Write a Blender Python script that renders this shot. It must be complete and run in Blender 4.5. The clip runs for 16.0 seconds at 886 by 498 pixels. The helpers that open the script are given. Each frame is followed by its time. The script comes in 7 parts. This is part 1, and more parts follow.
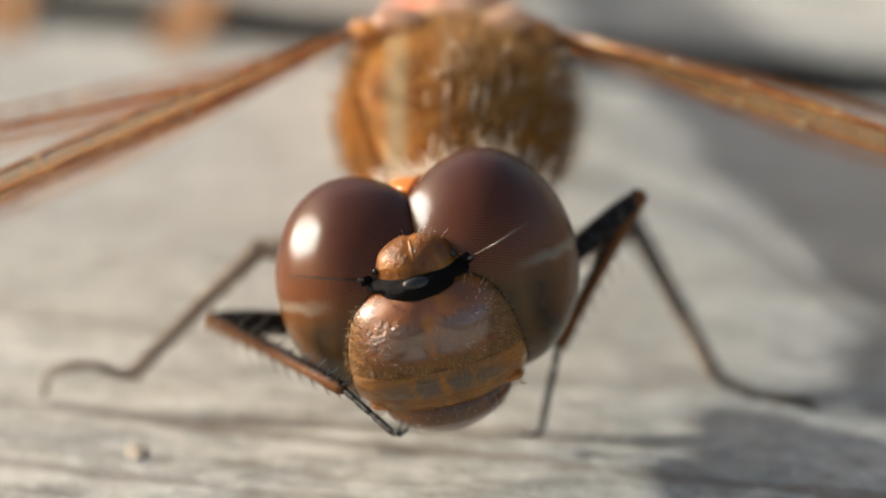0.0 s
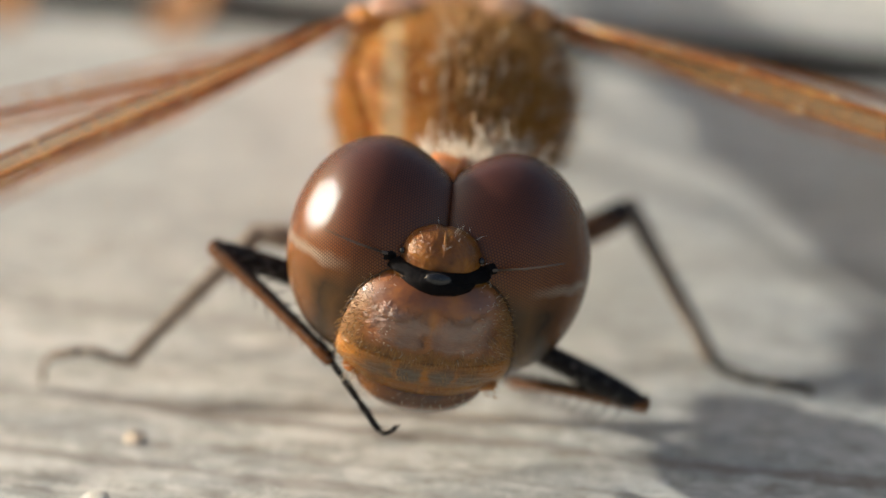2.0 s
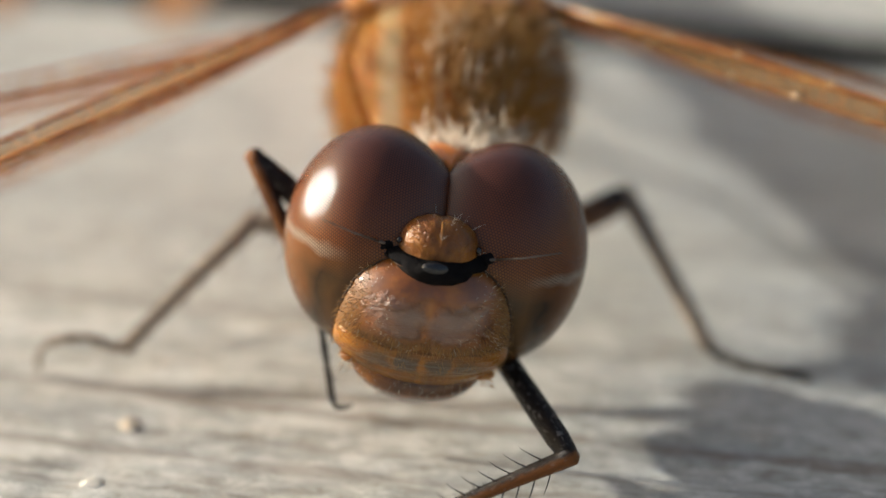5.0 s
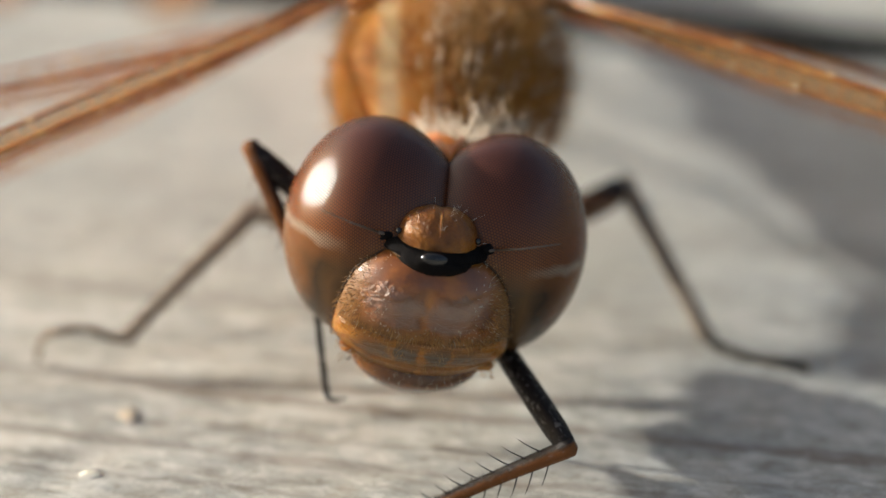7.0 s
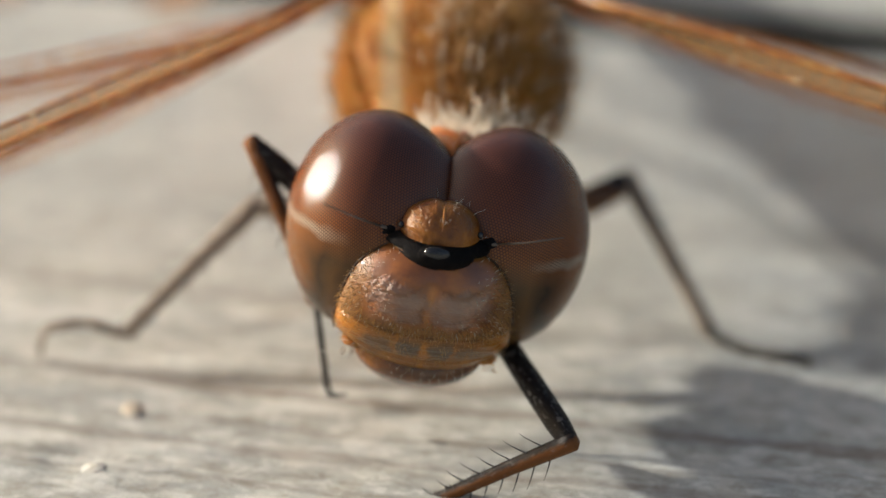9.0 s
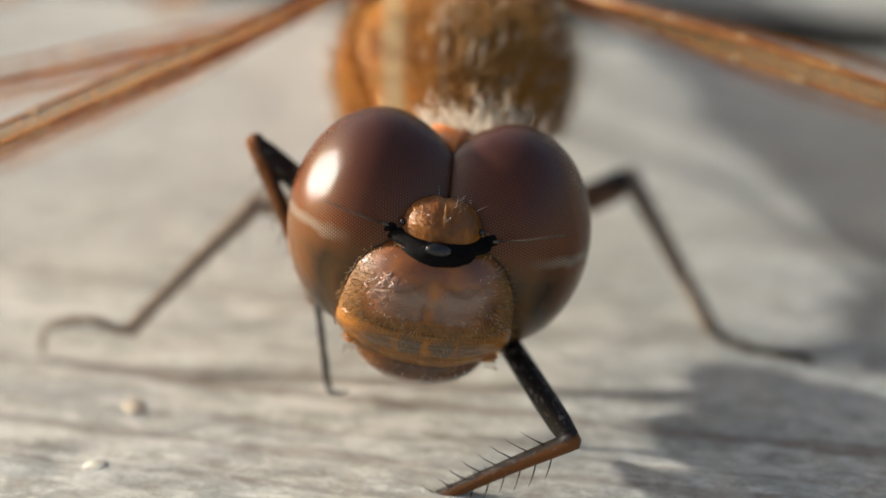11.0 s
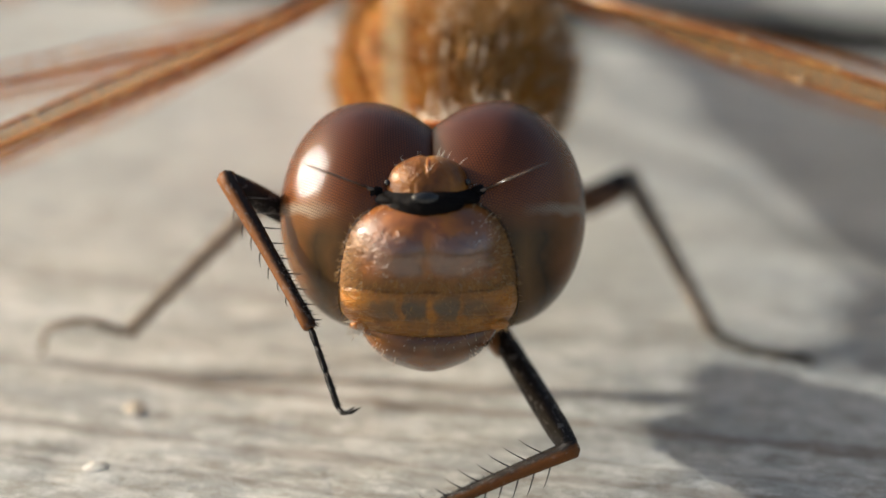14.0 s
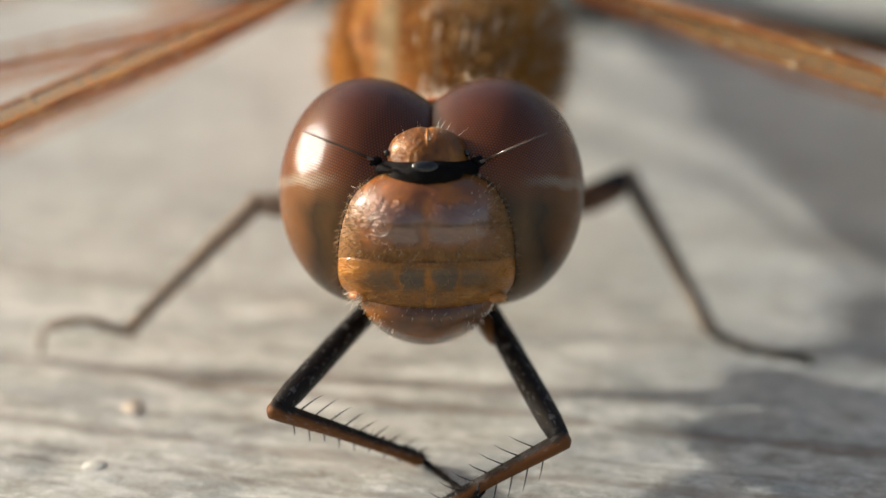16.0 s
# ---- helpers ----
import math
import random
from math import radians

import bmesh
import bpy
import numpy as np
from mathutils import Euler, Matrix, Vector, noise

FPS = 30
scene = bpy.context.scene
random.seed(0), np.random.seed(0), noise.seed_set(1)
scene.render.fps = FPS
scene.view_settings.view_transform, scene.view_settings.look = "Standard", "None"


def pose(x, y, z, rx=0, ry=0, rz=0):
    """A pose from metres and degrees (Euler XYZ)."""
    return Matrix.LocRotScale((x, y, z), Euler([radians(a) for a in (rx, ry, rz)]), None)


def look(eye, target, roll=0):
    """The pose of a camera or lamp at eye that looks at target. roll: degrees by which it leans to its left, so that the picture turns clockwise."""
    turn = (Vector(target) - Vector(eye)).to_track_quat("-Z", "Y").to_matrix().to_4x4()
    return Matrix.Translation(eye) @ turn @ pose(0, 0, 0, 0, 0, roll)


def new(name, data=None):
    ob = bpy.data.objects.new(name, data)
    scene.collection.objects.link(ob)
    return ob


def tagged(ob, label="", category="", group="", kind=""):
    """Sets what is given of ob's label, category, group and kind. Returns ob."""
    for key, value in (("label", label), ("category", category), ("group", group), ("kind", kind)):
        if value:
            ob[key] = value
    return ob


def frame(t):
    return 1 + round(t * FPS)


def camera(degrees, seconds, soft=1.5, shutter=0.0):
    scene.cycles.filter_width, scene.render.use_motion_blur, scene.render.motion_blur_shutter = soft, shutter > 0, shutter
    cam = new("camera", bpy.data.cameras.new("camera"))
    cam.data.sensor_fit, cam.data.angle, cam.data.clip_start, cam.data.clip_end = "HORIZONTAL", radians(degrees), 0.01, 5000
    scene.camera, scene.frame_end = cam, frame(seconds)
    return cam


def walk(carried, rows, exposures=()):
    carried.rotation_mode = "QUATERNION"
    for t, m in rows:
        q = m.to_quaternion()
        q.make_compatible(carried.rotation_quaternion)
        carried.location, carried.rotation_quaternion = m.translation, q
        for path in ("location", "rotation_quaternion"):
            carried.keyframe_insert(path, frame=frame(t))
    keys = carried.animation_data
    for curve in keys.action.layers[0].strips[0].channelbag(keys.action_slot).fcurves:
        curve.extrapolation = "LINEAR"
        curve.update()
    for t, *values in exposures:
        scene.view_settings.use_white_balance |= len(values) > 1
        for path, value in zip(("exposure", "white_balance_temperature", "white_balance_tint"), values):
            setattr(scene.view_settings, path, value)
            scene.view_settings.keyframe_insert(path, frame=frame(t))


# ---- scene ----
# Macro view of a dragonfly on a weathered board; sizes below are in millimetres, scaled by MM.
MM = 0.001
FOCUS = 0.0991

cam = camera(10.0, 16.0, soft=1.5, shutter=0.5)
cam.data.dof.use_dof = True
cam.data.dof.focus_distance = FOCUS
cam.data.dof.aperture_fstop = 38.0


def cam_at(tilt, turn):
    """The camera stands still on its support and only sinks and swings by fractions of a degree."""
    return pose(0.00025, -0.09023, 0.0497, 63.0 + tilt, 0, turn)


walk(cam, [
    (0.0, cam_at(0.5051, 0.0512)),
    (0.5, cam_at(0.5051, 0.0448)),
    (1.0, cam_at(0.4667, 0.0703)),
    (1.5, cam_at(0.3868, 0.0512)),
    (2.0, cam_at(0.3453, 0.0192)),
    (2.5, cam_at(0.3069, 0.0128)),
    (3.0, cam_at(0.3069, 0.0128)),
    (3.5, cam_at(0.2813, 0.0000)),
    (4.0, cam_at(0.2557, -0.0128)),
    (6.5, cam_at(0.1087, -0.0448)),
    (7.0, cam_at(0.0927, -0.0384)),
    (7.5, cam_at(0.0735, -0.0320)),
    (8.0, cam_at(0.0512, -0.0256)),
    (8.5, cam_at(0.0384, -0.0192)),
    (9.0, cam_at(0.0256, -0.0064)),
    (11.5, cam_at(-0.0064, 0.0128)),
    (12.0, cam_at(-0.0064, 0.0128)),
    (12.5, cam_at(-0.0064, 0.0192)),
    (13.0, cam_at(0.0128, 0.0128)),
    (13.5, cam_at(0.0256, 0.0192)),
    (14.0, cam_at(0.0128, 0.0192)),
    (14.5, cam_at(0.0064, 0.0256)),
    (15.0, cam_at(0.0192, 0.0192)),
    (15.5, cam_at(0.0064, 0.0000)),
    (16.0, cam_at(0.0000, 0.0000)),
])

# ---- world, sun, exposure ----
SUN_UP, SUN_SIDE = 17.5, -71.0   # elevation; compass angle from +y towards +x
world = bpy.data.worlds.new("sky")
scene.world = world
world.use_nodes = True
wn, wl = world.node_tree.nodes, world.node_tree.links
sky = wn.new("ShaderNodeTexSky")
sky.sky_type = "NISHITA"
sky.sun_disc = False
sky.sun_elevation = radians(SUN_UP)
sky.sun_rotation = radians(SUN_SIDE)
sky.dust_density = 6.0
sky.ozone_density = 0.35
wl.new(sky.outputs[0], wn["Background"].inputs[0])
wn["Background"].inputs[1].default_value = 0.100

sun = new("sun", bpy.data.lights.new("sun", "SUN"))
sun.data.energy = 3.75
sun.data.angle = radians(1.5)
sun.data.color = (1.0, 0.99, 0.92)
sun_from = Vector((math.sin(radians(SUN_SIDE)) * math.cos(radians(SUN_UP)),
                   math.cos(radians(SUN_SIDE)) * math.cos(radians(SUN_UP)), math.sin(radians(SUN_UP))))
sun.matrix_world = look(sun_from * 2, (0, 0, 0))
scene.view_settings.exposure = 1.02


# ---- materials ----
def nodes_of(name, rough=0.5, spec=0.5):
    m = bpy.data.materials.new(name)
    m.use_nodes = True
    nt = m.node_tree
    b = nt.nodes["Principled BSDF"]
    b.inputs["Roughness"].default_value = rough
    b.inputs["Specular IOR Level"].default_value = spec
    return m, nt, b


def coords(nt, stretch=(1, 1, 1), turn=0.0):
    tc = nt.nodes.new("ShaderNodeTexCoord")
    mp = nt.nodes.new("ShaderNodeMapping")
    mp.inputs["Scale"].default_value = [1000 * s for s in stretch]
    mp.inputs["Rotation"].default_value = (0, 0, turn)
    nt.links.new(tc.outputs["Object"], mp.inputs[0])
    return mp.outputs[0]


def noise_of(nt, co, scale, detail=4.0, rough=0.6, distort=0.0):
    n = nt.nodes.new("ShaderNodeTexNoise")
    n.inputs["Scale"].default_value = scale
    n.inputs["Detail"].default_value = detail
    n.inputs["Roughness"].default_value = rough
    n.inputs["Distortion"].default_value = distort
    nt.links.new(co, n.inputs["Vector"])
    return n.outputs["Fac"]


def ramp(nt, fac, stops):
    r = nt.nodes.new("ShaderNodeValToRGB")
    el = r.color_ramp.elements
    while len(el) < len(stops):
        el.new(0.5)
    for e, (p, c) in zip(el, stops):
        e.position, e.color = p, (*c, 1) if len(c) == 3 else c
    nt.links.new(fac, r.inputs[0])
    return r.outputs[0]


def mixed(nt, fac, a, b, how="MIX"):
    m = nt.nodes.new("ShaderNodeMix")
    m.data_type, m.blend_type = "RGBA", how
    for sock, v in ((m.inputs["Factor"], fac), (m.inputs["A"], a), (m.inputs["B"], b)):
        if isinstance(v, (int, float)):
            sock.default_value = v
        elif isinstance(v, tuple):
            sock.default_value = (*v, 1)
        else:
            nt.links.new(v, sock)
    return m.outputs["Result"]


def calc(nt, op, a, b=0.0):
    m = nt.nodes.new("ShaderNodeMath")
    m.operation = op
    for sock, v in zip(m.inputs, (a, b)):
        if isinstance(v, (int, float)):
            sock.default_value = v
        else:
            nt.links.new(v, sock)
    return m.outputs[0]


def bumped(nt, b, height, strength, dist_mm, under=None):
    n = nt.nodes.new("ShaderNodeBump")
    n.inputs["Strength"].default_value = strength
    n.inputs["Distance"].default_value = dist_mm * MM
    nt.links.new(height, n.inputs["Height"])
    if under:
        nt.links.new(under, n.inputs["Normal"])
    nt.links.new(n.outputs[0], b.inputs["Normal"])
    return n.outputs[0]


def parts_of(nt, co):
    s = nt.nodes.new("ShaderNodeSeparateXYZ")
    nt.links.new(co, s.inputs[0])
    return s.outputs


def shell(name, dark, mid, light, scale=2.0, rough=0.35, bump=0.25, sss=0.12, fine=25.0, gloss=0.5, coat=0.0, relief=0.03):
    """Chitin: mottled, a little translucent, glossy, finely pitted."""
    m, nt, b = nodes_of(name, rough, gloss)
    co = coords(nt)
    big = noise_of(nt, co, scale, 3)
    small = noise_of(nt, co, fine, 3)
    col = ramp(nt, big, [(0.3, dark), (0.5, mid), (0.7, light)])
    col = mixed(nt, calc(nt, "MULTIPLY", small, 0.35), col, dark)
    nt.links.new(col, b.inputs["Base Color"])
    b.inputs["Subsurface Weight"].default_value = sss
    b.inputs["Subsurface Radius"].default_value = (0.4, 0.15, 0.06)
    b.inputs["Subsurface Scale"].default_value = MM
    b.inputs["Coat Weight"].default_value = coat
    b.inputs["Coat Roughness"].default_value = 0.06
    bumped(nt, b, small, bump, relief)
    return m


def wood_material(name="weathered_wood", gap_shade=0.0):
    """Silvery old wood: long fibres, dark hairline checks, pale worn patches, grit."""
    m, nt, b = nodes_of(name, 0.92, 0.12)
    co = coords(nt)
    fibre = coords(nt, (0.22, 2.2, 1.0))
    streak = coords(nt, (0.06, 0.5, 1.0))
    check = coords(nt, (0.12, 1.3, 1.0))
    f = noise_of(nt, fibre, 1.0, 6, 0.7, 0.2)
    s = noise_of(nt, streak, 1.0, 5, 0.6, 0.3)
    k = noise_of(nt, check, 1.0, 3, 0.5, 0.2)
    blot = noise_of(nt, co, 0.14, 4)
    cool = noise_of(nt, coords(nt, (0.12, 0.5, 1.0)), 1.0, 3)
    grit = noise_of(nt, co, 6.0, 5, 0.75)
    col = ramp(nt, f, [(0.28, (0.258, 0.249, 0.218)), (0.48, (0.408, 0.402, 0.360)), (0.70, (0.545, 0.538, 0.484))])
    col = mixed(nt, calc(nt, "MULTIPLY", blot, 0.45), col, (0.42, 0.40, 0.34))
    col = mixed(nt, ramp(nt, cool, [(0.48, (0, 0, 0)), (0.66, (0.6, 0.6, 0.6))]), col, (0.37, 0.385, 0.37))
    col = mixed(nt, ramp(nt, s, [(0.32, (0.5, 0.5, 0.5)), (0.46, (0, 0, 0))]), col, (0.24, 0.21, 0.17))
    col = mixed(nt, ramp(nt, k, [(0.28, (0.45, 0.45, 0.45)), (0.36, (0, 0, 0))]), col, (0.13, 0.11, 0.09))
    col = mixed(nt, ramp(nt, grit, [(0.52, (0, 0, 0)), (0.72, (0.65, 0.65, 0.65))]), col, (0.62, 0.60, 0.55))
    col = mixed(nt, ramp(nt, grit, [(0.30, (0.6, 0.6, 0.6)), (0.42, (0, 0, 0))]), col, (0.22, 0.19, 0.15))
    mott = noise_of(nt, coords(nt, (1.6, 2.6, 1.0)), 1.0, 5, 0.75, 0.4)
    col = mixed(nt, ramp(nt, mott, [(0.34, (0.6, 0.6, 0.6)), (0.48, (0, 0, 0))]), col, (0.24, 0.20, 0.15))
    col = mixed(nt, ramp(nt, mott, [(0.51, (0, 0, 0)), (0.64, (0.7, 0.7, 0.7))]), col, (0.69, 0.68, 0.63))
    x, y, z = parts_of(nt, co)
    bend = noise_of(nt, coords(nt, (0.16, 0.3, 1.0)), 1.0, 3)
    thin = noise_of(nt, coords(nt, (0.30, 0.9, 1.0)), 1.0, 3, 0.6)
    yy = calc(nt, "ADD", y, calc(nt, "MULTIPLY", calc(nt, "SUBTRACT", bend, 0.5), 0.9))
    grain = noise_of(nt, coords(nt, (0.22, 1.3, 1.0)), 1.0, 5, 0.65, 0.5)
    col = mixed(nt, ramp(nt, grain, [(0.28, (0.35, 0.35, 0.35)), (0.46, (0, 0, 0))]), col, (0.23, 0.195, 0.155))
    col = mixed(nt, ramp(nt, grain, [(0.54, (0, 0, 0)), (0.74, (0.6, 0.6, 0.6))]), col, (0.60, 0.58, 0.53))
    patch = noise_of(nt, coords(nt, (0.42, 0.75, 1.0)), 1.0, 4, 0.6, 0.6)
    col = mixed(nt, ramp(nt, patch, [(0.34, (0.55, 0.55, 0.55)), (0.47, (0, 0, 0))]), col, (0.29, 0.295, 0.28))
    col = mixed(nt, ramp(nt, patch, [(0.52, (0, 0, 0)), (0.64, (0.55, 0.55, 0.55))]), col, (0.66, 0.64, 0.58))
    for at, wide, dark in ((-19.22, 0.30, 0.6), (-21.65, 0.24, 0.42), (-20.75, 0.14, 0.35), (-23.0, 0.2, 0.35), (-15.4, 0.3, 0.3), (-10.3, 0.5, 0.3)):
        off = calc(nt, "ABSOLUTE", calc(nt, "SUBTRACT", yy, at))
        off = calc(nt, "ADD", calc(nt, "DIVIDE", off, wide), calc(nt, "MULTIPLY", calc(nt, "SUBTRACT", thin, 0.5), 3.0))
        col = mixed(nt, ramp(nt, off, [(0.25, (dark, dark, dark)), (1.0, (0, 0, 0))]), col, (0.16, 0.12, 0.09))
    # Dims the far part of each board through its colour, a broad cool-grey band.
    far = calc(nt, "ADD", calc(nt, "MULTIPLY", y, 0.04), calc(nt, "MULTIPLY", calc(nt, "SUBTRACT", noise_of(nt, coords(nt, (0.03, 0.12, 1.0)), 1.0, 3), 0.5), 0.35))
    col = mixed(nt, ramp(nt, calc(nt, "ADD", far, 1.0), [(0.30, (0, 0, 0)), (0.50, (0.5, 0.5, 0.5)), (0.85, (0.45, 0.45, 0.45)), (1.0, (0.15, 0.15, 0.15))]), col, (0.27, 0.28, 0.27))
    # Near-black mix for plank sides: the shade of the gaps is put into colour.
    if gap_shade:
        col = mixed(nt, gap_shade, col, (0.020, 0.019, 0.014))
    nt.links.new(col, b.inputs["Base Color"])
    h = calc(nt, "ADD", calc(nt, "MULTIPLY", f, 0.25), calc(nt, "MULTIPLY", grit, 0.7))
    bumped(nt, b, h, 0.5, 0.10)
    return m


def earth_material():
    m, nt, b = nodes_of("soil", 0.95, 0.2)
    co = coords(nt, (0.001, 0.001, 0.001))
    n = noise_of(nt, co, 30, 6)
    n2 = noise_of(nt, co, 0.4, 4)
    col = ramp(nt, n, [(0.3, (0.03, 0.024, 0.016)), (0.7, (0.09, 0.075, 0.05))])
    col = mixed(nt, n2, col, (0.05, 0.065, 0.025))
    nt.links.new(col, b.inputs["Base Color"])
    bumped(nt, b, n, 0.8, 20)
    return m


def eye_material():
    """Compound eye: red-brown above, a pale streak at the side, rust and olive-black below, hexagonal facets all over."""
    m, nt, b = nodes_of("compound_eye", 0.18, 0.34)
    co = coords(nt)
    x, y, z = parts_of(nt, co)
    wob = noise_of(nt, co, 0.9, 3)
    out = calc(nt, "ABSOLUTE", x)
    zz = calc(nt, "ADD", z, calc(nt, "MULTIPLY", calc(nt, "SUBTRACT", wob, 0.5), 0.5))
    f = calc(nt, "ADD", calc(nt, "MULTIPLY", zz, 0.2), 0.5)
    upper = ramp(nt, f, [(0.50, (0.190, 0.066, 0.013)), (0.60, (0.165, 0.047, 0.009)), (0.74, (0.124, 0.034, 0.009)), (0.90, (0.080, 0.024, 0.014))])
    ox = calc(nt, "ADD", out, calc(nt, "MULTIPLY", calc(nt, "SUBTRACT", wob, 0.5), 0.7))
    lower = ramp(nt, calc(nt, "MULTIPLY", ox, 0.3), [(0.42, (0.050, 0.027, 0.009)), (0.56, (0.095, 0.047, 0.014)), (0.66, (0.034, 0.019, 0.007)),
                                                     (0.76, (0.105, 0.042, 0.011)), (0.88, (0.150, 0.060, 0.016))])
    down = ramp(nt, f, [(0.44, (1, 1, 1)), (0.56, (0, 0, 0))])
    col = mixed(nt, down, upper, lower)
    streak = ramp(nt, f, [(0.505, (0, 0, 0)), (0.530, (0.7, 0.7, 0.7)), (0.545, (0.7, 0.7, 0.7)), (0.575, (0, 0, 0))])
    side_on = ramp(nt, calc(nt, "MULTIPLY", out, 0.3), [(0.52, (0, 0, 0)), (0.74, (1, 1, 1))])
    col = mixed(nt, mixed(nt, 1.0, streak, side_on, "MULTIPLY"), col, (0.30, 0.24, 0.18))
    uv = nt.nodes.new("ShaderNodeUVMap")
    sc = nt.nodes.new("ShaderNodeVectorMath")
    sc.operation = "SCALE"
    sc.inputs["Scale"].default_value = 1 / 0.058
    nt.links.new(uv.outputs[0], sc.inputs[0])

    def lattice(shift):
        add = nt.nodes.new("ShaderNodeVectorMath")
        add.operation = "ADD"
        add.inputs[1].default_value = (shift + 500, shift * 1.732 + 866.0, 0)
        nt.links.new(sc.outputs[0], add.inputs[0])
        mod = nt.nodes.new("ShaderNodeVectorMath")
        mod.operation = "MODULO"
        mod.inputs[1].default_value = (1, 1.732, 1)
        nt.links.new(add.outputs[0], mod.inputs[0])
        sub = nt.nodes.new("ShaderNodeVectorMath")
        sub.operation = "SUBTRACT"
        sub.inputs[1].default_value = (0.5, 0.866, 0)
        nt.links.new(mod.outputs[0], sub.inputs[0])
        ln = nt.nodes.new("ShaderNodeVectorMath")
        ln.operation = "LENGTH"
        nt.links.new(sub.outputs[0], ln.inputs[0])
        return ln.outputs["Value"]

    d = calc(nt, "MINIMUM", lattice(0.0), lattice(0.5))
    lens = calc(nt, "SUBTRACT", 1.0, calc(nt, "MULTIPLY", calc(nt, "POWER", d, 2.0), 2.6))
    rim = ramp(nt, d, [(0.27, (0, 0, 0)), (0.50, (0.8, 0.8, 0.8))])
    rim = mixed(nt, 1.0, rim, ramp(nt, f, [(0.42, (0.1, 0.1, 0.1)), (0.56, (1, 1, 1))]), "MULTIPLY")
    col = mixed(nt, rim, col, (0.018, 0.009, 0.008))
    nt.links.new(col, b.inputs["Base Color"])
    b.inputs["Subsurface Weight"].default_value = 0.2
    b.inputs["Subsurface Radius"].default_value = (1.2, 0.7, 0.5)
    b.inputs["Subsurface Scale"].default_value = MM
    bumped(nt, b, lens, 0.42, 0.012)
    return m


def frons_material():
    """Upper face: amber-brown and wet-looking with waves, a yellow mid line, a matt downy tan rim with pits."""
    m, nt, b = nodes_of("frons_shell", 0.2, 0.4)
    co = coords(nt)
    x, y, z = parts_of(nt, co)
    big = noise_of(nt, co, 1.5, 3)
    small = noise_of(nt, co, 26, 3)
    wave = noise_of(nt, coords(nt, (1.0, 1.0, 1.8)), 3.7, 3, 0.5, 1.2)
    col = ramp(nt, big, [(0.32, (0.125, 0.034, 0.003)), (0.5, (0.200, 0.056, 0.004)), (0.68, (0.31, 0.096, 0.004))])
    away = calc(nt, "ABSOLUTE", calc(nt, "ADD", x, 0.07))
    wig = calc(nt, "MULTIPLY", calc(nt, "SUBTRACT", big, 0.5), 0.25)
    line = ramp(nt, calc(nt, "ADD", away, wig), [(0.02, (0.6, 0.6, 0.6)), (0.13, (0, 0, 0))])
    upper = ramp(nt, calc(nt, "MULTIPLY", z, -0.5), [(0.05, (0, 0, 0)), (0.16, (1, 1, 1)), (0.50, (0.7, 0.7, 0.7)), (0.62, (0.35, 0.35, 0.35))])
    col = mixed(nt, mixed(nt, 1.0, line, upper, "MULTIPLY"), col, (0.42, 0.14, 0.008))
    edge = calc(nt, "MAXIMUM", calc(nt, "MULTIPLY", calc(nt, "ADD", away, wig), 0.5),
                calc(nt, "SUBTRACT", calc(nt, "MULTIPLY", calc(nt, "SUBTRACT", wig, z), 0.62), 0.02))
    rim = ramp(nt, edge, [(0.58, (0, 0, 0)), (0.74, (1, 1, 1))])
    col = mixed(nt, calc(nt, "MULTIPLY", rim, 0.8), col, (0.21, 0.100, 0.026))
    du = calc(nt, "DIVIDE", calc(nt, "SUBTRACT", away, 0.62), 0.72)
    dz = calc(nt, "DIVIDE", calc(nt, "ADD", z, calc(nt, "SUBTRACT", 0.72, calc(nt, "MULTIPLY", away, 0.12))), 0.48)
    near = calc(nt, "ADD", calc(nt, "ADD", calc(nt, "MULTIPLY", du, du), calc(nt, "MULTIPLY", dz, dz)),
                calc(nt, "MULTIPLY", calc(nt, "SUBTRACT", noise_of(nt, co, 4.5, 3), 0.5), 1.6))
    pool = ramp(nt, near, [(0.45, (1, 1, 1)), (1.05, (0, 0, 0))])      # two wet-looking wrinkled fields
    col = mixed(nt, calc(nt, "MULTIPLY", pool, 0.6), col, (0.115, 0.040, 0.014))
    pits = nt.nodes.new("ShaderNodeTexVoronoi")
    pits.inputs["Scale"].default_value = 13.0
    nt.links.new(co, pits.inputs["Vector"])
    dot = ramp(nt, pits.outputs["Distance"], [(0.18, (0.4, 0.4, 0.4)), (0.36, (0, 0, 0))])
    col = mixed(nt, mixed(nt, 1.0, dot, rim, "MULTIPLY"), col, (0.05, 0.022, 0.010))
    nt.links.new(col, b.inputs["Base Color"])
    inner = calc(nt, "SUBTRACT", 1.0, rim)
    nt.links.new(calc(nt, "ADD", 0.38, calc(nt, "MULTIPLY", rim, 0.14)), b.inputs["Roughness"])
    nt.links.new(calc(nt, "ADD", calc(nt, "MULTIPLY", inner, 0.40), calc(nt, "MULTIPLY", pool, 0.6)), b.inputs["Coat Weight"])
    b.inputs["Coat Roughness"].default_value = 0.16
    b.inputs["Coat IOR"].default_value = 1.85
    b.inputs["Subsurface Weight"].default_value = 0.10
    b.inputs["Subsurface Radius"].default_value = (0.4, 0.15, 0.06)
    b.inputs["Subsurface Scale"].default_value = MM
    h = calc(nt, "ADD", calc(nt, "MULTIPLY", wave, calc(nt, "ADD", calc(nt, "MULTIPLY", inner, 0.06), calc(nt, "MULTIPLY", pool, 1.0))), calc(nt, "MULTIPLY", small, 0.09))
    bumped(nt, b, h, 0.65, 0.20)
    return m


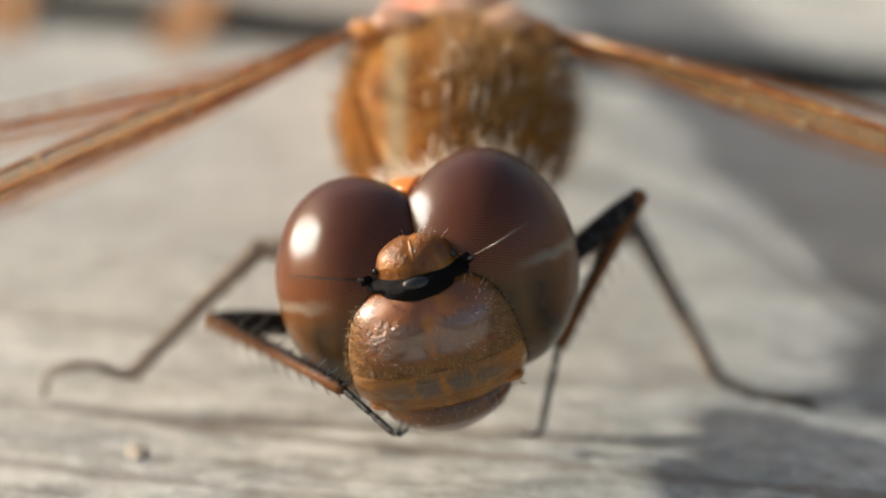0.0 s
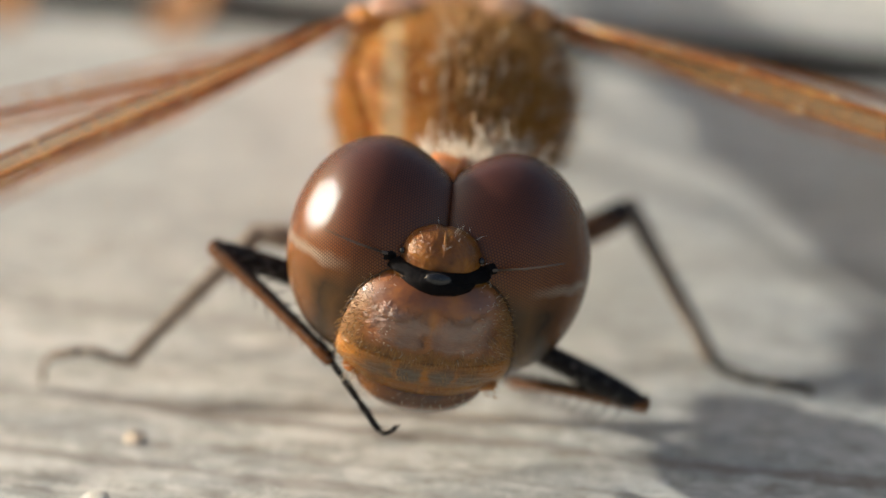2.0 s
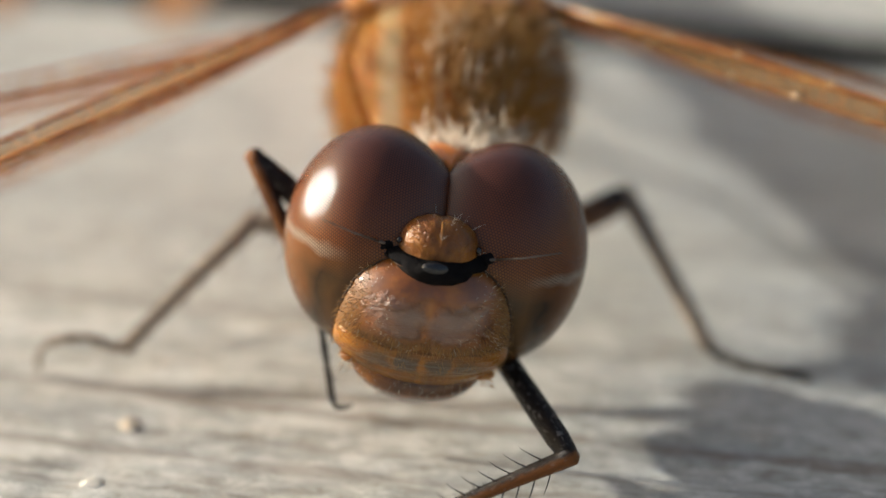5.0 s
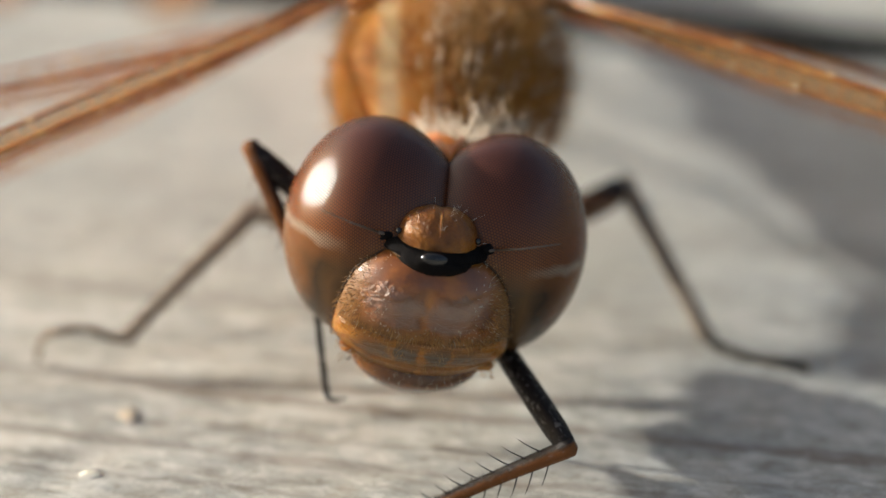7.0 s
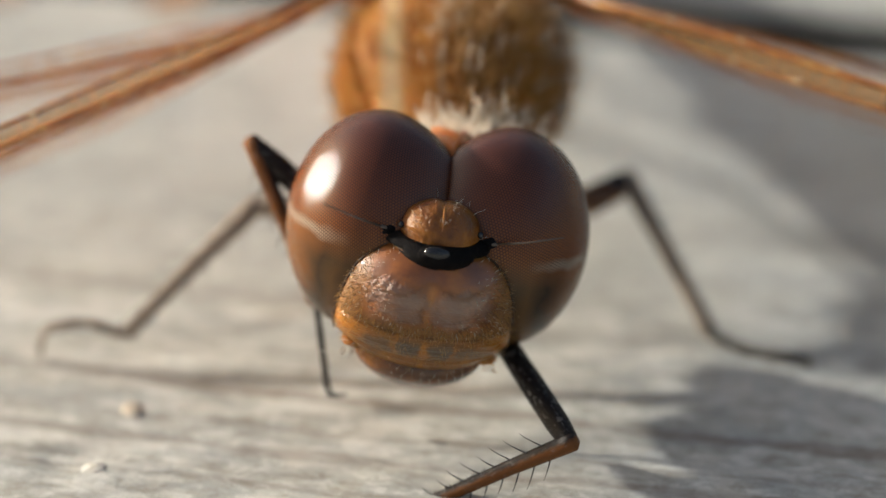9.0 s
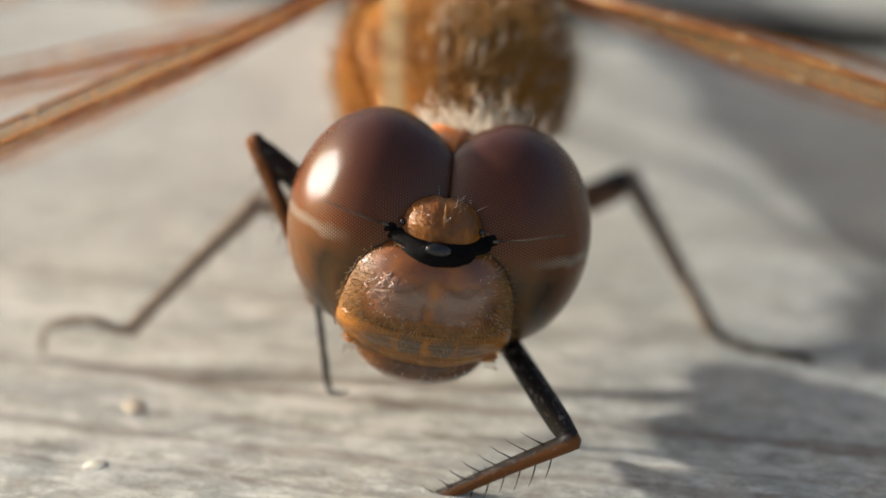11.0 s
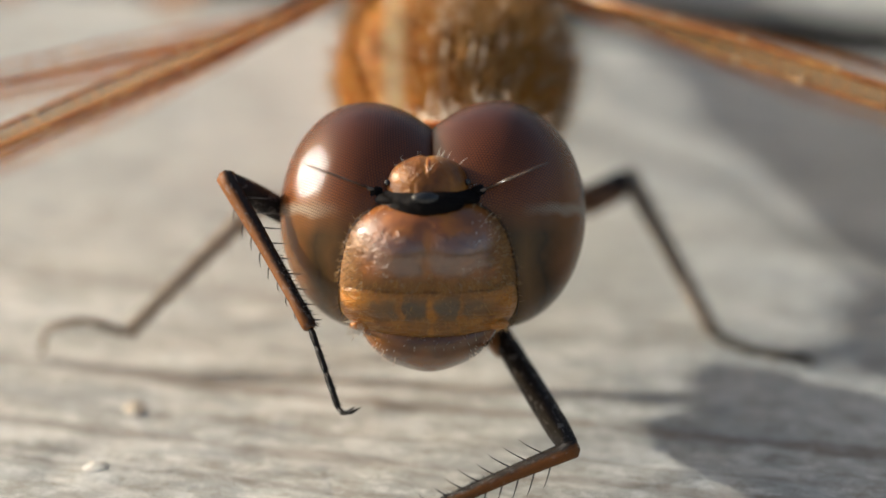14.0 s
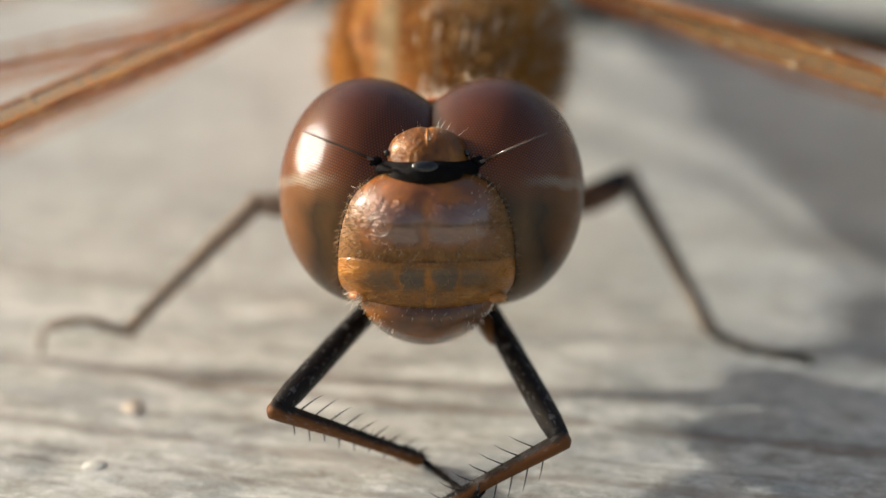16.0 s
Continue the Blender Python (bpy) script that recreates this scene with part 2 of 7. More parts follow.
def clypeus_material():
    """Lower face plate: olive-brown fields between orange seams, amber towards the sides."""
    m, nt, b = nodes_of("clypeus_shell", 0.3, 0.25)
    co = coords(nt)
    x, y, z = parts_of(nt, co)
    small = noise_of(nt, co, 26, 3)
    big = noise_of(nt, co, 1.8, 3)
    wig = calc(nt, "MULTIPLY", calc(nt, "SUBTRACT", noise_of(nt, co, 3.0, 2), 0.5), 0.34)
    col = ramp(nt, big, [(0.3, (0.165, 0.066, 0.012)), (0.55, (0.24, 0.096, 0.014)), (0.75, (0.33, 0.135, 0.015))])
    dx = calc(nt, "ADD", calc(nt, "ABSOLUTE", calc(nt, "ADD", x, 0.02)), wig)
    cell = ramp(nt, calc(nt, "MULTIPLY", dx, 0.5), [(0.025, (0, 0, 0)), (0.07, (1, 1, 1)), (0.26, (1, 1, 1)), (0.31, (0, 0, 0)),
                                                   (0.36, (0.8, 0.8, 0.8)), (0.60, (0.6, 0.6, 0.6)), (0.72, (0, 0, 0))])
    row = ramp(nt, calc(nt, "MULTIPLY", calc(nt, "ADD", z, wig), -0.3), [(0.43, (0, 0, 0)), (0.49, (0.9, 0.9, 0.9)), (0.54, (0.9, 0.9, 0.9)), (0.60, (0, 0, 0))])
    col = mixed(nt, mixed(nt, 1.0, cell, row, "MULTIPLY"), col, (0.085, 0.062, 0.038))
    seam = ramp(nt, calc(nt, "MULTIPLY", dx, 0.5), [(0.012, (0.7, 0.7, 0.7)), (0.03, (0, 0, 0)), (0.275, (0, 0, 0)), (0.287, (0.6, 0.6, 0.6)), (0.30, (0, 0, 0))])
    col = mixed(nt, seam, col, (0.40, 0.15, 0.015))
    lobe = ramp(nt, calc(nt, "MULTIPLY", dx, 0.5), [(0.52, (0, 0, 0)), (0.76, (0.7, 0.7, 0.7))])
    col = mixed(nt, lobe, col, (0.40, 0.15, 0.014))
    pits = nt.nodes.new("ShaderNodeTexVoronoi")
    pits.inputs["Scale"].default_value = 14.0
    nt.links.new(co, pits.inputs["Vector"])
    dot = ramp(nt, pits.outputs["Distance"], [(0.16, (0.6, 0.6, 0.6)), (0.34, (0, 0, 0))])
    col = mixed(nt, dot, col, (0.06, 0.028, 0.010))
    nt.links.new(col, b.inputs["Base Color"])
    b.inputs["Subsurface Weight"].default_value = 0.2
    b.inputs["Subsurface Radius"].default_value = (0.4, 0.15, 0.06)
    b.inputs["Subsurface Scale"].default_value = MM
    b.inputs["Coat Weight"].default_value = 0.45
    b.inputs["Coat Roughness"].default_value = 0.08
    fold = noise_of(nt, coords(nt, (0.7, 1.0, 4.0)), 1.9, 3, 0.5, 0.6)
    bumped(nt, b, calc(nt, "ADD", fold, calc(nt, "MULTIPLY", small, 0.10)), 0.7, 0.16)
    return m


def leg_material(name, back, front, split=0.0, wear=0.3):
    """Black leg with a paler outer stripe: local x tells the sides apart."""
    m, nt, b = nodes_of(name, 0.26, 0.12)
    co = coords(nt)
    x, y, z = parts_of(nt, co)
    n = noise_of(nt, co, 4.0, 4)
    small = noise_of(nt, co, 30, 3)
    f = calc(nt, "ADD", calc(nt, "MULTIPLY", calc(nt, "SUBTRACT", x, split), 4.0), calc(nt, "MULTIPLY", n, 0.6))
    col = ramp(nt, f, [(0.0, back), (0.35, front)])
    col = mixed(nt, calc(nt, "MULTIPLY", small, 0.35), col, (0.012, 0.010, 0.009))
    worn = noise_of(nt, coords(nt, (1.0, 1.0, 0.5)), 9.0, 4, 0.7)
    col = mixed(nt, ramp(nt, worn, [(0.56, (0, 0, 0)), (0.66, (wear, wear, wear))]), col, (0.30, 0.28, 0.26))
    nt.links.new(col, b.inputs["Base Color"])
    bumped(nt, b, small, 0.7, 0.035)
    return m


def hair_material(name, colour, rough=0.35):
    m, nt, b = nodes_of(name, rough, 0.5)
    n = noise_of(nt, coords(nt), 1.5, 2)
    nt.links.new(ramp(nt, n, [(0.3, tuple(c * 0.65 for c in colour)), (0.7, colour)]), b.inputs["Base Color"])
    return m


def membrane_material(name, colour, clear):
    """Wing film: mostly clear, with gloss and a faint tint."""
    m, nt, b = nodes_of(name, 0.12, 0.5)
    n = noise_of(nt, coords(nt), 0.8, 3)
    nt.links.new(ramp(nt, n, [(0.3, tuple(c * 0.8 for c in colour)), (0.7, colour)]), b.inputs["Base Color"])
    clr = nt.nodes.new("ShaderNodeBsdfTransparent")
    mx = nt.nodes.new("ShaderNodeMixShader")
    mx.inputs[0].default_value = 1 - clear
    nt.links.new(clr.outputs[0], mx.inputs[1])
    nt.links.new(b.outputs[0], mx.inputs[2])
    nt.links.new(mx.outputs[0], nt.nodes["Material Output"].inputs[0])
    return m


def thorax_material():
    m, nt, b = nodes_of("thorax_shell", 0.65, 0.15)
    co = coords(nt)
    x, y, z = parts_of(nt, co)
    big = noise_of(nt, co, 0.7, 3)
    small = noise_of(nt, co, 14, 4)
    col = ramp(nt, big, [(0.3, (0.20, 0.070, 0.008)), (0.5, (0.34, 0.125, 0.012)), (0.7, (0.44, 0.18, 0.022))])
    dx = calc(nt, "SUBTRACT", x, 0.4)
    stripe = ramp(nt, calc(nt, "ADD", calc(nt, "MULTIPLY", dx, 0.2), 0.5),
                  [(0.20, (0, 0, 0)), (0.24, (0.85, 0.85, 0.85)), (0.28, (0.85, 0.85, 0.85)), (0.33, (0, 0, 0))])
    col = mixed(nt, stripe, col, (0.36, 0.29, 0.17))
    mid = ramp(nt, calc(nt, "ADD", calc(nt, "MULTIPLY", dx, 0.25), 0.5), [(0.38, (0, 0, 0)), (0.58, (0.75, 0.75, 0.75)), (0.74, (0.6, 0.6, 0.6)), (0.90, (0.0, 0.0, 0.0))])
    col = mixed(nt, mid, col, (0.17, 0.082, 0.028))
    pale = ramp(nt, calc(nt, "ADD", calc(nt, "MULTIPLY", dx, 0.25), 0.5), [(0.425, (0, 0, 0)), (0.445, (0.6, 0.6, 0.6)), (0.465, (0.6, 0.6, 0.6)), (0.49, (0, 0, 0))])
    col = mixed(nt, pale, col, (0.34, 0.24, 0.15))
    col = mixed(nt, calc(nt, "MULTIPLY", small, 0.3), col, (0.15, 0.06, 0.02))
    nt.links.new(col, b.inputs["Base Color"])
    b.inputs["Subsurface Weight"].default_value = 0.5
    b.inputs["Subsurface Radius"].default_value = (1.2, 0.45, 0.12)
    b.inputs["Subsurface Scale"].default_value = MM
    bumped(nt, b, small, 0.4, 0.08)
    return m


WOOD = wood_material()
WOOD_EDGE = wood_material("gap_shaded_edge", 0.96)
EARTH = earth_material()
EYE = eye_material()
FRONS = frons_material()
CLYPEUS = clypeus_material()
LABRUM = shell("labrum_shell", (0.085, 0.030, 0.009), (0.18, 0.060, 0.010), (0.34, 0.120, 0.013), 0.9, 0.20, 0.3, gloss=0.45, coat=0.55)
VERTEX = shell("vertex_shell", (0.10, 0.031, 0.004), (0.21, 0.068, 0.005), (0.40, 0.150, 0.008), 1.8, 0.33, 1.0, 0.15, fine=11.0, gloss=0.3, coat=0.2, relief=0.05)
CAPSULE = shell("head_shell", (0.14, 0.05, 0.015), (0.26, 0.10, 0.02), (0.36, 0.16, 0.04), 1.0, 0.45, 0.3)
AMBER = shell("amber_shell", (0.30, 0.09, 0.012), (0.42, 0.15, 0.02), (0.55, 0.25, 0.04), 1.5, 0.4, 0.3)
BLACK = shell("black_shell", (0.004, 0.003, 0.003), (0.006, 0.005, 0.005), (0.011, 0.009, 0.008), 3.0, 0.8, 0.9, 0.0, gloss=0.08)
LENS = shell("ocellus_lens", (0.010, 0.010, 0.011), (0.014, 0.014, 0.015), (0.02, 0.02, 0.022), 2.0, 0.12, 0.05, 0.0)
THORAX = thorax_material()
RED = shell("abdomen_shell", (0.30, 0.06, 0.03), (0.45, 0.11, 0.05), (0.58, 0.22, 0.12), 0.8, 0.4, 0.3)
PALE = shell("pale_shell", (0.34, 0.16, 0.09), (0.48, 0.28, 0.18), (0.6, 0.44, 0.32), 1.2, 0.4, 0.3)
FEMUR = leg_material("femur_shell", (0.16, 0.07, 0.03), (0.016, 0.013, 0.012), -0.2)
TIBIA = leg_material("tibia_shell", (0.20, 0.075, 0.022), (0.02, 0.015, 0.013), 0.10, 0.2)
TARSUS = leg_material("tarsus_shell", (0.025, 0.02, 0.018), (0.012, 0.011, 0.010), 0.0)
LEG_GREY = leg_material("dusty_leg_shell", (0.36, 0.275, 0.20), (0.29, 0.225, 0.17), 0.0)
LEG_DARK = leg_material("dark_leg_shell", (0.13, 0.105, 0.08), (0.07, 0.058, 0.048), 0.0)
SPINE = hair_material("spine_black", (0.02, 0.016, 0.014), 0.3)
HAIR_PALE = hair_material("hair_pale", (0.80, 0.70, 0.55), 0.3)
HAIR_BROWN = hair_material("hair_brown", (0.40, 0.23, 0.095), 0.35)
HAIR_DARK = hair_material("hair_dark", (0.13, 0.065, 0.026), 0.35)
LEAF = shell("dry_leaf", (0.24, 0.10, 0.03), (0.36, 0.17, 0.06), (0.48, 0.27, 0.11), 1.2, 0.7, 0.5)
HAIR_GOLD = hair_material("hair_gold", (0.56, 0.30, 0.09), 0.3)
FILM = membrane_material("wing_film", (0.75, 0.68, 0.55), 0.97)
FILM_AMBER = membrane_material("amber_wing_film", (0.50, 0.29, 0.12), 0.5)
VEIN = shell("vein_shell", (0.25, 0.085, 0.022), (0.42, 0.17, 0.045), (0.58, 0.30, 0.09), 1.5, 0.22, 0.3)
GLINT_BEAD = shell("glint_bead_shell", (0.40, 0.22, 0.09), (0.55, 0.36, 0.18), (0.70, 0.52, 0.30), 2.0, 0.15, 0.2, gloss=0.8, coat=1.0)
CHIP = shell("chip_surface", (0.42, 0.34, 0.24), (0.58, 0.48, 0.36), (0.72, 0.64, 0.52), 2.0, 0.7, 0.5)

FLAKE = shell("flake_surface", (0.40, 0.37, 0.31), (0.50, 0.465, 0.41), (0.60, 0.57, 0.51), 2.0, 0.8, 0.5)
FEELER = hair_material("feeler_shell", (0.12, 0.085, 0.06), 0.25)
TROCHANTER = shell("trochanter_shell", (0.13, 0.045, 0.008), (0.22, 0.085, 0.018), (0.32, 0.14, 0.035), 1.5, 0.4, 0.3)
RIM = shell("rim_shell", (0.035, 0.018, 0.009), (0.055, 0.028, 0.013), (0.10, 0.05, 0.02), 3.0, 0.5, 0.4, 0.0, gloss=0.2)
WEDGE = shell("occiput_shell", (0.42, 0.10, 0.008), (0.55, 0.15, 0.010), (0.65, 0.22, 0.015), 1.5, 0.3, 0.3, 0.4)


# ---- mesh helpers (millimetres) ----
def part(name, bm, material, parent=None, label="", smooth=True):
    bmesh.ops.recalc_face_normals(bm, faces=bm.faces)
    me = bpy.data.meshes.new(name)
    bm.to_mesh(me)
    bm.free()
    return part_of(name, me, material, parent, label, smooth)


def part_of(name, me, material, parent=None, label="", smooth=True):
    me.transform(Matrix.Scale(MM, 4))
    for p in me.polygons:
        p.use_smooth = smooth
    me.materials.append(material)
    ob = new(name, me)
    ob.parent = parent
    return tagged(ob, label=label)


def ring_loft(bm, rings, close=True):
    """Skin over rings of equal count; the first and the last are capped."""
    vs = [[bm.verts.new(p) for p in r] for r in rings]
    n = len(rings[0])
    for a, b in zip(vs, vs[1:]):
        for i in range(n if close else n - 1):
            j = (i + 1) % n
            bm.faces.new((a[i], a[j], b[j], b[i]))
    if close:
        bm.faces.new(list(reversed(vs[0])))
        bm.faces.new(vs[-1])
    return vs


def tube(bm, pts, radii, seg=8):
    pts = [Vector(p) for p in pts]
    rings = []
    side = None
    for i, p in enumerate(pts):
        d = (pts[min(i + 1, len(pts) - 1)] - pts[max(i - 1, 0)]).normalized()
        if side is None:
            side = d.orthogonal().normalized()
        side = (side - d * side.dot(d)).normalized()
        other = d.cross(side)
        rings.append([p + (side * math.cos(a) + other * math.sin(a)) * radii[i]
                      for a in (2 * math.pi * k / seg for k in range(seg))])
    ring_loft(bm, rings)


def blob(bm, centre, semi, useg=32, vseg=18, lump=0.0, seed=0):
    c = Vector(centre)
    for v in bmesh.ops.create_uvsphere(bm, u_segments=useg, v_segments=vseg, radius=1.0)["verts"]:
        k = 1 + lump * noise.noise(v.co * 2.1 + Vector((seed, seed * 1.7, 0)))
        v.co = c + Vector((v.co.x * semi[0], v.co.y * semi[1], v.co.z * semi[2])) * k


def strand(verts, faces, root, way, length, thick, bend, sides=3):
    """One tapered hair, three-sided, bent towards `bend`."""
    d = way.normalized()
    s = d.orthogonal().normalized()
    o = d.cross(s)
    base = len(verts)
    for k, r in ((0.0, 1.0), (0.5, 0.75)):
        p = root + d * length * k + bend * (k * k) * length
        for j in range(sides):
            a = 2 * math.pi * j / sides
            verts.append(p + (s * math.cos(a) + o * math.sin(a)) * thick * r)
    verts.append(root + d * length + bend * length)
    for j in range(sides):
        n = (j + 1) % sides
        faces.append((base + j, base + n, base + sides + n, base + sides + j))
        faces.append((base + sides + j, base + sides + n, base + 2 * sides))


def fur(name, roots, material, parent, length, thick, seed, lean=(0, 0, 0), spread=0.35, label="", droop=0.25):
    """A joined coat of hairs on (place, normal) pairs."""
    rng = random.Random(seed)
    verts, faces = [], []
    for p, n in roots:
        jitter = Vector((rng.gauss(0, 1), rng.gauss(0, 1), rng.gauss(0, 1))) * spread
        way = n + Vector(lean) + jitter
        bend = Vector((rng.gauss(0, 1), rng.gauss(0, 1), rng.gauss(0, 1) - 0.4)) * droop * 0.5
        strand(verts, faces, p - n * 0.02, way, length * rng.uniform(0.55, 1.25), thick * rng.uniform(0.8, 1.2), bend)
    me = bpy.data.meshes.new(name)
    me.from_pydata(verts, [], faces)
    ob = part_of(name, me, material, parent, label)
    return tagged(ob, kind="stuff")


def scatter(ob, count, seed, keep):
    """Random places on a mesh object (in millimetres of its own space) with normals, where keep(place, normal) holds."""
    rng = random.Random(seed)
    me = ob.data
    polys = [p for p in me.polygons if keep(p.center / MM, p.normal)]
    total, sums = 0.0, []
    for p in polys:
        total += p.area
        sums.append(total)
    out = []
    if not polys:
        return out
    sums = np.array(sums)
    for _ in range(count):
        p = polys[int(np.searchsorted(sums, rng.random() * total))]
        vs = [me.vertices[i].co for i in p.vertices]
        k = rng.randrange(1, len(vs) - 1)
        r, s = math.sqrt(rng.random()), rng.random()
        q = vs[0] * (1 - r) + vs[k] * (r * (1 - s)) + vs[k + 1] * (r * s)
        out.append((q / MM, p.normal.copy()))
    return out


LATTICE = np.random.RandomState(7).rand(256, 256)


def field(x, y, seed=0):
    """Smooth value noise on arrays, 0 to 1."""
    x, y = x + seed * 17.31, y + seed * 9.77
    i, j = np.floor(x).astype(int), np.floor(y).astype(int)
    u, v = x - i, y - j
    u, v = u * u * (3 - 2 * u), v * v * (3 - 2 * v)
    g = lambda a, b: LATTICE[a % 256, b % 256]
    return (g(i, j) * (1 - u) + g(i + 1, j) * u) * (1 - v) + (g(i, j + 1) * (1 - u) + g(i + 1, j + 1) * u) * v


# ---- ground and deck ----
def make_ground():
    bm = bmesh.new()
    bmesh.ops.create_circle(bm, cap_ends=True, segments=64, radius=2000000.0)
    ob = part("ground", bm, EARTH, smooth=False)
    ob.location.z = -0.22
    tagged(ob, "dark bare soil and turf under the wooden deck", "ground", kind="structure")


def plank_mesh(width, length, fine, seed, thick=26.0):
    """A sawn board with worn grain: x along the grain, top near z = 0, far edge at y = 0, rounded arrises."""
    if fine:
        xs = np.concatenate([np.linspace(-length / 2, -40, 24), np.arange(-38, 60, 0.26), np.linspace(62, length / 2, 24)])
        ys = np.concatenate([np.linspace(-width, -30, 20), np.arange(-29.5, -0.05, 0.11)])
    else:
        xs = np.concatenate([np.linspace(-length / 2, -45, 20), np.arange(-44, 66, 1.2), np.linspace(70, length / 2, 20)])
        ys = np.concatenate([np.arange(-width, -width + 18, 0.4), np.linspace(-width + 18.5, -3, 40), np.arange(-2.6, 0.01, 0.2)])
    X, Y = np.meshgrid(xs, ys)
    wav = Y + 0.7 * field(X / 60, Y / 14, seed) + 0.10 * field(X / 9, Y / 3, seed + 1)
    groove = np.clip(0.42 - np.abs(field(X / 70, wav / 2.1, seed + 2) - 0.5) * 2.2, 0, 1)
    Z = -0.07 * groove ** 1.5 + 0.03 * (field(X / 26, wav / 0.9, seed + 3) - 0.5) + 0.03 * (field(X / 5, wav / 0.4, seed + 4) - 0.5)
    Z += 0.05 * (field(X / 0.8, Y / 0.5, seed + 5) - 0.5)
    edge = np.clip(1 - np.minimum(-Y, Y + width) / 0.8, 0, 1)
    Z -= 0.4 * edge ** 2
    ny, nx = X.shape
    verts = np.stack([X, Y, Z], -1).reshape(-1, 3).tolist()
    idx = np.arange(nx * ny).reshape(ny, nx)
    quads = np.stack([idx[:-1, :-1], idx[:-1, 1:], idx[1:, 1:], idx[1:, :-1]], -1).reshape(-1, 4).tolist()
    base = len(verts)
    loop = list(idx[0, :]) + list(idx[1:, -1]) + list(idx[-1, -2::-1]) + list(idx[-2:0, 0])
    low = []
    for i in loop:
        low.append(len(verts))
        verts.append([verts[i][0], verts[i][1], -thick])
    n = len(loop)
    for k in range(n):
        j = (k + 1) % n
        quads.append([int(loop[j]), int(loop[k]), low[k], low[j]])
    quads.append(low)
    me = bpy.data.meshes.new("plank")
    me.from_pydata(verts, [], quads)
    return me


def make_deck():
    """Boards on four joists, turned by thirteen degrees from the line across the view."""
    bm = bmesh.new()
    for x in (-820, -420, 380, 780):
        blob_box(bm, (x, -280, -86.5), (22, 640, 60))
    deck = part("floor", bm, WOOD, smooth=False)
    tagged(deck, "weathered grey deck of unpainted grooved boards", "deck", kind="structure")
    deck.matrix_world = pose(0, 0, 0, 0, 0, PLANK_TURN)
    gap, width = 2.2, 95.0
    for k in range(-9, 4):
        y = EDGE_Y + k * (width + gap)
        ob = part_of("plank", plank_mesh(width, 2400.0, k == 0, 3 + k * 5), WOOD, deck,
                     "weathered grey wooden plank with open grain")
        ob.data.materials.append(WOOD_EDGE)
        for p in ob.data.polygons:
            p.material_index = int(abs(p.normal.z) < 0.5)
        ob.location = (random.uniform(-20, 20) * MM * (k != 0), y * MM, random.uniform(-0.4, 0.3) * MM * (k != 0))


def blob_box(bm, c, half):
    for v in bmesh.ops.create_cube(bm, size=2.0)["verts"]:
        v.co = Vector(c) + Vector((v.co.x * half[0], v.co.y * half[1], v.co.z * half[2]))


PLANK_TURN = -12.73
EDGE_Y = 19.50


def make_chip(x, y, size, seed, material, label):
    bm = bmesh.new()
    blob(bm, (0, 0, size[2] * 0.4), size, 14, 8, 0.8, seed)
    ob = part("wood_chip", bm, material)
    ob.location = (x * MM, y * MM, 0.0)
    ob.rotation_euler.z = seed * 0.1
    tagged(ob, label, "wood chip", group="chips on the board")


# ---- the dragonfly ----
dragonfly = new("dragonfly")
dragonfly.empty_display_size = 0.002
tagged(dragonfly, "amber-brown dragonfly with large red-brown eyes perched on a weathered board", "dragonfly")


def face_rings(rows, x0=-0.07, back=0.9, depth=1.6, n=40, power=0.75):
    """Closed rings for a bulging face plate. Rows: height, front, half-width."""
    rings = []
    for z, yf, hw in rows:
        r = []
        for k in range(n + 1):
            a = -math.pi / 2 + math.pi * k / n
            s, c = math.sin(a), math.cos(a)
            r.append((x0 + hw * math.copysign(abs(s) ** 0.9, s), yf + depth * (1 - c ** power), z))
        for k in range(1, 6):
            f = 1 - 2 * k / 6
            r.append((x0 + hw * f, max(yf + depth, back) + 0.05, z))
        rings.append(r)
    return rings


def smooth_rows(rows, steps=5):
    """Catmull-Rom through profile rows."""
    out = []
    for i in range(len(rows) - 1):
        p = [np.array(rows[max(0, min(len(rows) - 1, j))], float) for j in (i - 1, i, i + 1, i + 2)]
        for s in range(steps):
            t = s / steps
            out.append(0.5 * (2 * p[1] + (p[2] - p[0]) * t + (2 * p[0] - 5 * p[1] + 4 * p[2] - p[3]) * t * t
                              + (3 * p[1] - p[0] - 3 * p[2] + p[3]) * t ** 3))
    out.append(np.array(rows[-1], float))
    return [tuple(float(c) for c in r) for r in out]


EYE_C, EYE_S = Vector((1.30, -0.03, 0.03)), Vector((1.73, 1.90, 2.25))


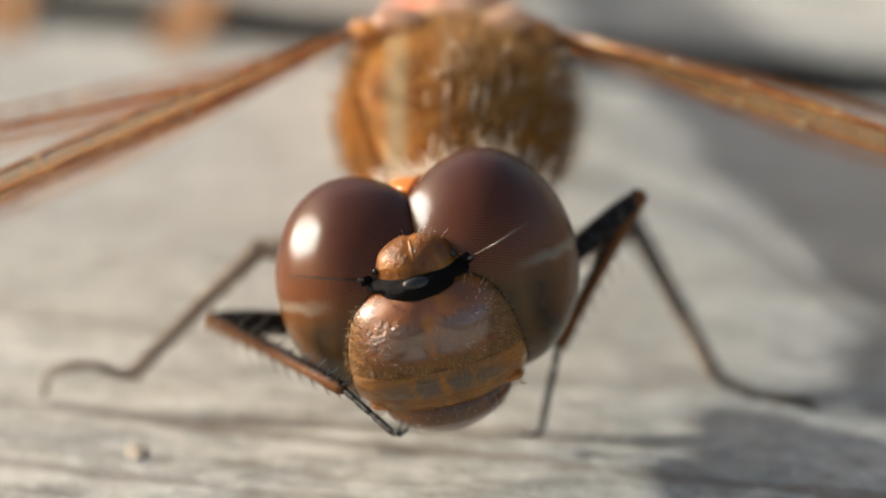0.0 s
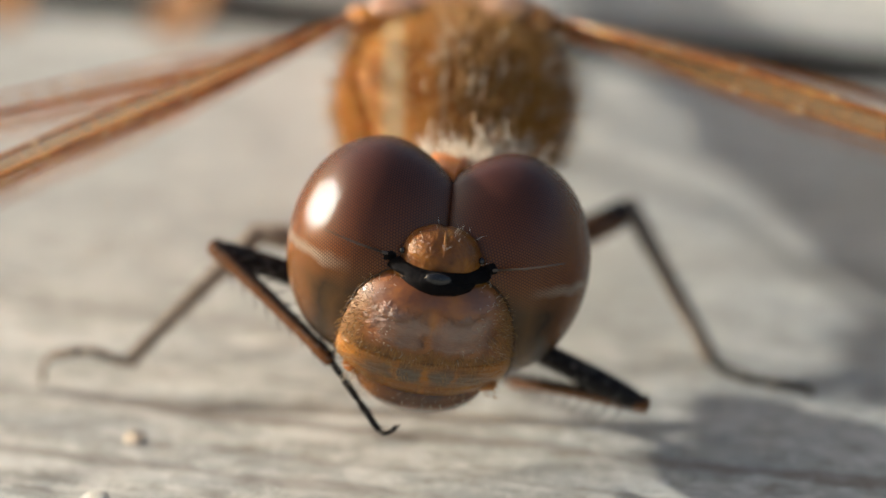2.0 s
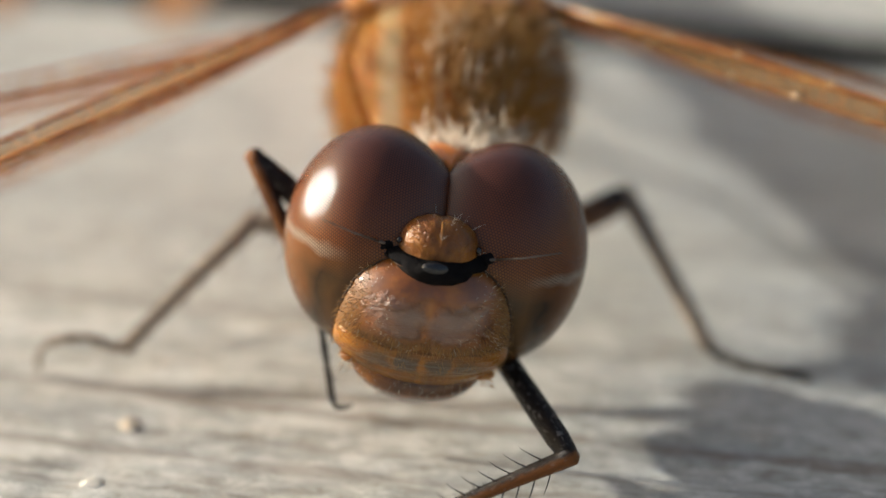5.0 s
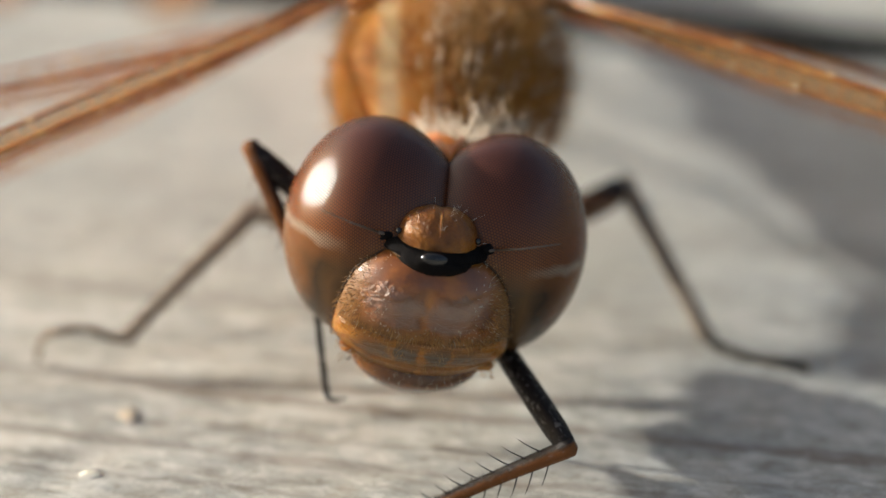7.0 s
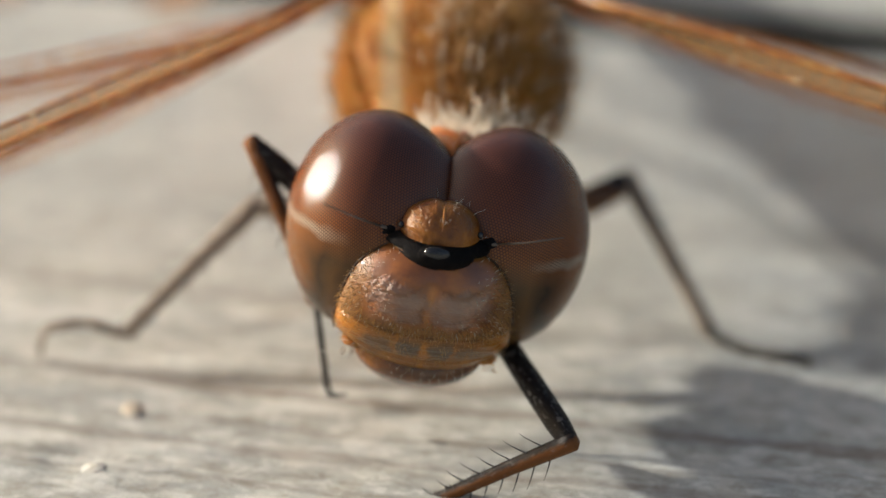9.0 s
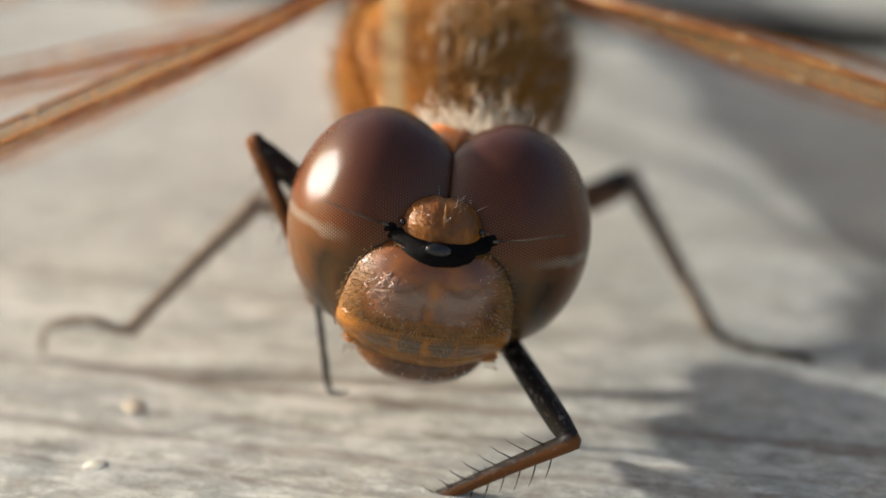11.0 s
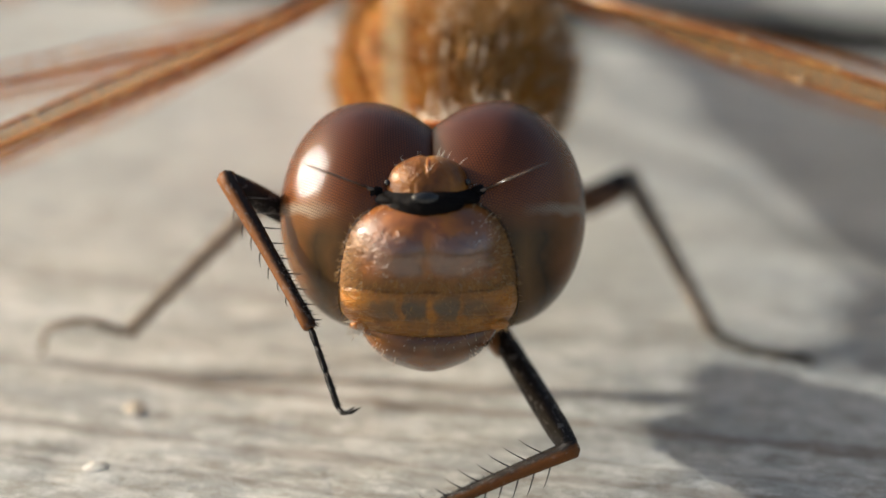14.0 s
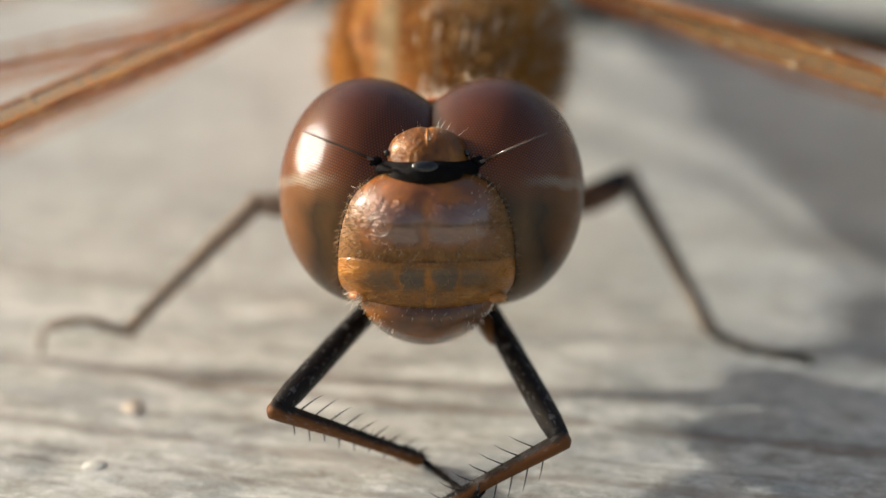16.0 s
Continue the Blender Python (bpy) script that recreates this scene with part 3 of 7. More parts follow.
def make_eye(parent, side):
    """A great eye flattened where it meets its neighbour; its UV map is laid out in millimetres."""
    bm = bmesh.new()
    bmesh.ops.create_uvsphere(bm, u_segments=96, v_segments=64, radius=1.0)
    uv = bm.loops.layers.uv.new("UVMap")
    axis = Vector((0.45 * side, -0.85, 0.25)).normalized()
    a = axis.orthogonal().normalized()
    b = axis.cross(a)
    flat = {}
    for v in bm.verts:
        n = v.co.copy()
        ang = math.acos(max(-1, min(1, n.dot(axis))))
        w = n - axis * n.dot(axis)
        w = w.normalized() * ang * 1.95 if w.length > 1e-6 else Vector()
        flat[v] = (w.dot(a), w.dot(b))
        back_off = max(0.0, min(1.0, (n.y * EYE_S.y + 0.55) / 1.3))   # the eyes part behind the crown
        wide = EYE_S.x if n.x * side > 0 else 2.2 - 0.72 * back_off
        p = Vector((n.x * wide + EYE_C.x * side, n.y * EYE_S.y + EYE_C.y, n.z * EYE_S.z + EYE_C.z))
        inner = p.x * side                                  # the two eyes press flat against each other
        p.x = side * max(inner, -0.04) + 0.025
        v.co = p
    for f in bm.faces:
        for l in f.loops:
            l[uv].uv = flat[l.vert]
    return part("eye", bm, EYE, parent, "glossy red-brown compound eye")


FRONS_ROWS = [(0.46, -1.85, 0.74), (0.37, -2.16, 1.04), (0.20, -2.41, 1.26), (-0.08, -2.59, 1.45), (-0.45, -2.63, 1.57),
              (-0.85, -2.55, 1.65), (-1.18, -2.42, 1.68), (-1.31, -2.33, 1.68)]


def eye_front(x, z):
    """The front of an eye, y over x and z; None beside it."""
    k = 1 - ((abs(x) - EYE_C.x) / (EYE_S.x if abs(x) > EYE_C.x else 2.2)) ** 2 - ((z - EYE_C.z) / EYE_S.z) ** 2
    return EYE_C.y - EYE_S.y * math.sqrt(k) if k > 0 else None


def rim_line(side):
    """Where the upper face dives under the eye, from the crown down."""
    out = []
    for z, yf, hw in smooth_rows(FRONS_ROWS, 3)[3:]:
        for k in range(40):
            a = math.pi / 2 * k / 39
            x, y = -0.07 + side * hw * math.sin(a) ** 0.9 * 1.045, yf + 1.05 * (1 - math.cos(a))
            e = eye_front(x, z)
            if e is not None and y > e:
                break
        out.append((x + side * 0.012, y - 0.02, z))
    return out + [(-0.07 + side * 1.76, -1.36, -1.6), (-0.07 + side * 1.72, -1.16, -1.9)]


def make_head():
    bm = bmesh.new()
    blob(bm, (0, 1.35, -0.15), (2.35, 0.85, 1.55), 40, 24, 0.03)
    blob(bm, (0, 0.1, -0.75), (1.4, 1.8, 1.3), 32, 18)
    tube(bm, [(0, 2.0, -0.2), (0.1, 2.8, -0.5)], [0.9, 0.7], 14)
    head = part("head", bm, CAPSULE, dragonfly, "amber-brown head with two great eyes")
    for side in (-1, 1):
        make_eye(head, side)
    # wedge between the eyes at the crown
    bm = bmesh.new()
    top = [(0.04, -0.45, 1.80), (0.28, 0.4, 1.84), (0.40, 1.0, 1.78), (0.42, 1.5, 1.55), (-0.34, 1.5, 1.55), (-0.34, 1.0, 1.78), (-0.22, 0.4, 1.84)]
    ring_loft(bm, [[(x * 0.9 + 0.01, y, z - 0.6) for x, y, z in top], top, [(0.06 + (x - 0.06) * 0.6, y * 0.8 + 0.15, z + 0.05) for x, y, z in top]])
    part("occiput", bm, WEDGE, head, "orange wedge between the eyes")
    nape = [(Vector((0.1 + 0.62 * math.sin(k * 2.4), 1.0 + 0.35 * math.sin(k * 1.3), 1.72)), Vector((0.35 * math.sin(k * 2.4), 0.1, 1.0))) for k in range(170)]
    fur("fringe", nape, HAIR_PALE, head, 0.42, 0.006, 17, (0, 0.1, 0.2), 0.3, "whitish bristles behind the eyes")
    # vertex: the knob before the eyes
    bm = bmesh.new()
    blob(bm, (-0.06, -1.70, 0.66), (0.80, 0.62, 0.61), 44, 28, 0.02, 3)
    for v in bm.verts:
        if v.co.z < 0.66:                     # straight sides down into the black band
            k = (v.co.z - 0.66) / 0.60
            grow = 1 / max(0.25, math.sqrt(max(0.0, 1 - k * k)))
            v.co.x = -0.06 + (v.co.x + 0.06) * min(grow, 4.0)
            v.co.y = -1.70 + (v.co.y + 1.70) * min(grow, 4.0)
            v.co.z = 0.66 + (v.co.z - 0.66) * 0.6
        v.co.z += -0.04 * math.exp(-((v.co.x + 0.06) / 0.08) ** 2)
    vertex = part("vertex", bm, VERTEX, head, "orange-brown knob between the eyes")
    # black brow band with three simple eyes
    bm = bmesh.new()
    blob(bm, (-0.07, -1.50, 0.42), (1.12, 0.96, 0.27), 40, 20, 0.06, 4)
    blob(bm, (-0.09, -2.12, 0.30), (0.72, 0.42, 0.30), 32, 18, 0.14, 6)
    for side in (-1, 1):
        blob(bm, (-0.07 + 1.02 * side, -1.70, 0.55), (0.20, 0.22, 0.16), 16, 10, 0.2, side)
    part("brow_band", bm, BLACK, head, "black band under the knob")
    for x, y, z, s in ((-0.10, -2.44, 0.45, (0.27, 0.12, 0.13)), (-0.84, -1.90, 0.74, (0.065, 0.065, 0.065)), (0.72, -1.90, 0.74, (0.065, 0.065, 0.065))):
        bm = bmesh.new()
        blob(bm, (x, y, z), s, 20, 12)
        part("ocellus", bm, LENS, head, "small dark glassy simple eye")
    # face plates
    bm = bmesh.new()
    ring_loft(bm, face_rings(smooth_rows(FRONS_ROWS, 6), depth=1.05, power=1.0, n=56))
    frons = part("forehead_plate", bm, FRONS, head, "glossy amber-brown wrinkled upper face plate")
    for v in frons.data.vertices:             # two swollen lobes, a shallow middle furrow, a sagging lower edge
        x, y, z = v.co / MM
        u = x + 0.07
        if y < -1.2:
            swell = math.exp(-((abs(u) - 0.62) / 0.45) ** 2 - ((z + 0.70) / 0.42) ** 2)
            v.co.y -= MM * (0.10 * swell - 0.05 * math.exp(-(u / 0.13) ** 2) * max(0.0, min(1.0, (0.2 - z) * 2)))
        v.co.x += MM * 0.045 * u
        v.co.z -= MM * 0.09 * (1 - (u / 1.8) ** 2) * max(0.0, min(1.0, (-0.85 - z) / 0.4))
    bm = bmesh.new()
    ring_loft(bm, face_rings(smooth_rows([(-1.22, -2.33, 1.64), (-1.33, -2.36, 1.68), (-1.55, -2.29, 1.695), (-1.80, -2.13, 1.665), (-2.00, -1.95, 1.575),
                                          (-2.17, -1.76, 1.41), (-2.30, -1.55, 1.16)], 6), depth=0.95, power=1.0))
    clypeus = part("clypeus", bm, CLYPEUS, head, "olive-brown lower face plate with orange seams")
    for v in clypeus.data.vertices:
        x, y, z = v.co / MM
        v.co.z += MM * (0.09 * min(1.6, abs(x)) ** 2 - 0.13) * max(0.0, min(1.0, (-1.6 - z) / 0.5))
        v.co.z -= MM * 0.09 * (1 - (x / 1.8) ** 2) * max(0.0, min(1.0, (z + 1.85) / 0.4))
        if y < -0.9:                          # a fold across the plate
            v.co.y += MM * 0.05 * math.exp(-((z + 1.93 - 0.05 * x * x) / 0.05) ** 2)
            v.co.x += MM * 0.03 * x
    bm = bmesh.new()
    ring_loft(bm, face_rings(smooth_rows([(-2.08, -1.62, 1.30), (-2.23, -1.77, 1.36), (-2.43, -1.79, 1.25), (-2.64, -1.67, 1.03), (-2.83, -1.43, 0.76),
                                          (-2.97, -1.14, 0.46), (-3.02, -0.97, 0.24)], 6), back=-0.6, depth=0.78, power=0.9))
    labrum = part("labrum", bm, LABRUM, head, "dark brown glossy upper lip")
    for v in labrum.data.vertices:
        x, y, z = v.co / MM
        v.co.z += MM * (0.09 * x * x - 0.05) * max(0.0, min(1.0, (z + 2.75) / 0.4))
    bm = bmesh.new()
    blob(bm, (-0.05, -0.75, -2.20), (0.95, 0.6, 0.42), 28, 16)
    part("labium", bm, BLACK, head, "blackish lower lip")
    for side in (-1, 1):
        bm = bmesh.new()
        blob(bm, (-0.05 + 1.30 * side, -1.28, -2.06), (0.25, 0.30, 0.12), 18, 12, 0.2, side)
        part("mandible", bm, AMBER, head, "yellow-orange jaw base")
    jaw_hair = [(Vector((-0.05 + sd * (1.40 + 0.10 * math.sin(k * 3.1)), -1.25 + 0.5 * math.sin(k * 1.7), -1.95 - 0.22 * math.sin(k * 2.3) ** 2)), Vector((sd * 0.8, -0.4, -0.4)))
                for sd in (-1, 1) for k in range(60)]
    # The left jaw's hairs are paler: the sunlight on them is in their colour.
    fur("fringe", jaw_hair[:60], HAIR_PALE, head, 0.26, 0.007, 13, (-0.1, -0.1, -0.2), 0.45, "bristles beside the left jaw, paler for the sun on them")
    fur("fringe", jaw_hair[60:], HAIR_GOLD, head, 0.14, 0.006, 14, (0, -0.1, -0.2), 0.45, "golden bristles beside the right jaw")
    # antennae
    for a, mid, tip in (((-1.04, -1.80, 0.57), (-1.72, -2.20, 0.86), (-2.44, -2.4, 1.14)), ((0.88, -1.80, 0.52), (1.57, -2.20, 0.82), (2.28, -2.4, 1.12))):
        bm = bmesh.new()
        a, mid, tip = Vector(a), Vector(mid), Vector(tip)
        tube(bm, [a, a + (mid - a) * 0.15, a + (mid - a) * 0.3], [0.05, 0.045, 0.028], 8)
        tube(bm, [a + (mid - a) * 0.28, mid, tip], [0.028, 0.022, 0.014], 6)
        part("antenna", bm, FEELER, head, "thin black bristle antenna")
    # dark rims where the face meets the eyes
    for side in (-1, 1):
        bm = bmesh.new()
        line = rim_line(side)
        tube(bm, line, [0.025 - 0.010 * k / (len(line) - 1) for k in range(len(line))], 8)
        part("face_rim", bm, RIM, head, "dark rim between face and eye")
    # yellow line down the knob
    bm = bmesh.new()
    tube(bm, [(-0.06, -1.70 - 0.605 * math.sin(a), 0.66 + 0.58 * math.cos(a)) for a in (0.25, 0.5, 0.75, 1.0, 1.25)], [0.01, 0.022, 0.026, 0.022, 0.01], 8)
    part("knob_line", bm, AMBER, head, "orange-yellow line down the knob")
    # hairs of the face
    side_hair = scatter(frons, 1500, 1, lambda p, n: n.y < -0.1 and (abs(p.x + 0.07) + 0.25 * noise.noise(p * 2) > 1.18 or p.z + 0.3 * noise.noise(p * 2.5) < -1.08))
    side_hair = [(p, (n + Vector((p.x * 0.15, -0.25, (p.z + 0.5) * 0.7)))) for p, n in side_hair]
    fur("down", side_hair[::2], HAIR_DARK, head, 0.14, 0.0045, 2, (0, 0, 0), 0.18, "short brown hairs round the upper face")
    fur("down", side_hair[1::2], HAIR_GOLD, head, 0.15, 0.006, 12, (0, -0.1, 0), 0.2, "short golden hairs round the upper face")
    low = scatter(clypeus, 1400, 3, lambda p, n: n.y < 0.2)
    fur("down", low, HAIR_GOLD, head, 0.17, 0.0042, 4, (0, -0.3, -0.1), 0.4, "fine golden hairs on the lower face")
    tuft = scatter(labrum, 260, 5, lambda p, n: n.y < 0.3 and (abs(p.x) > 0.7 or p.z > -2.5))
    fur("fringe", tuft, HAIR_PALE, head, 0.13, 0.0045, 6, (-0.1, -0.2, -0.3), 0.25, "pale bristles on the lip")
    top = scatter(vertex, 26, 7, lambda p, n: p.z > 0.95 and p.y < -1.3)
    fur("fringe", [(p, (p - Vector((-0.06, -1.70, 0.66))).normalized()) for p, n in top], HAIR_PALE, head, 0.22, 0.0045, 8, (0, 0.25, 0.6), 0.35, "golden bristles on the knob")
    brow = [(Vector((x, -2.02 + 0.35 * x * x, 0.62)), Vector((0, -0.8, 0.5))) for x in np.linspace(-1.0, 0.9, 46)]
    fur("fringe", brow, HAIR_PALE, head, 0.14, 0.007, 9, (0, -0.2, 0.2), 0.4, "short pale bristles on the brow")
    fur("fringe", [(p + Vector((0, -0.12, -0.22)), n + Vector((0, 0, -0.9))) for p, n in brow], SPINE, head, 0.20, 0.012, 15, (0, -0.2, -0.3), 0.5, "black bristles under the brow")
    cheek = scatter(frons, 240, 10, lambda p, n: n.y < -0.2 and (abs(p.x) > 0.8 or p.z < -0.9))
    fur("fringe", cheek, HAIR_PALE, head, 0.12, 0.007, 11, (0, -0.2, 0.3), 0.4, "sparse shining bristles on the face")
    return head


def make_thorax():
    rows = smooth_rows([(1.7, 4.15, 0.7, 0.7), (2.1, 4.25, 1.2, 1.05), (2.6, 4.4, 1.6, 1.45), (3.3, 4.7, 1.90, 1.72), (4.3, 5.20, 2.3, 1.75), (5.5, 5.24, 2.34, 1.91),
                        (6.8, 5.0, 1.95, 1.95), (8.0, 4.65, 1.5, 1.72), (9.2, 4.4, 1.25, 1.42)], 5)
    bm = bmesh.new()
    n = 48
    rings = []
    for y, zc, hw, hh in rows:
        r = []
        for k in range(n):
            a = 2 * math.pi * k / n
            c, s = math.cos(a), math.sin(a)
            keel = 0.08 * math.exp(-(c / 0.09) ** 2) * (s > 0) * (2.4 < y < 5.2)
            seam = -0.03 * math.exp(-((abs(c) - 0.62) / 0.05) ** 2) * (s > -0.3) * (y > 2.4)
            full = 1.0 if s < 0 else 0.85     # boxier above than below
            r.append((0.4 + (hw + seam) * math.copysign(abs(c) ** full, c), y, zc + (hh + keel + seam) * math.copysign(abs(s) ** (0.05 + full), s)))
        rings.append(r)
    ring_loft(bm, rings)
    bmesh.ops.recalc_face_normals(bm, faces=bm.faces)
    thorax = part("thorax", bm, THORAX, dragonfly, "furry amber-brown thorax with a pale stripe")
    front = scatter(thorax, 3200, 21, lambda p, n: p.y < 6.5 and p.z > 3.8)
    fur("fur", front, HAIR_GOLD, thorax, 0.45, 0.009, 22, (0, -0.3, 0.3), 0.45, "soft golden-brown hairs")
    # Browner hairs on the side away from the sun put its shade into colour.
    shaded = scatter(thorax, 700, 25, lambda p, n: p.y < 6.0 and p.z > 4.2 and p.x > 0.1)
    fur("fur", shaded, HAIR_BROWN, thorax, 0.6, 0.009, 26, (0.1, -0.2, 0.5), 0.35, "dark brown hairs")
    long_hair = scatter(thorax, 420, 27, lambda p, n: p.y < 5.5 and p.z > 4.6 and p.x > 0.3)
    fur("fur", long_hair, HAIR_GOLD, thorax, 0.8, 0.010, 28, (0.1, -0.2, 0.6), 0.3, "long golden hairs")
    # Thick pale hairs imitate glints of light on the fur.
    glint = scatter(thorax, 70, 29, lambda p, n: p.y < 4.6 and p.z > 5.0 and p.x > -0.2)
    fur("fur", glint, HAIR_PALE, thorax, 0.7, 0.020, 30, (0.1, -0.2, 0.7), 0.3, "sparse whitish bristles standing in for glints on the fur")
    bm = bmesh.new()
    blob(bm, (0.85, 1.80, 4.70), (1.60, 0.50, 0.78), 32, 18, 0.1, 2)
    collar = part("prothorax", bm, CAPSULE, thorax, "narrow brown neck shield with whitish hairs")
    roots = scatter(collar, 190, 23, lambda p, n: p.z > 4.95)
    fur("fur", roots, HAIR_PALE, thorax, 0.85, 0.017, 24, (0.1, -0.1, 0.4), 0.45, "whitish ruff of hairs behind the head")
    # Unseen mass reaching under the head, sized to fit the body's shadow.
    bm = bmesh.new()
    blob(bm, (0.4, 0.55, 2.52), (0.95, 1.9, 1.15), 28, 16, 0.03, 1)
    part("breast", bm, CAPSULE, thorax, "brown underside of the thorax")
    for side in (-1, 1):                      # hip joints under the body, unseen, placed to shape its cast shadow
        for y, z, long, high in ((1.75, 2.30, 0.80, 0.50), (3.5, 2.32, 0.95, 0.45), (5.4, 3.50, 0.58, 0.50)):
            if side > 0 and y == 3.5:         # set forwards to leave a lit gap in the shadow
                y, long = 3.0, 0.6
            bm = bmesh.new()
            blob(bm, (0.4 + 0.75 * side, y, z), (0.55, long, high), 18, 12, 0.08, y)
            part("hip", bm, CAPSULE, thorax, "brown hip joint under the thorax")
    for x, s in ((-0.75, 0.55), (1.55, 0.55), (0.4, 0.75)):
        bm = bmesh.new()
        blob(bm, (x, 5.9 + 0.5 * (x == 0.4), 7.08), (s, 0.5, 0.22), 20, 12, 0.3, x)
        part("ridge", bm, PALE, thorax, "pale pinkish ridge between the wings")
    for side in (-1, 1):
        bm = bmesh.new()
        blob(bm, (0.4 + 1.75 * side, 5.75, 6.85), (0.45, 0.42, 0.28), 16, 10, 0.25, side)
        part("wing_joint", bm, AMBER, thorax, "red-brown wing joint")
    return thorax


def make_abdomen():
    y, z = 9.0, 5.0
    for k in range(9):
        length = (2.2, 2.6, 3.0, 3.0, 2.9, 2.7, 2.4, 2.0, 1.4)[k]
        r0 = 1.30 - 0.085 * k + 0.05 * math.sin(k)
        rings = []
        for f, s in ((0, 0.92), (0.08, 1.0), (0.5, 0.97), (0.92, 1.04), (1.0, 0.96)):
            rings.append([(0.4 + r0 * s * 1.08 * math.cos(a), y + length * f, max(1.05, 4.45 - 0.185 * (y + length * f - 9.0)) + r0 * s * math.sin(a))
                          for a in (2 * math.pi * j / 24 for j in range(24))])
        bm = bmesh.new()
        ring_loft(bm, rings)
        bmesh.ops.recalc_face_normals(bm, faces=bm.faces)
        yield part("abdomen_segment", bm, RED, dragonfly, "red-orange ring of the abdomen")
        y += length * 0.97


def make_wing(span, chord, seed, bold):
    """Wing in its own space: x along the leading edge, y back along the chord, ridged near the front."""
    rng = random.Random(seed)
    lines = [(0.0, 0.16, 0.12 * bold, 1.0), (0.35, -0.26, 0.08 * bold, 0.6), (0.8, 0.24, 0.11 * bold, 1.0), (1.5, -0.12, 0.05, 0.97),
             (2.6, 0.06, 0.04, 0.92), (3.8, -0.04, 0.04, 0.85), (4.9, 0.03, 0.035, 0.74), (chord, 0.0, 0.03, 0.6)]

    def at(i, f):
        y, z, r, reach = lines[i]
        taper = min(1.0, f * 6 + 0.18) * (1 - max(0, f - 0.75) ** 2 * 6)
        return Vector((span * f, y * taper + 0.9 * f * f, z * taper))

    def sheet(lo, hi, name, material, parent, label):
        bm = bmesh.new()
        n = 40
        grid = [[bm.verts.new(at(i, 0.97 * k / n)) for k in range(n + 1)] for i in range(lo, hi + 1)]
        for a, b in zip(grid, grid[1:]):
            for k in range(n):
                bm.faces.new((a[k], a[k + 1], b[k + 1], b[k]))
        return part(name, bm, material, parent, label, False)

    wing = sheet(2, 7, "wing", FILM, dragonfly, "clear wing with amber-brown veins and a ridged front edge")
    sheet(0, 2, "front_strip", FILM_AMBER if bold > 0.7 else FILM, wing, "amber-tinted wing film")
    for i, (y, z, r, reach) in enumerate(lines):
        bm = bmesh.new()
        tube(bm, [at(i, reach * k / 14) for k in range(15)], [r * (1 - 0.6 * k / 14) for k in range(15)], 6)
        part("vein", bm, VEIN, wing)
    bm = bmesh.new()
    for i in range(len(lines) - 1):
        reach = min(lines[i][3], lines[i + 1][3])
        count = (26, 26, 30, 22, 18, 16, 12)[i]
        for k in range(count):
            f = reach * (k + rng.uniform(0.2, 0.8)) / count
            tube(bm, [at(i, f), at(i + 1, f + rng.uniform(-0.004, 0.004))], [0.011, 0.011], 4)
    tagged(part("cross_vein", bm, VEIN, wing), kind="stuff")
    if bold > 0.7:                            # pale glossy beads added along the ridges to give the wing its glints
        bm = bmesh.new()
        for k in range(34):
            i = (0, 2, 2, 1)[k % 4]
            f = min(lines[i][3], 0.02 + 0.55 * (k + rng.uniform(0, 0.8)) / 34)
            r = rng.uniform(0.035, 0.065)
            blob(bm, tuple(at(i, f) + Vector((0, -0.03, lines[i][2] * 0.7))), (r * 1.6, r, r), 8, 6)
        tagged(part("glint_bead", bm, GLINT_BEAD, wing, "pale glossy beads added for glints along the front edge"), kind="stuff")
    bm = bmesh.new()
    blob_box(bm, tuple(at(0, 0.84) + Vector((0, 0.22, 0))), (1.3, 0.22, 0.06))
    part("wing_spot", bm, AMBER, wing, "red-brown wing spot")
    return wing


def spanned(root, through_point, facing):
    """Pose with x from root through a point and y along `facing` as nearly as can be."""
    x = (Vector(through_point) - Vector(root)).normalized()
    y = Vector(facing)
    y = (y - x * y.dot(x)).normalized()
    z = x.cross(y)
    m = Matrix((x, y, z)).transposed().to_4x4()
    m.translation = Vector(root) * MM
    return m


def bone(ax, ay, az, bx, by, bz, side=0):
    """Pose of a leg piece from joint a towards joint b (millimetres): z along it, x upwards."""
    a, b = Vector((ax, ay, az)), Vector((bx, by, bz))
    z = (b - a).normalized()
    up = Vector((-0.5 * side, 0.3, 1.0))
    if abs(z.dot(up.normalized())) > 0.97:
        up = Vector((-0.7 * side, -1, 0.2))
    x = (up - z * up.dot(z)).normalized()
    y = z.cross(x)
    m = Matrix((x, y, z)).transposed().to_4x4()
    m.translation = a * MM
    return m


def make_femur(length, material, thick=0.25, bow=0.0, root=0.0):
    """A thigh along z; bow sags it in the middle."""
    bm = bmesh.new()
    stations = ((0.0, 0.8), (0.15, 0.9), (0.35, 0.94), (0.55, 0.98), (0.72, 1.0), (0.87, 0.98), (0.97, 0.82), (1.0, 0.45))
    tube(bm, [(0.03 * math.sin(math.pi * f) - bow * 4 * f * (1 - f), 0, length * f) for f, r in stations], [thick * r for f, r in stations], 14)
    femur = part("femur", bm, material, dragonfly, "black leg segment")
    if root:
        bm = bmesh.new()
        tube(bm, [(0, 0.10, root * f) for f in (-0.1, 0.0, 0.4, 0.75, 0.92, 1.0)], [thick * r for r in (0.5, 0.8, 1.0, 0.98, 0.85, 0.4)], 14)
        part("trochanter", bm, TROCHANTER, femur, "amber joint at the root of the leg")
    return femur


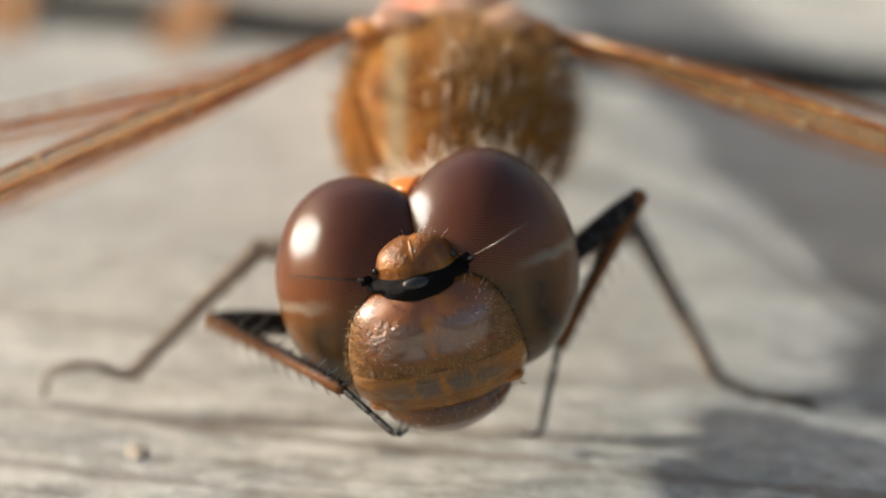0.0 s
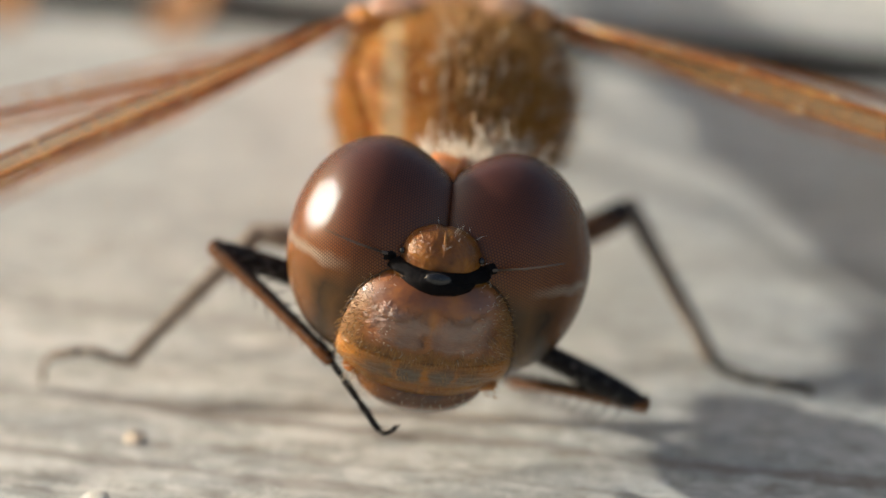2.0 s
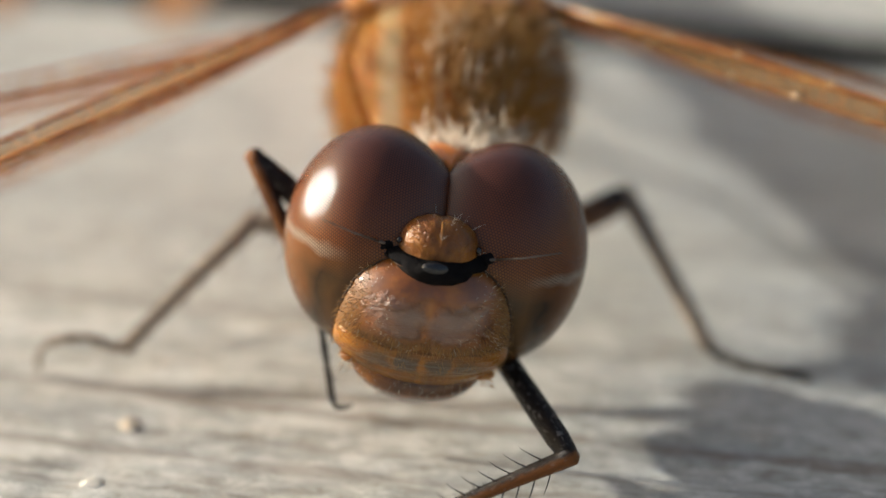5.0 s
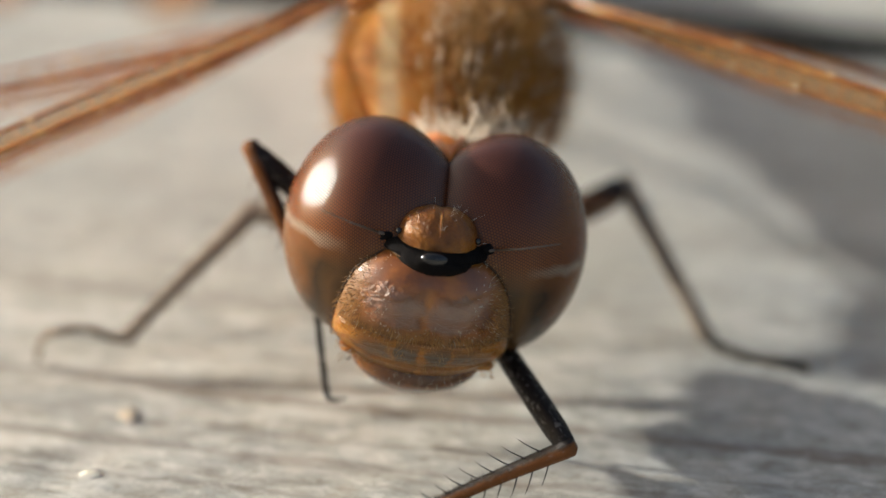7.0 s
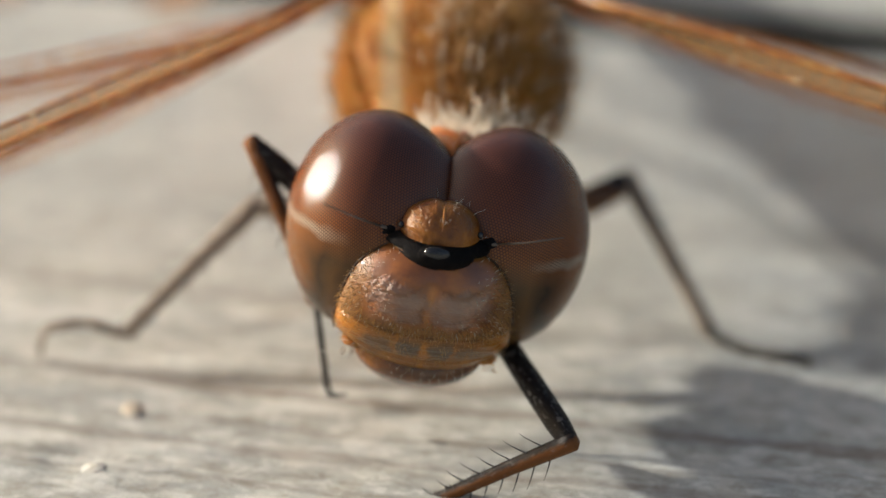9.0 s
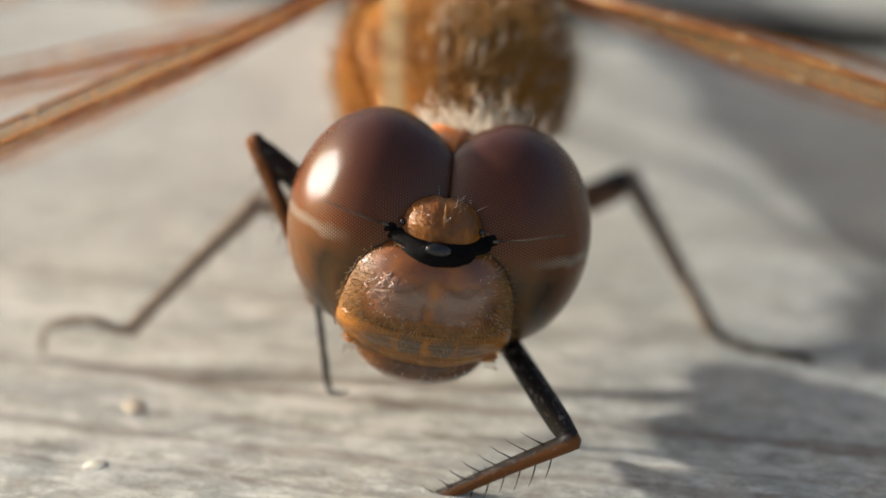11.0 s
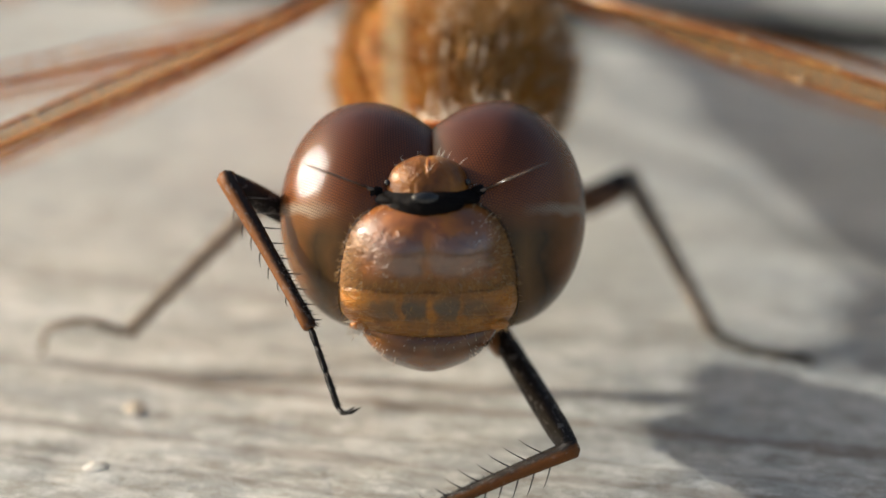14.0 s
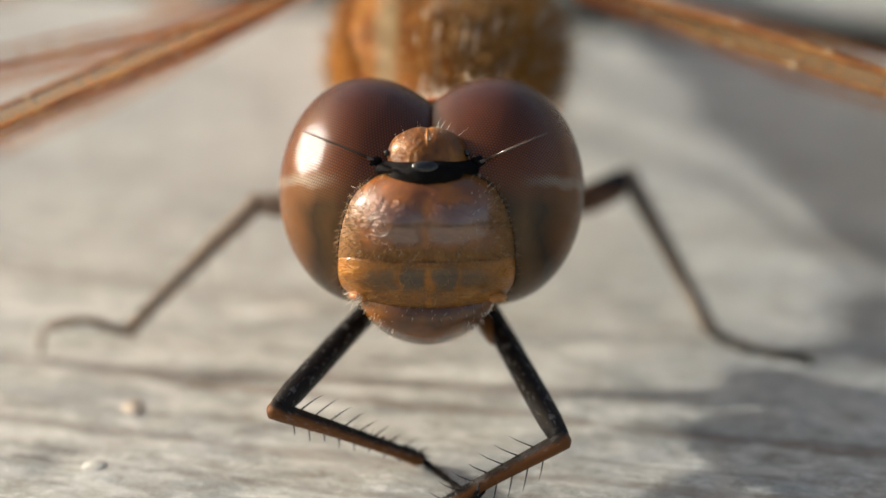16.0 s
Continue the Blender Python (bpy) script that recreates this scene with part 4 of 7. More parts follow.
def make_tibia(length, material, spines, seed, thick=0.17):
    rng = random.Random(seed)
    bm = bmesh.new()
    tube(bm, [(0, 0, -0.17), (0, 0, -0.08), (0, 0, 0.15), (0.02, 0, length * 0.4), (0.01, 0, length * 0.8), (0, 0, length * 0.97), (0, 0, length)],
         [thick * 0.55, thick * 1.15, thick * 1.12, thick * 0.92, thick * 0.8, thick * 0.9, thick * 0.6], 12)
    tibia = part("tibia", bm, material, dragonfly, "thin spiny leg segment, black with a rusty outer stripe")
    if spines:
        mesh = None
        for k in range(spines):
            f = 0.14 + 0.82 * k / (spines - 1)
            for sx, sy in ((0.95, -0.35), (-0.95, -0.3)):
                size = (0.74 - 0.52 * f) * rng.uniform(0.85, 1.1) * (1.0 if sx > 0 else 0.75)
                if mesh is None:
                    bm = bmesh.new()
                    tube(bm, [(0, 0, 0), (0.02, 0, 0.4), (0.07, 0, 0.75), (0.16, 0, 1.0)], [0.024, 0.017, 0.011, 0.004], 5)
                    ob = part("spine", bm, SPINE, tibia)
                    mesh = ob.data
                else:
                    ob = new("spine", mesh)
                    ob.parent = tibia
                way = Vector((sx, sy * (1 if k % 2 else 0.8), 0.75)).normalized()
                q = way.to_track_quat("Z", "Y")
                ob.matrix_basis = Matrix.LocRotScale(Vector((sx * 0.13, sy * 0.13, length * f)) * MM, q, Vector((0.8, 0.8, size)))
        fuzz = [(Vector((0.12 * math.cos(a), 0.12 * math.sin(a), length * rng.uniform(0.5, 1.0))), Vector((math.cos(a), math.sin(a), 0.4)))
                for a in (rng.uniform(-0.9, 0.9) for _ in range(170))]
        fur("fringe", fuzz, SPINE, tibia, 0.16, 0.010, seed, (0, 0, 0.5), 0.2, "short black bristles")
    return tibia


def make_tarsus(length, material, seed, hook=0.0, fat=1.0):
    bm = bmesh.new()
    z = 0.0
    for f in (0.22, 0.33, 0.45):
        tube(bm, [(hook * math.sin(math.pi * q / length), 0, q) for q in (z, z + length * f * 0.2, z + length * f * 0.85, z + length * f)], [0.05 * fat, 0.072 * fat, 0.068 * fat, 0.05 * fat], 8)
        z += length * f * 0.97
    down = 1.0 if fat == 1.0 else -1.5        # which way the claws hang
    tarsus = part("tarsus", bm, material, dragonfly, "thin black jointed foot")
    for s in (-1, 1):
        bm = bmesh.new()
        tube(bm, [(0, 0, length * 0.96), (0.06 * down, 0.05 * s, length + 0.08), (0.22 * down, 0.09 * s, length + 0.12), (0.40 * down, 0.11 * s, length + 0.10)],
             [0.045 * fat, 0.045 * fat, 0.035 * fat, 0.012 * fat], 6)
        part("claw", bm, material, tarsus)
    rng = random.Random(seed)
    fuzz = [(Vector((0.05 * math.cos(a), 0.05 * math.sin(a), length * rng.uniform(0.05, 0.95))), Vector((math.cos(a), math.sin(a), 0.4)))
            for a in (rng.uniform(-2.2, 0.4) for _ in range(60))]
    fur("fringe", fuzz, SPINE, tarsus, 0.13, 0.010, seed, (0, 0, 0.6), 0.2, "short black bristles")
    return tarsus


make_ground()
make_deck()
head = make_head()
thorax = make_thorax()
segments = list(make_abdomen())
wings = []
for root, way, span, chord, seed in (
        ((-1.532, 5.725, 6.984), (-8.722, 1.123, 5.632), 28.0, 6.2, 1),
        ((2.565, 5.725, 6.820), (9.105, 2.424, 6.060), 28.0, 6.2, 2),
        ((-2.536, 7.858, 5.444), (-8.952, 4.138, 5.633), 27.0, 7.6, 3),
        ((2.852, 7.683, 5.800), (9.399, 5.734, 4.900), 27.0, 7.6, 4)):
    wing = make_wing(span, chord, seed, 0.72 if seed < 3 else 0.55)
    wing.matrix_basis = spanned(root, way, (0.000, 0.868, -0.499))
    wings.append(wing)

fore_legs = [(make_femur(4.60, FEMUR, root=1.5 * k), make_tibia(3.50, TIBIA, 9, 31 + k), make_tarsus(1.75, TARSUS, 41 + k)) for k in range(2)]
for hip, knee, ankle, toe in (
        ((1.500, 4.500, 3.400), (4.150, 5.500, 2.640), (5.849, 2.900, 0.290), (7.785, 2.150, 0.120)),
        ((-0.800, 3.500, 2.500), (-3.615, 3.663, 2.937), (-6.326, 2.250, 0.620), (-7.950, 2.500, 0.640)),
        ((1.200, 5.600, 3.150), (0.900, 11.000, 3.250), (1.300, 17.000, 0.900), (1.500, 19.600, 0.100)),
        ((-0.400, 5.600, 3.150), (-0.600, 8.600, 3.350), (1.200, 11.900, 1.900), (2.200, 13.700, 0.100))):
    hip, knee, ankle, toe = Vector(hip), Vector(knee), Vector(ankle), Vector(toe)
    for piece, a, b in ((make_femur((knee - hip).length, LEG_GREY if hip.x < -0.6 else FEMUR, 0.32 if hip.x > 1.4 else 0.26, 0.70 if hip.x > 1.4 else 0.0), hip, knee),
                        (make_tibia((ankle - knee).length, LEG_GREY, 7 if hip.y < 5 else 0, int(hip.x * 10) + 50, 0.19 if hip.y < 5 else 0.08), knee, ankle),
                        (make_tarsus((toe - ankle).length, LEG_GREY if hip.x < 0 else LEG_DARK, 60, 0.22 if hip.x < 0 else -0.15, 1.5), ankle, toe)):
        piece.matrix_basis = bone(*a, *b)

def make_leaf_bit(x, y, w, d, turn):
    """A curled scrap of dry leaf lying across the joint between two boards."""
    bm = bmesh.new()
    n = 10
    top = [[(w * (i / n - 0.5) * (1 - 0.5 * abs(j / n - 0.5)), d * (j / n - 0.5), 0.12 + 0.35 * (i / n - 0.5) ** 2 + 0.05 * math.sin(i + 2 * j)) for i in range(n + 1)] for j in range(n + 1)]
    up = [[bm.verts.new(p) for p in row] for row in top]
    down = [[bm.verts.new((p[0], p[1], p[2] - 0.07)) for p in row] for row in top]
    for j in range(n):
        for i in range(n):
            bm.faces.new((up[j][i], up[j][i + 1], up[j + 1][i + 1], up[j + 1][i]))
            bm.faces.new((down[j][i], down[j + 1][i], down[j + 1][i + 1], down[j][i + 1]))
    rim = [(0, i) for i in range(n)] + [(j, n) for j in range(n)] + [(n, i) for i in range(n, 0, -1)] + [(j, 0) for j in range(n, 0, -1)]
    for (a, b), (c, e) in zip(rim, rim[1:] + rim[:1]):
        bm.faces.new((up[a][b], down[a][b], down[c][e], up[c][e]))
    ob = part("leaf_scrap", bm, LEAF)
    ob.matrix_world = pose(x * MM, y * MM, -0.1 * MM, 0, 0, turn)
    tagged(ob, "small rust-brown scrap of dry leaf across the board joint", "leaf scrap", group="leaf scraps on the boards")


make_leaf_bit(-6.05, 21.92, 1.3, 4.0, -10)
make_leaf_bit(-10.44, 22.42, 1.1, 3.4, 5)
for x, y, size, seed, material, label in (
        (-6.07, 0.19, (0.19, 0.30, 0.012), 1, CHIP, "tan flake of wood lying flat on the board"),
        (-6.69, -2.24, (0.24, 0.20, 0.014), 2, FLAKE, "whitish flake of wood lying flat on the board"),
        (7.23, -2.83, (0.34, 0.2, 0.016), 6, FLAKE, "whitish flake of wood lying flat on the board")):
    make_chip(x, y, size, seed, material, label)


def motions():
    walk(fore_legs[0][0], [
        (0.000, bone(-0.141, 1.003, 2.308, -4.400, -0.405, 3.325, -1)),
        (0.025, bone(0.090, 0.991, 2.190, -4.191, 0.305, 3.727, -1)),
        (0.050, bone(0.142, 0.891, 2.095, -3.981, 1.015, 4.129, -1)),
        (0.075, bone(0.015, 0.799, 2.090, -3.772, 1.725, 4.532, -1)),
        (0.100, bone(-0.228, 0.810, 2.213, -3.562, 2.435, 4.934, -1)),
        (0.125, bone(-0.214, 0.794, 2.189, -3.433, 2.497, 5.000, -1)),
        (0.150, bone(-0.206, 0.780, 2.168, -3.304, 2.559, 5.066, -1)),
        (0.175, bone(-0.203, 0.767, 2.150, -3.176, 2.620, 5.132, -1)),
        (0.200, bone(-0.205, 0.756, 2.135, -3.047, 2.682, 5.197, -1)),
        (0.225, bone(-0.200, 0.752, 2.129, -3.032, 2.682, 5.197, -1)),
        (0.250, bone(-0.195, 0.748, 2.122, -3.017, 2.682, 5.197, -1)),
        (0.275, bone(-0.191, 0.744, 2.115, -3.002, 2.682, 5.197, -1)),
        (0.300, bone(-0.186, 0.739, 2.109, -2.987, 2.682, 5.197, -1)),
        (0.325, bone(-0.200, 0.751, 2.128, -3.029, 2.682, 5.197, -1)),
        (0.350, bone(-0.214, 0.763, 2.146, -3.072, 2.682, 5.197, -1)),
        (0.375, bone(-0.228, 0.775, 2.165, -3.114, 2.682, 5.197, -1)),
        (0.400, bone(-0.243, 0.787, 2.184, -3.157, 2.682, 5.197, -1)),
        (0.425, bone(-0.026, 0.772, 2.059, -3.519, 1.951, 4.810, -1)),
        (0.450, bone(0.065, 0.863, 2.084, -3.880, 1.221, 4.422, -1)),
        (0.475, bone(-0.044, 0.950, 2.209, -4.242, 0.490, 4.034, -1)),
        (0.500, bone(-0.348, 0.930, 2.352, -4.603, -0.241, 3.646, -1)),
        (0.525, bone(-0.077, 0.948, 2.230, -4.301, 0.465, 3.985, -1)),
        (0.550, bone(0.031, 0.874, 2.125, -3.999, 1.171, 4.324, -1)),
        (0.575, bone(-0.033, 0.791, 2.100, -3.696, 1.876, 4.662, -1)),
        (0.600, bone(-0.221, 0.791, 2.193, -3.394, 2.582, 5.001, -1)),
        (0.625, bone(-0.218, 0.770, 2.170, -3.197, 2.711, 5.088, -1)),
        (0.650, bone(-0.226, 0.756, 2.156, -3.000, 2.839, 5.176, -1)),
        (0.675, bone(-0.244, 0.748, 2.152, -2.803, 2.968, 5.264, -1)),
        (0.700, bone(-0.270, 0.748, 2.160, -2.607, 3.097, 5.351, -1)),
        (0.725, bone(-0.296, 0.772, 2.185, -2.564, 3.089, 5.447, -1)),
        (0.750, bone(-0.321, 0.795, 2.213, -2.522, 3.082, 5.542, -1)),
        (0.775, bone(-0.345, 0.819, 2.243, -2.480, 3.074, 5.637, -1)),
        (0.800, bone(-0.369, 0.844, 2.277, -2.438, 3.067, 5.732, -1)),
        (0.825, bone(-0.357, 0.835, 2.266, -2.557, 3.071, 5.631, -1)),
        (0.850, bone(-0.346, 0.828, 2.261, -2.676, 3.076, 5.530, -1)),
        (0.875, bone(-0.338, 0.825, 2.259, -2.794, 3.080, 5.428, -1)),
        (0.900, bone(-0.333, 0.824, 2.262, -2.913, 3.084, 5.327, -1)),
        (0.925, bone(-0.225, 0.783, 2.167, -3.174, 2.597, 5.196, -1)),
        (0.950, bone(-0.149, 0.796, 2.126, -3.434, 2.110, 5.066, -1)),
        (0.975, bone(-0.127, 0.842, 2.140, -3.695, 1.623, 4.936, -1)),
        (1.000, bone(-0.172, 0.891, 2.200, -3.956, 1.135, 4.805, -1)),
        (1.025, bone(-0.113, 0.844, 2.127, -3.680, 1.569, 4.940, -1)),
        (1.050, bone(-0.116, 0.793, 2.093, -3.404, 2.002, 5.075, -1)),
        (1.075, bone(-0.172, 0.762, 2.107, -3.128, 2.435, 5.209, -1)),
        (1.100, bone(-0.262, 0.773, 2.172, -2.852, 2.869, 5.344, -1)),
        (1.125, bone(-0.274, 0.781, 2.185, -2.850, 2.880, 5.366, -1)),
        (1.150, bone(-0.285, 0.790, 2.198, -2.848, 2.891, 5.387, -1)),
        (1.175, bone(-0.297, 0.799, 2.210, -2.847, 2.902, 5.409, -1)),
        (1.200, bone(-0.308, 0.807, 2.223, -2.845, 2.913, 5.431, -1)),
        (1.225, bone(-0.309, 0.800, 2.201, -2.625, 2.881, 5.588, -1)),
        (1.250, bone(-0.320, 0.801, 2.191, -2.406, 2.848, 5.744, -1)),
        (1.275, bone(-0.339, 0.810, 2.196, -2.186, 2.816, 5.901, -1)),
        (1.300, bone(-0.362, 0.826, 2.216, -1.967, 2.783, 6.057, -1)),
        (1.325, bone(-0.371, 0.840, 2.239, -1.993, 2.748, 6.097, -1)),
        (1.350, bone(-0.381, 0.853, 2.262, -2.018, 2.712, 6.138, -1)),
        (1.375, bone(-0.391, 0.866, 2.286, -2.044, 2.677, 6.178, -1)),
        (1.400, bone(-0.401, 0.878, 2.311, -2.070, 2.641, 6.219, -1)),
        (1.425, bone(-0.342, 0.829, 2.221, -2.395, 2.697, 5.889, -1)),
        (1.450, bone(-0.288, 0.795, 2.181, -2.721, 2.754, 5.558, -1)),
        (1.475, bone(-0.255, 0.781, 2.187, -3.046, 2.810, 5.228, -1)),
        (1.500, bone(-0.254, 0.792, 2.227, -3.372, 2.866, 4.898, -1)),
        (1.525, bone(-0.249, 0.786, 2.213, -3.290, 2.851, 4.978, -1)),
        (1.550, bone(-0.246, 0.781, 2.200, -3.207, 2.835, 5.058, -1)),
        (1.575, bone(-0.246, 0.778, 2.189, -3.125, 2.820, 5.138, -1)),
        (1.600, bone(-0.248, 0.776, 2.179, -3.043, 2.805, 5.218, -1)),
        (1.625, bone(-0.252, 0.800, 2.169, -3.028, 2.489, 5.424, -1)),
        (1.650, bone(-0.277, 0.833, 2.185, -3.013, 2.173, 5.631, -1)),
        (1.675, bone(-0.321, 0.868, 2.231, -2.998, 1.858, 5.837, -1)),
        (1.700, bone(-0.380, 0.896, 2.307, -2.984, 1.542, 6.044, -1)),
        (1.725, bone(-0.380, 0.892, 2.300, -2.828, 1.689, 6.112, -1)),
        (1.750, bone(-0.385, 0.890, 2.302, -2.671, 1.836, 6.179, -1)),
        (1.775, bone(-0.395, 0.890, 2.314, -2.515, 1.982, 6.247, -1)),
        (1.800, bone(-0.409, 0.895, 2.336, -2.359, 2.129, 6.315, -1)),
        (1.825, bone(-0.299, 0.830, 2.179, -2.697, 2.274, 5.829, -1)),
        (1.850, bone(-0.199, 0.775, 2.115, -3.035, 2.419, 5.342, -1)),
        (1.875, bone(-0.141, 0.746, 2.134, -3.372, 2.564, 4.856, -1)),
        (1.900, bone(-0.151, 0.755, 2.208, -3.710, 2.709, 4.370, -1)),
        (1.925, bone(-0.058, 0.760, 2.175, -3.871, 2.282, 4.248, -1)),
        (1.950, bone(-0.005, 0.797, 2.171, -4.033, 1.855, 4.125, -1)),
        (1.975, bone(-0.005, 0.849, 2.193, -4.194, 1.428, 4.003, -1)),
        (2.000, bone(-0.061, 0.899, 2.235, -4.355, 1.001, 3.881, -1)),
        (2.025, bone(-0.017, 0.884, 2.162, -4.090, 1.123, 4.286, -1)),
        (2.050, bone(-0.037, 0.869, 2.109, -3.825, 1.246, 4.691, -1)),
        (2.075, bone(-0.108, 0.861, 2.098, -3.560, 1.368, 5.096, -1)),
        (2.100, bone(-0.214, 0.864, 2.143, -3.294, 1.490, 5.501, -1)),
        (2.125, bone(-0.220, 0.863, 2.148, -3.295, 1.520, 5.505, -1)),
        (2.150, bone(-0.225, 0.862, 2.153, -3.295, 1.550, 5.509, -1)),
        (2.175, bone(-0.230, 0.861, 2.159, -3.295, 1.580, 5.513, -1)),
        (2.200, bone(-0.236, 0.861, 2.165, -3.296, 1.610, 5.517, -1)),
        (2.275, bone(-0.242, 0.861, 2.174, -3.320, 1.632, 5.504, -1)),
        (2.350, bone(-0.249, 0.862, 2.184, -3.345, 1.654, 5.492, -1)),
        (2.425, bone(-0.256, 0.863, 2.193, -3.370, 1.675, 5.480, -1)),
        (2.500, bone(-0.263, 0.864, 2.203, -3.395, 1.697, 5.467, -1)),
        (2.625, bone(-0.256, 0.863, 2.198, -3.409, 1.686, 5.445, -1)),
        (2.750, bone(-0.249, 0.862, 2.193, -3.423, 1.674, 5.422, -1)),
        (2.875, bone(-0.242, 0.861, 2.189, -3.437, 1.662, 5.399, -1)),
        (3.000, bone(-0.235, 0.860, 2.184, -3.452, 1.651, 5.376, -1)),
        (3.125, bone(-0.236, 0.861, 2.186, -3.454, 1.651, 5.376, -1)),
        (3.250, bone(-0.238, 0.861, 2.187, -3.457, 1.651, 5.376, -1)),
        (3.375, bone(-0.239, 0.861, 2.188, -3.460, 1.651, 5.376, -1)),
        (3.500, bone(-0.240, 0.862, 2.190, -3.463, 1.651, 5.376, -1)),
        (3.625, bone(-0.240, 0.862, 2.190, -3.466, 1.649, 5.374, -1)),
        (3.750, bone(-0.240, 0.862, 2.190, -3.469, 1.648, 5.371, -1)),
        (3.875, bone(-0.240, 0.862, 2.190, -3.472, 1.647, 5.368, -1)),
        (4.000, bone(-0.240, 0.862, 2.191, -3.474, 1.645, 5.366, -1)),
        (6.500, bone(-0.261, 0.868, 2.215, -3.531, 1.640, 5.356, -1)),
        (9.000, bone(-0.260, 0.869, 2.217, -3.565, 1.625, 5.325, -1)),
        (11.500, bone(-0.242, 0.866, 2.202, -3.554, 1.614, 5.305, -1)),
        (12.400, bone(-0.247, 0.867, 2.206, -3.563, 1.614, 5.305, -1)),
        (12.450, bone(-0.257, 0.875, 2.217, -3.593, 1.510, 5.320, -1)),
        (12.500, bone(-0.270, 0.883, 2.229, -3.624, 1.405, 5.335, -1)),
        (12.550, bone(-0.285, 0.890, 2.244, -3.654, 1.300, 5.349, -1)),
        (12.600, bone(-0.302, 0.897, 2.260, -3.684, 1.196, 5.364, -1)),
        (12.650, bone(-0.342, 0.906, 2.296, -3.725, 0.968, 5.413, -1)),
        (12.700, bone(-0.390, 0.910, 2.341, -3.766, 0.740, 5.461, -1)),
        (12.750, bone(-0.447, 0.906, 2.393, -3.806, 0.512, 5.510, -1)),
        (12.800, bone(-0.510, 0.893, 2.452, -3.847, 0.285, 5.559, -1)),
        (12.850, bone(-0.562, 0.876, 2.500, -3.877, 0.075, 5.587, -1)),
        (12.900, bone(-0.619, 0.851, 2.553, -3.907, -0.135, 5.616, -1)),
        (12.950, bone(-0.680, 0.818, 2.611, -3.936, -0.345, 5.644, -1)),
        (13.000, bone(-0.745, 0.777, 2.671, -3.966, -0.555, 5.673, -1)),
        (13.500, bone(-0.802, 0.744, 2.715, -4.040, -0.675, 5.658, -1)),
        (14.820, bone(-0.799, 0.745, 2.710, -4.047, -0.686, 5.636, -1)),
        (14.842, bone(-0.689, 0.774, 2.594, -3.965, -0.919, 5.344, -1)),
        (14.865, bone(-0.594, 0.810, 2.504, -3.883, -1.152, 5.052, -1)),
        (14.887, bone(-0.517, 0.848, 2.439, -3.801, -1.385, 4.760, -1)),
        (14.910, bone(-0.461, 0.883, 2.397, -3.720, -1.618, 4.468, -1)),
        (14.932, bone(-0.460, 1.086, 2.577, -3.616, -1.966, 3.949, -1)),
        (14.955, bone(-0.495, 1.056, 2.597, -3.513, -2.315, 3.430, -1)),
        (14.978, bone(-0.581, 0.951, 2.610, -3.409, -2.664, 2.911, -1)),
        (15.000, bone(-0.698, 0.771, 2.591, -3.306, -3.012, 2.392, -1)),
        (15.025, bone(-0.727, 0.763, 2.621, -3.243, -3.072, 2.275, -1)),
        (15.050, bone(-0.735, 0.738, 2.611, -3.181, -3.132, 2.158, -1)),
        (15.075, bone(-0.745, 0.710, 2.599, -3.118, -3.191, 2.041, -1)),
        (15.100, bone(-0.756, 0.678, 2.585, -3.056, -3.251, 1.924, -1)),
        (15.200, bone(-0.758, 0.674, 2.583, -3.046, -3.259, 1.908, -1)),
        (15.300, bone(-0.759, 0.669, 2.581, -3.037, -3.267, 1.892, -1)),
        (15.400, bone(-0.760, 0.665, 2.579, -3.027, -3.276, 1.875, -1)),
        (15.500, bone(-0.762, 0.660, 2.577, -3.018, -3.284, 1.859, -1)),
        (16.000, bone(-0.764, 0.655, 2.575, -3.018, -3.289, 1.849, -1)),
    ])
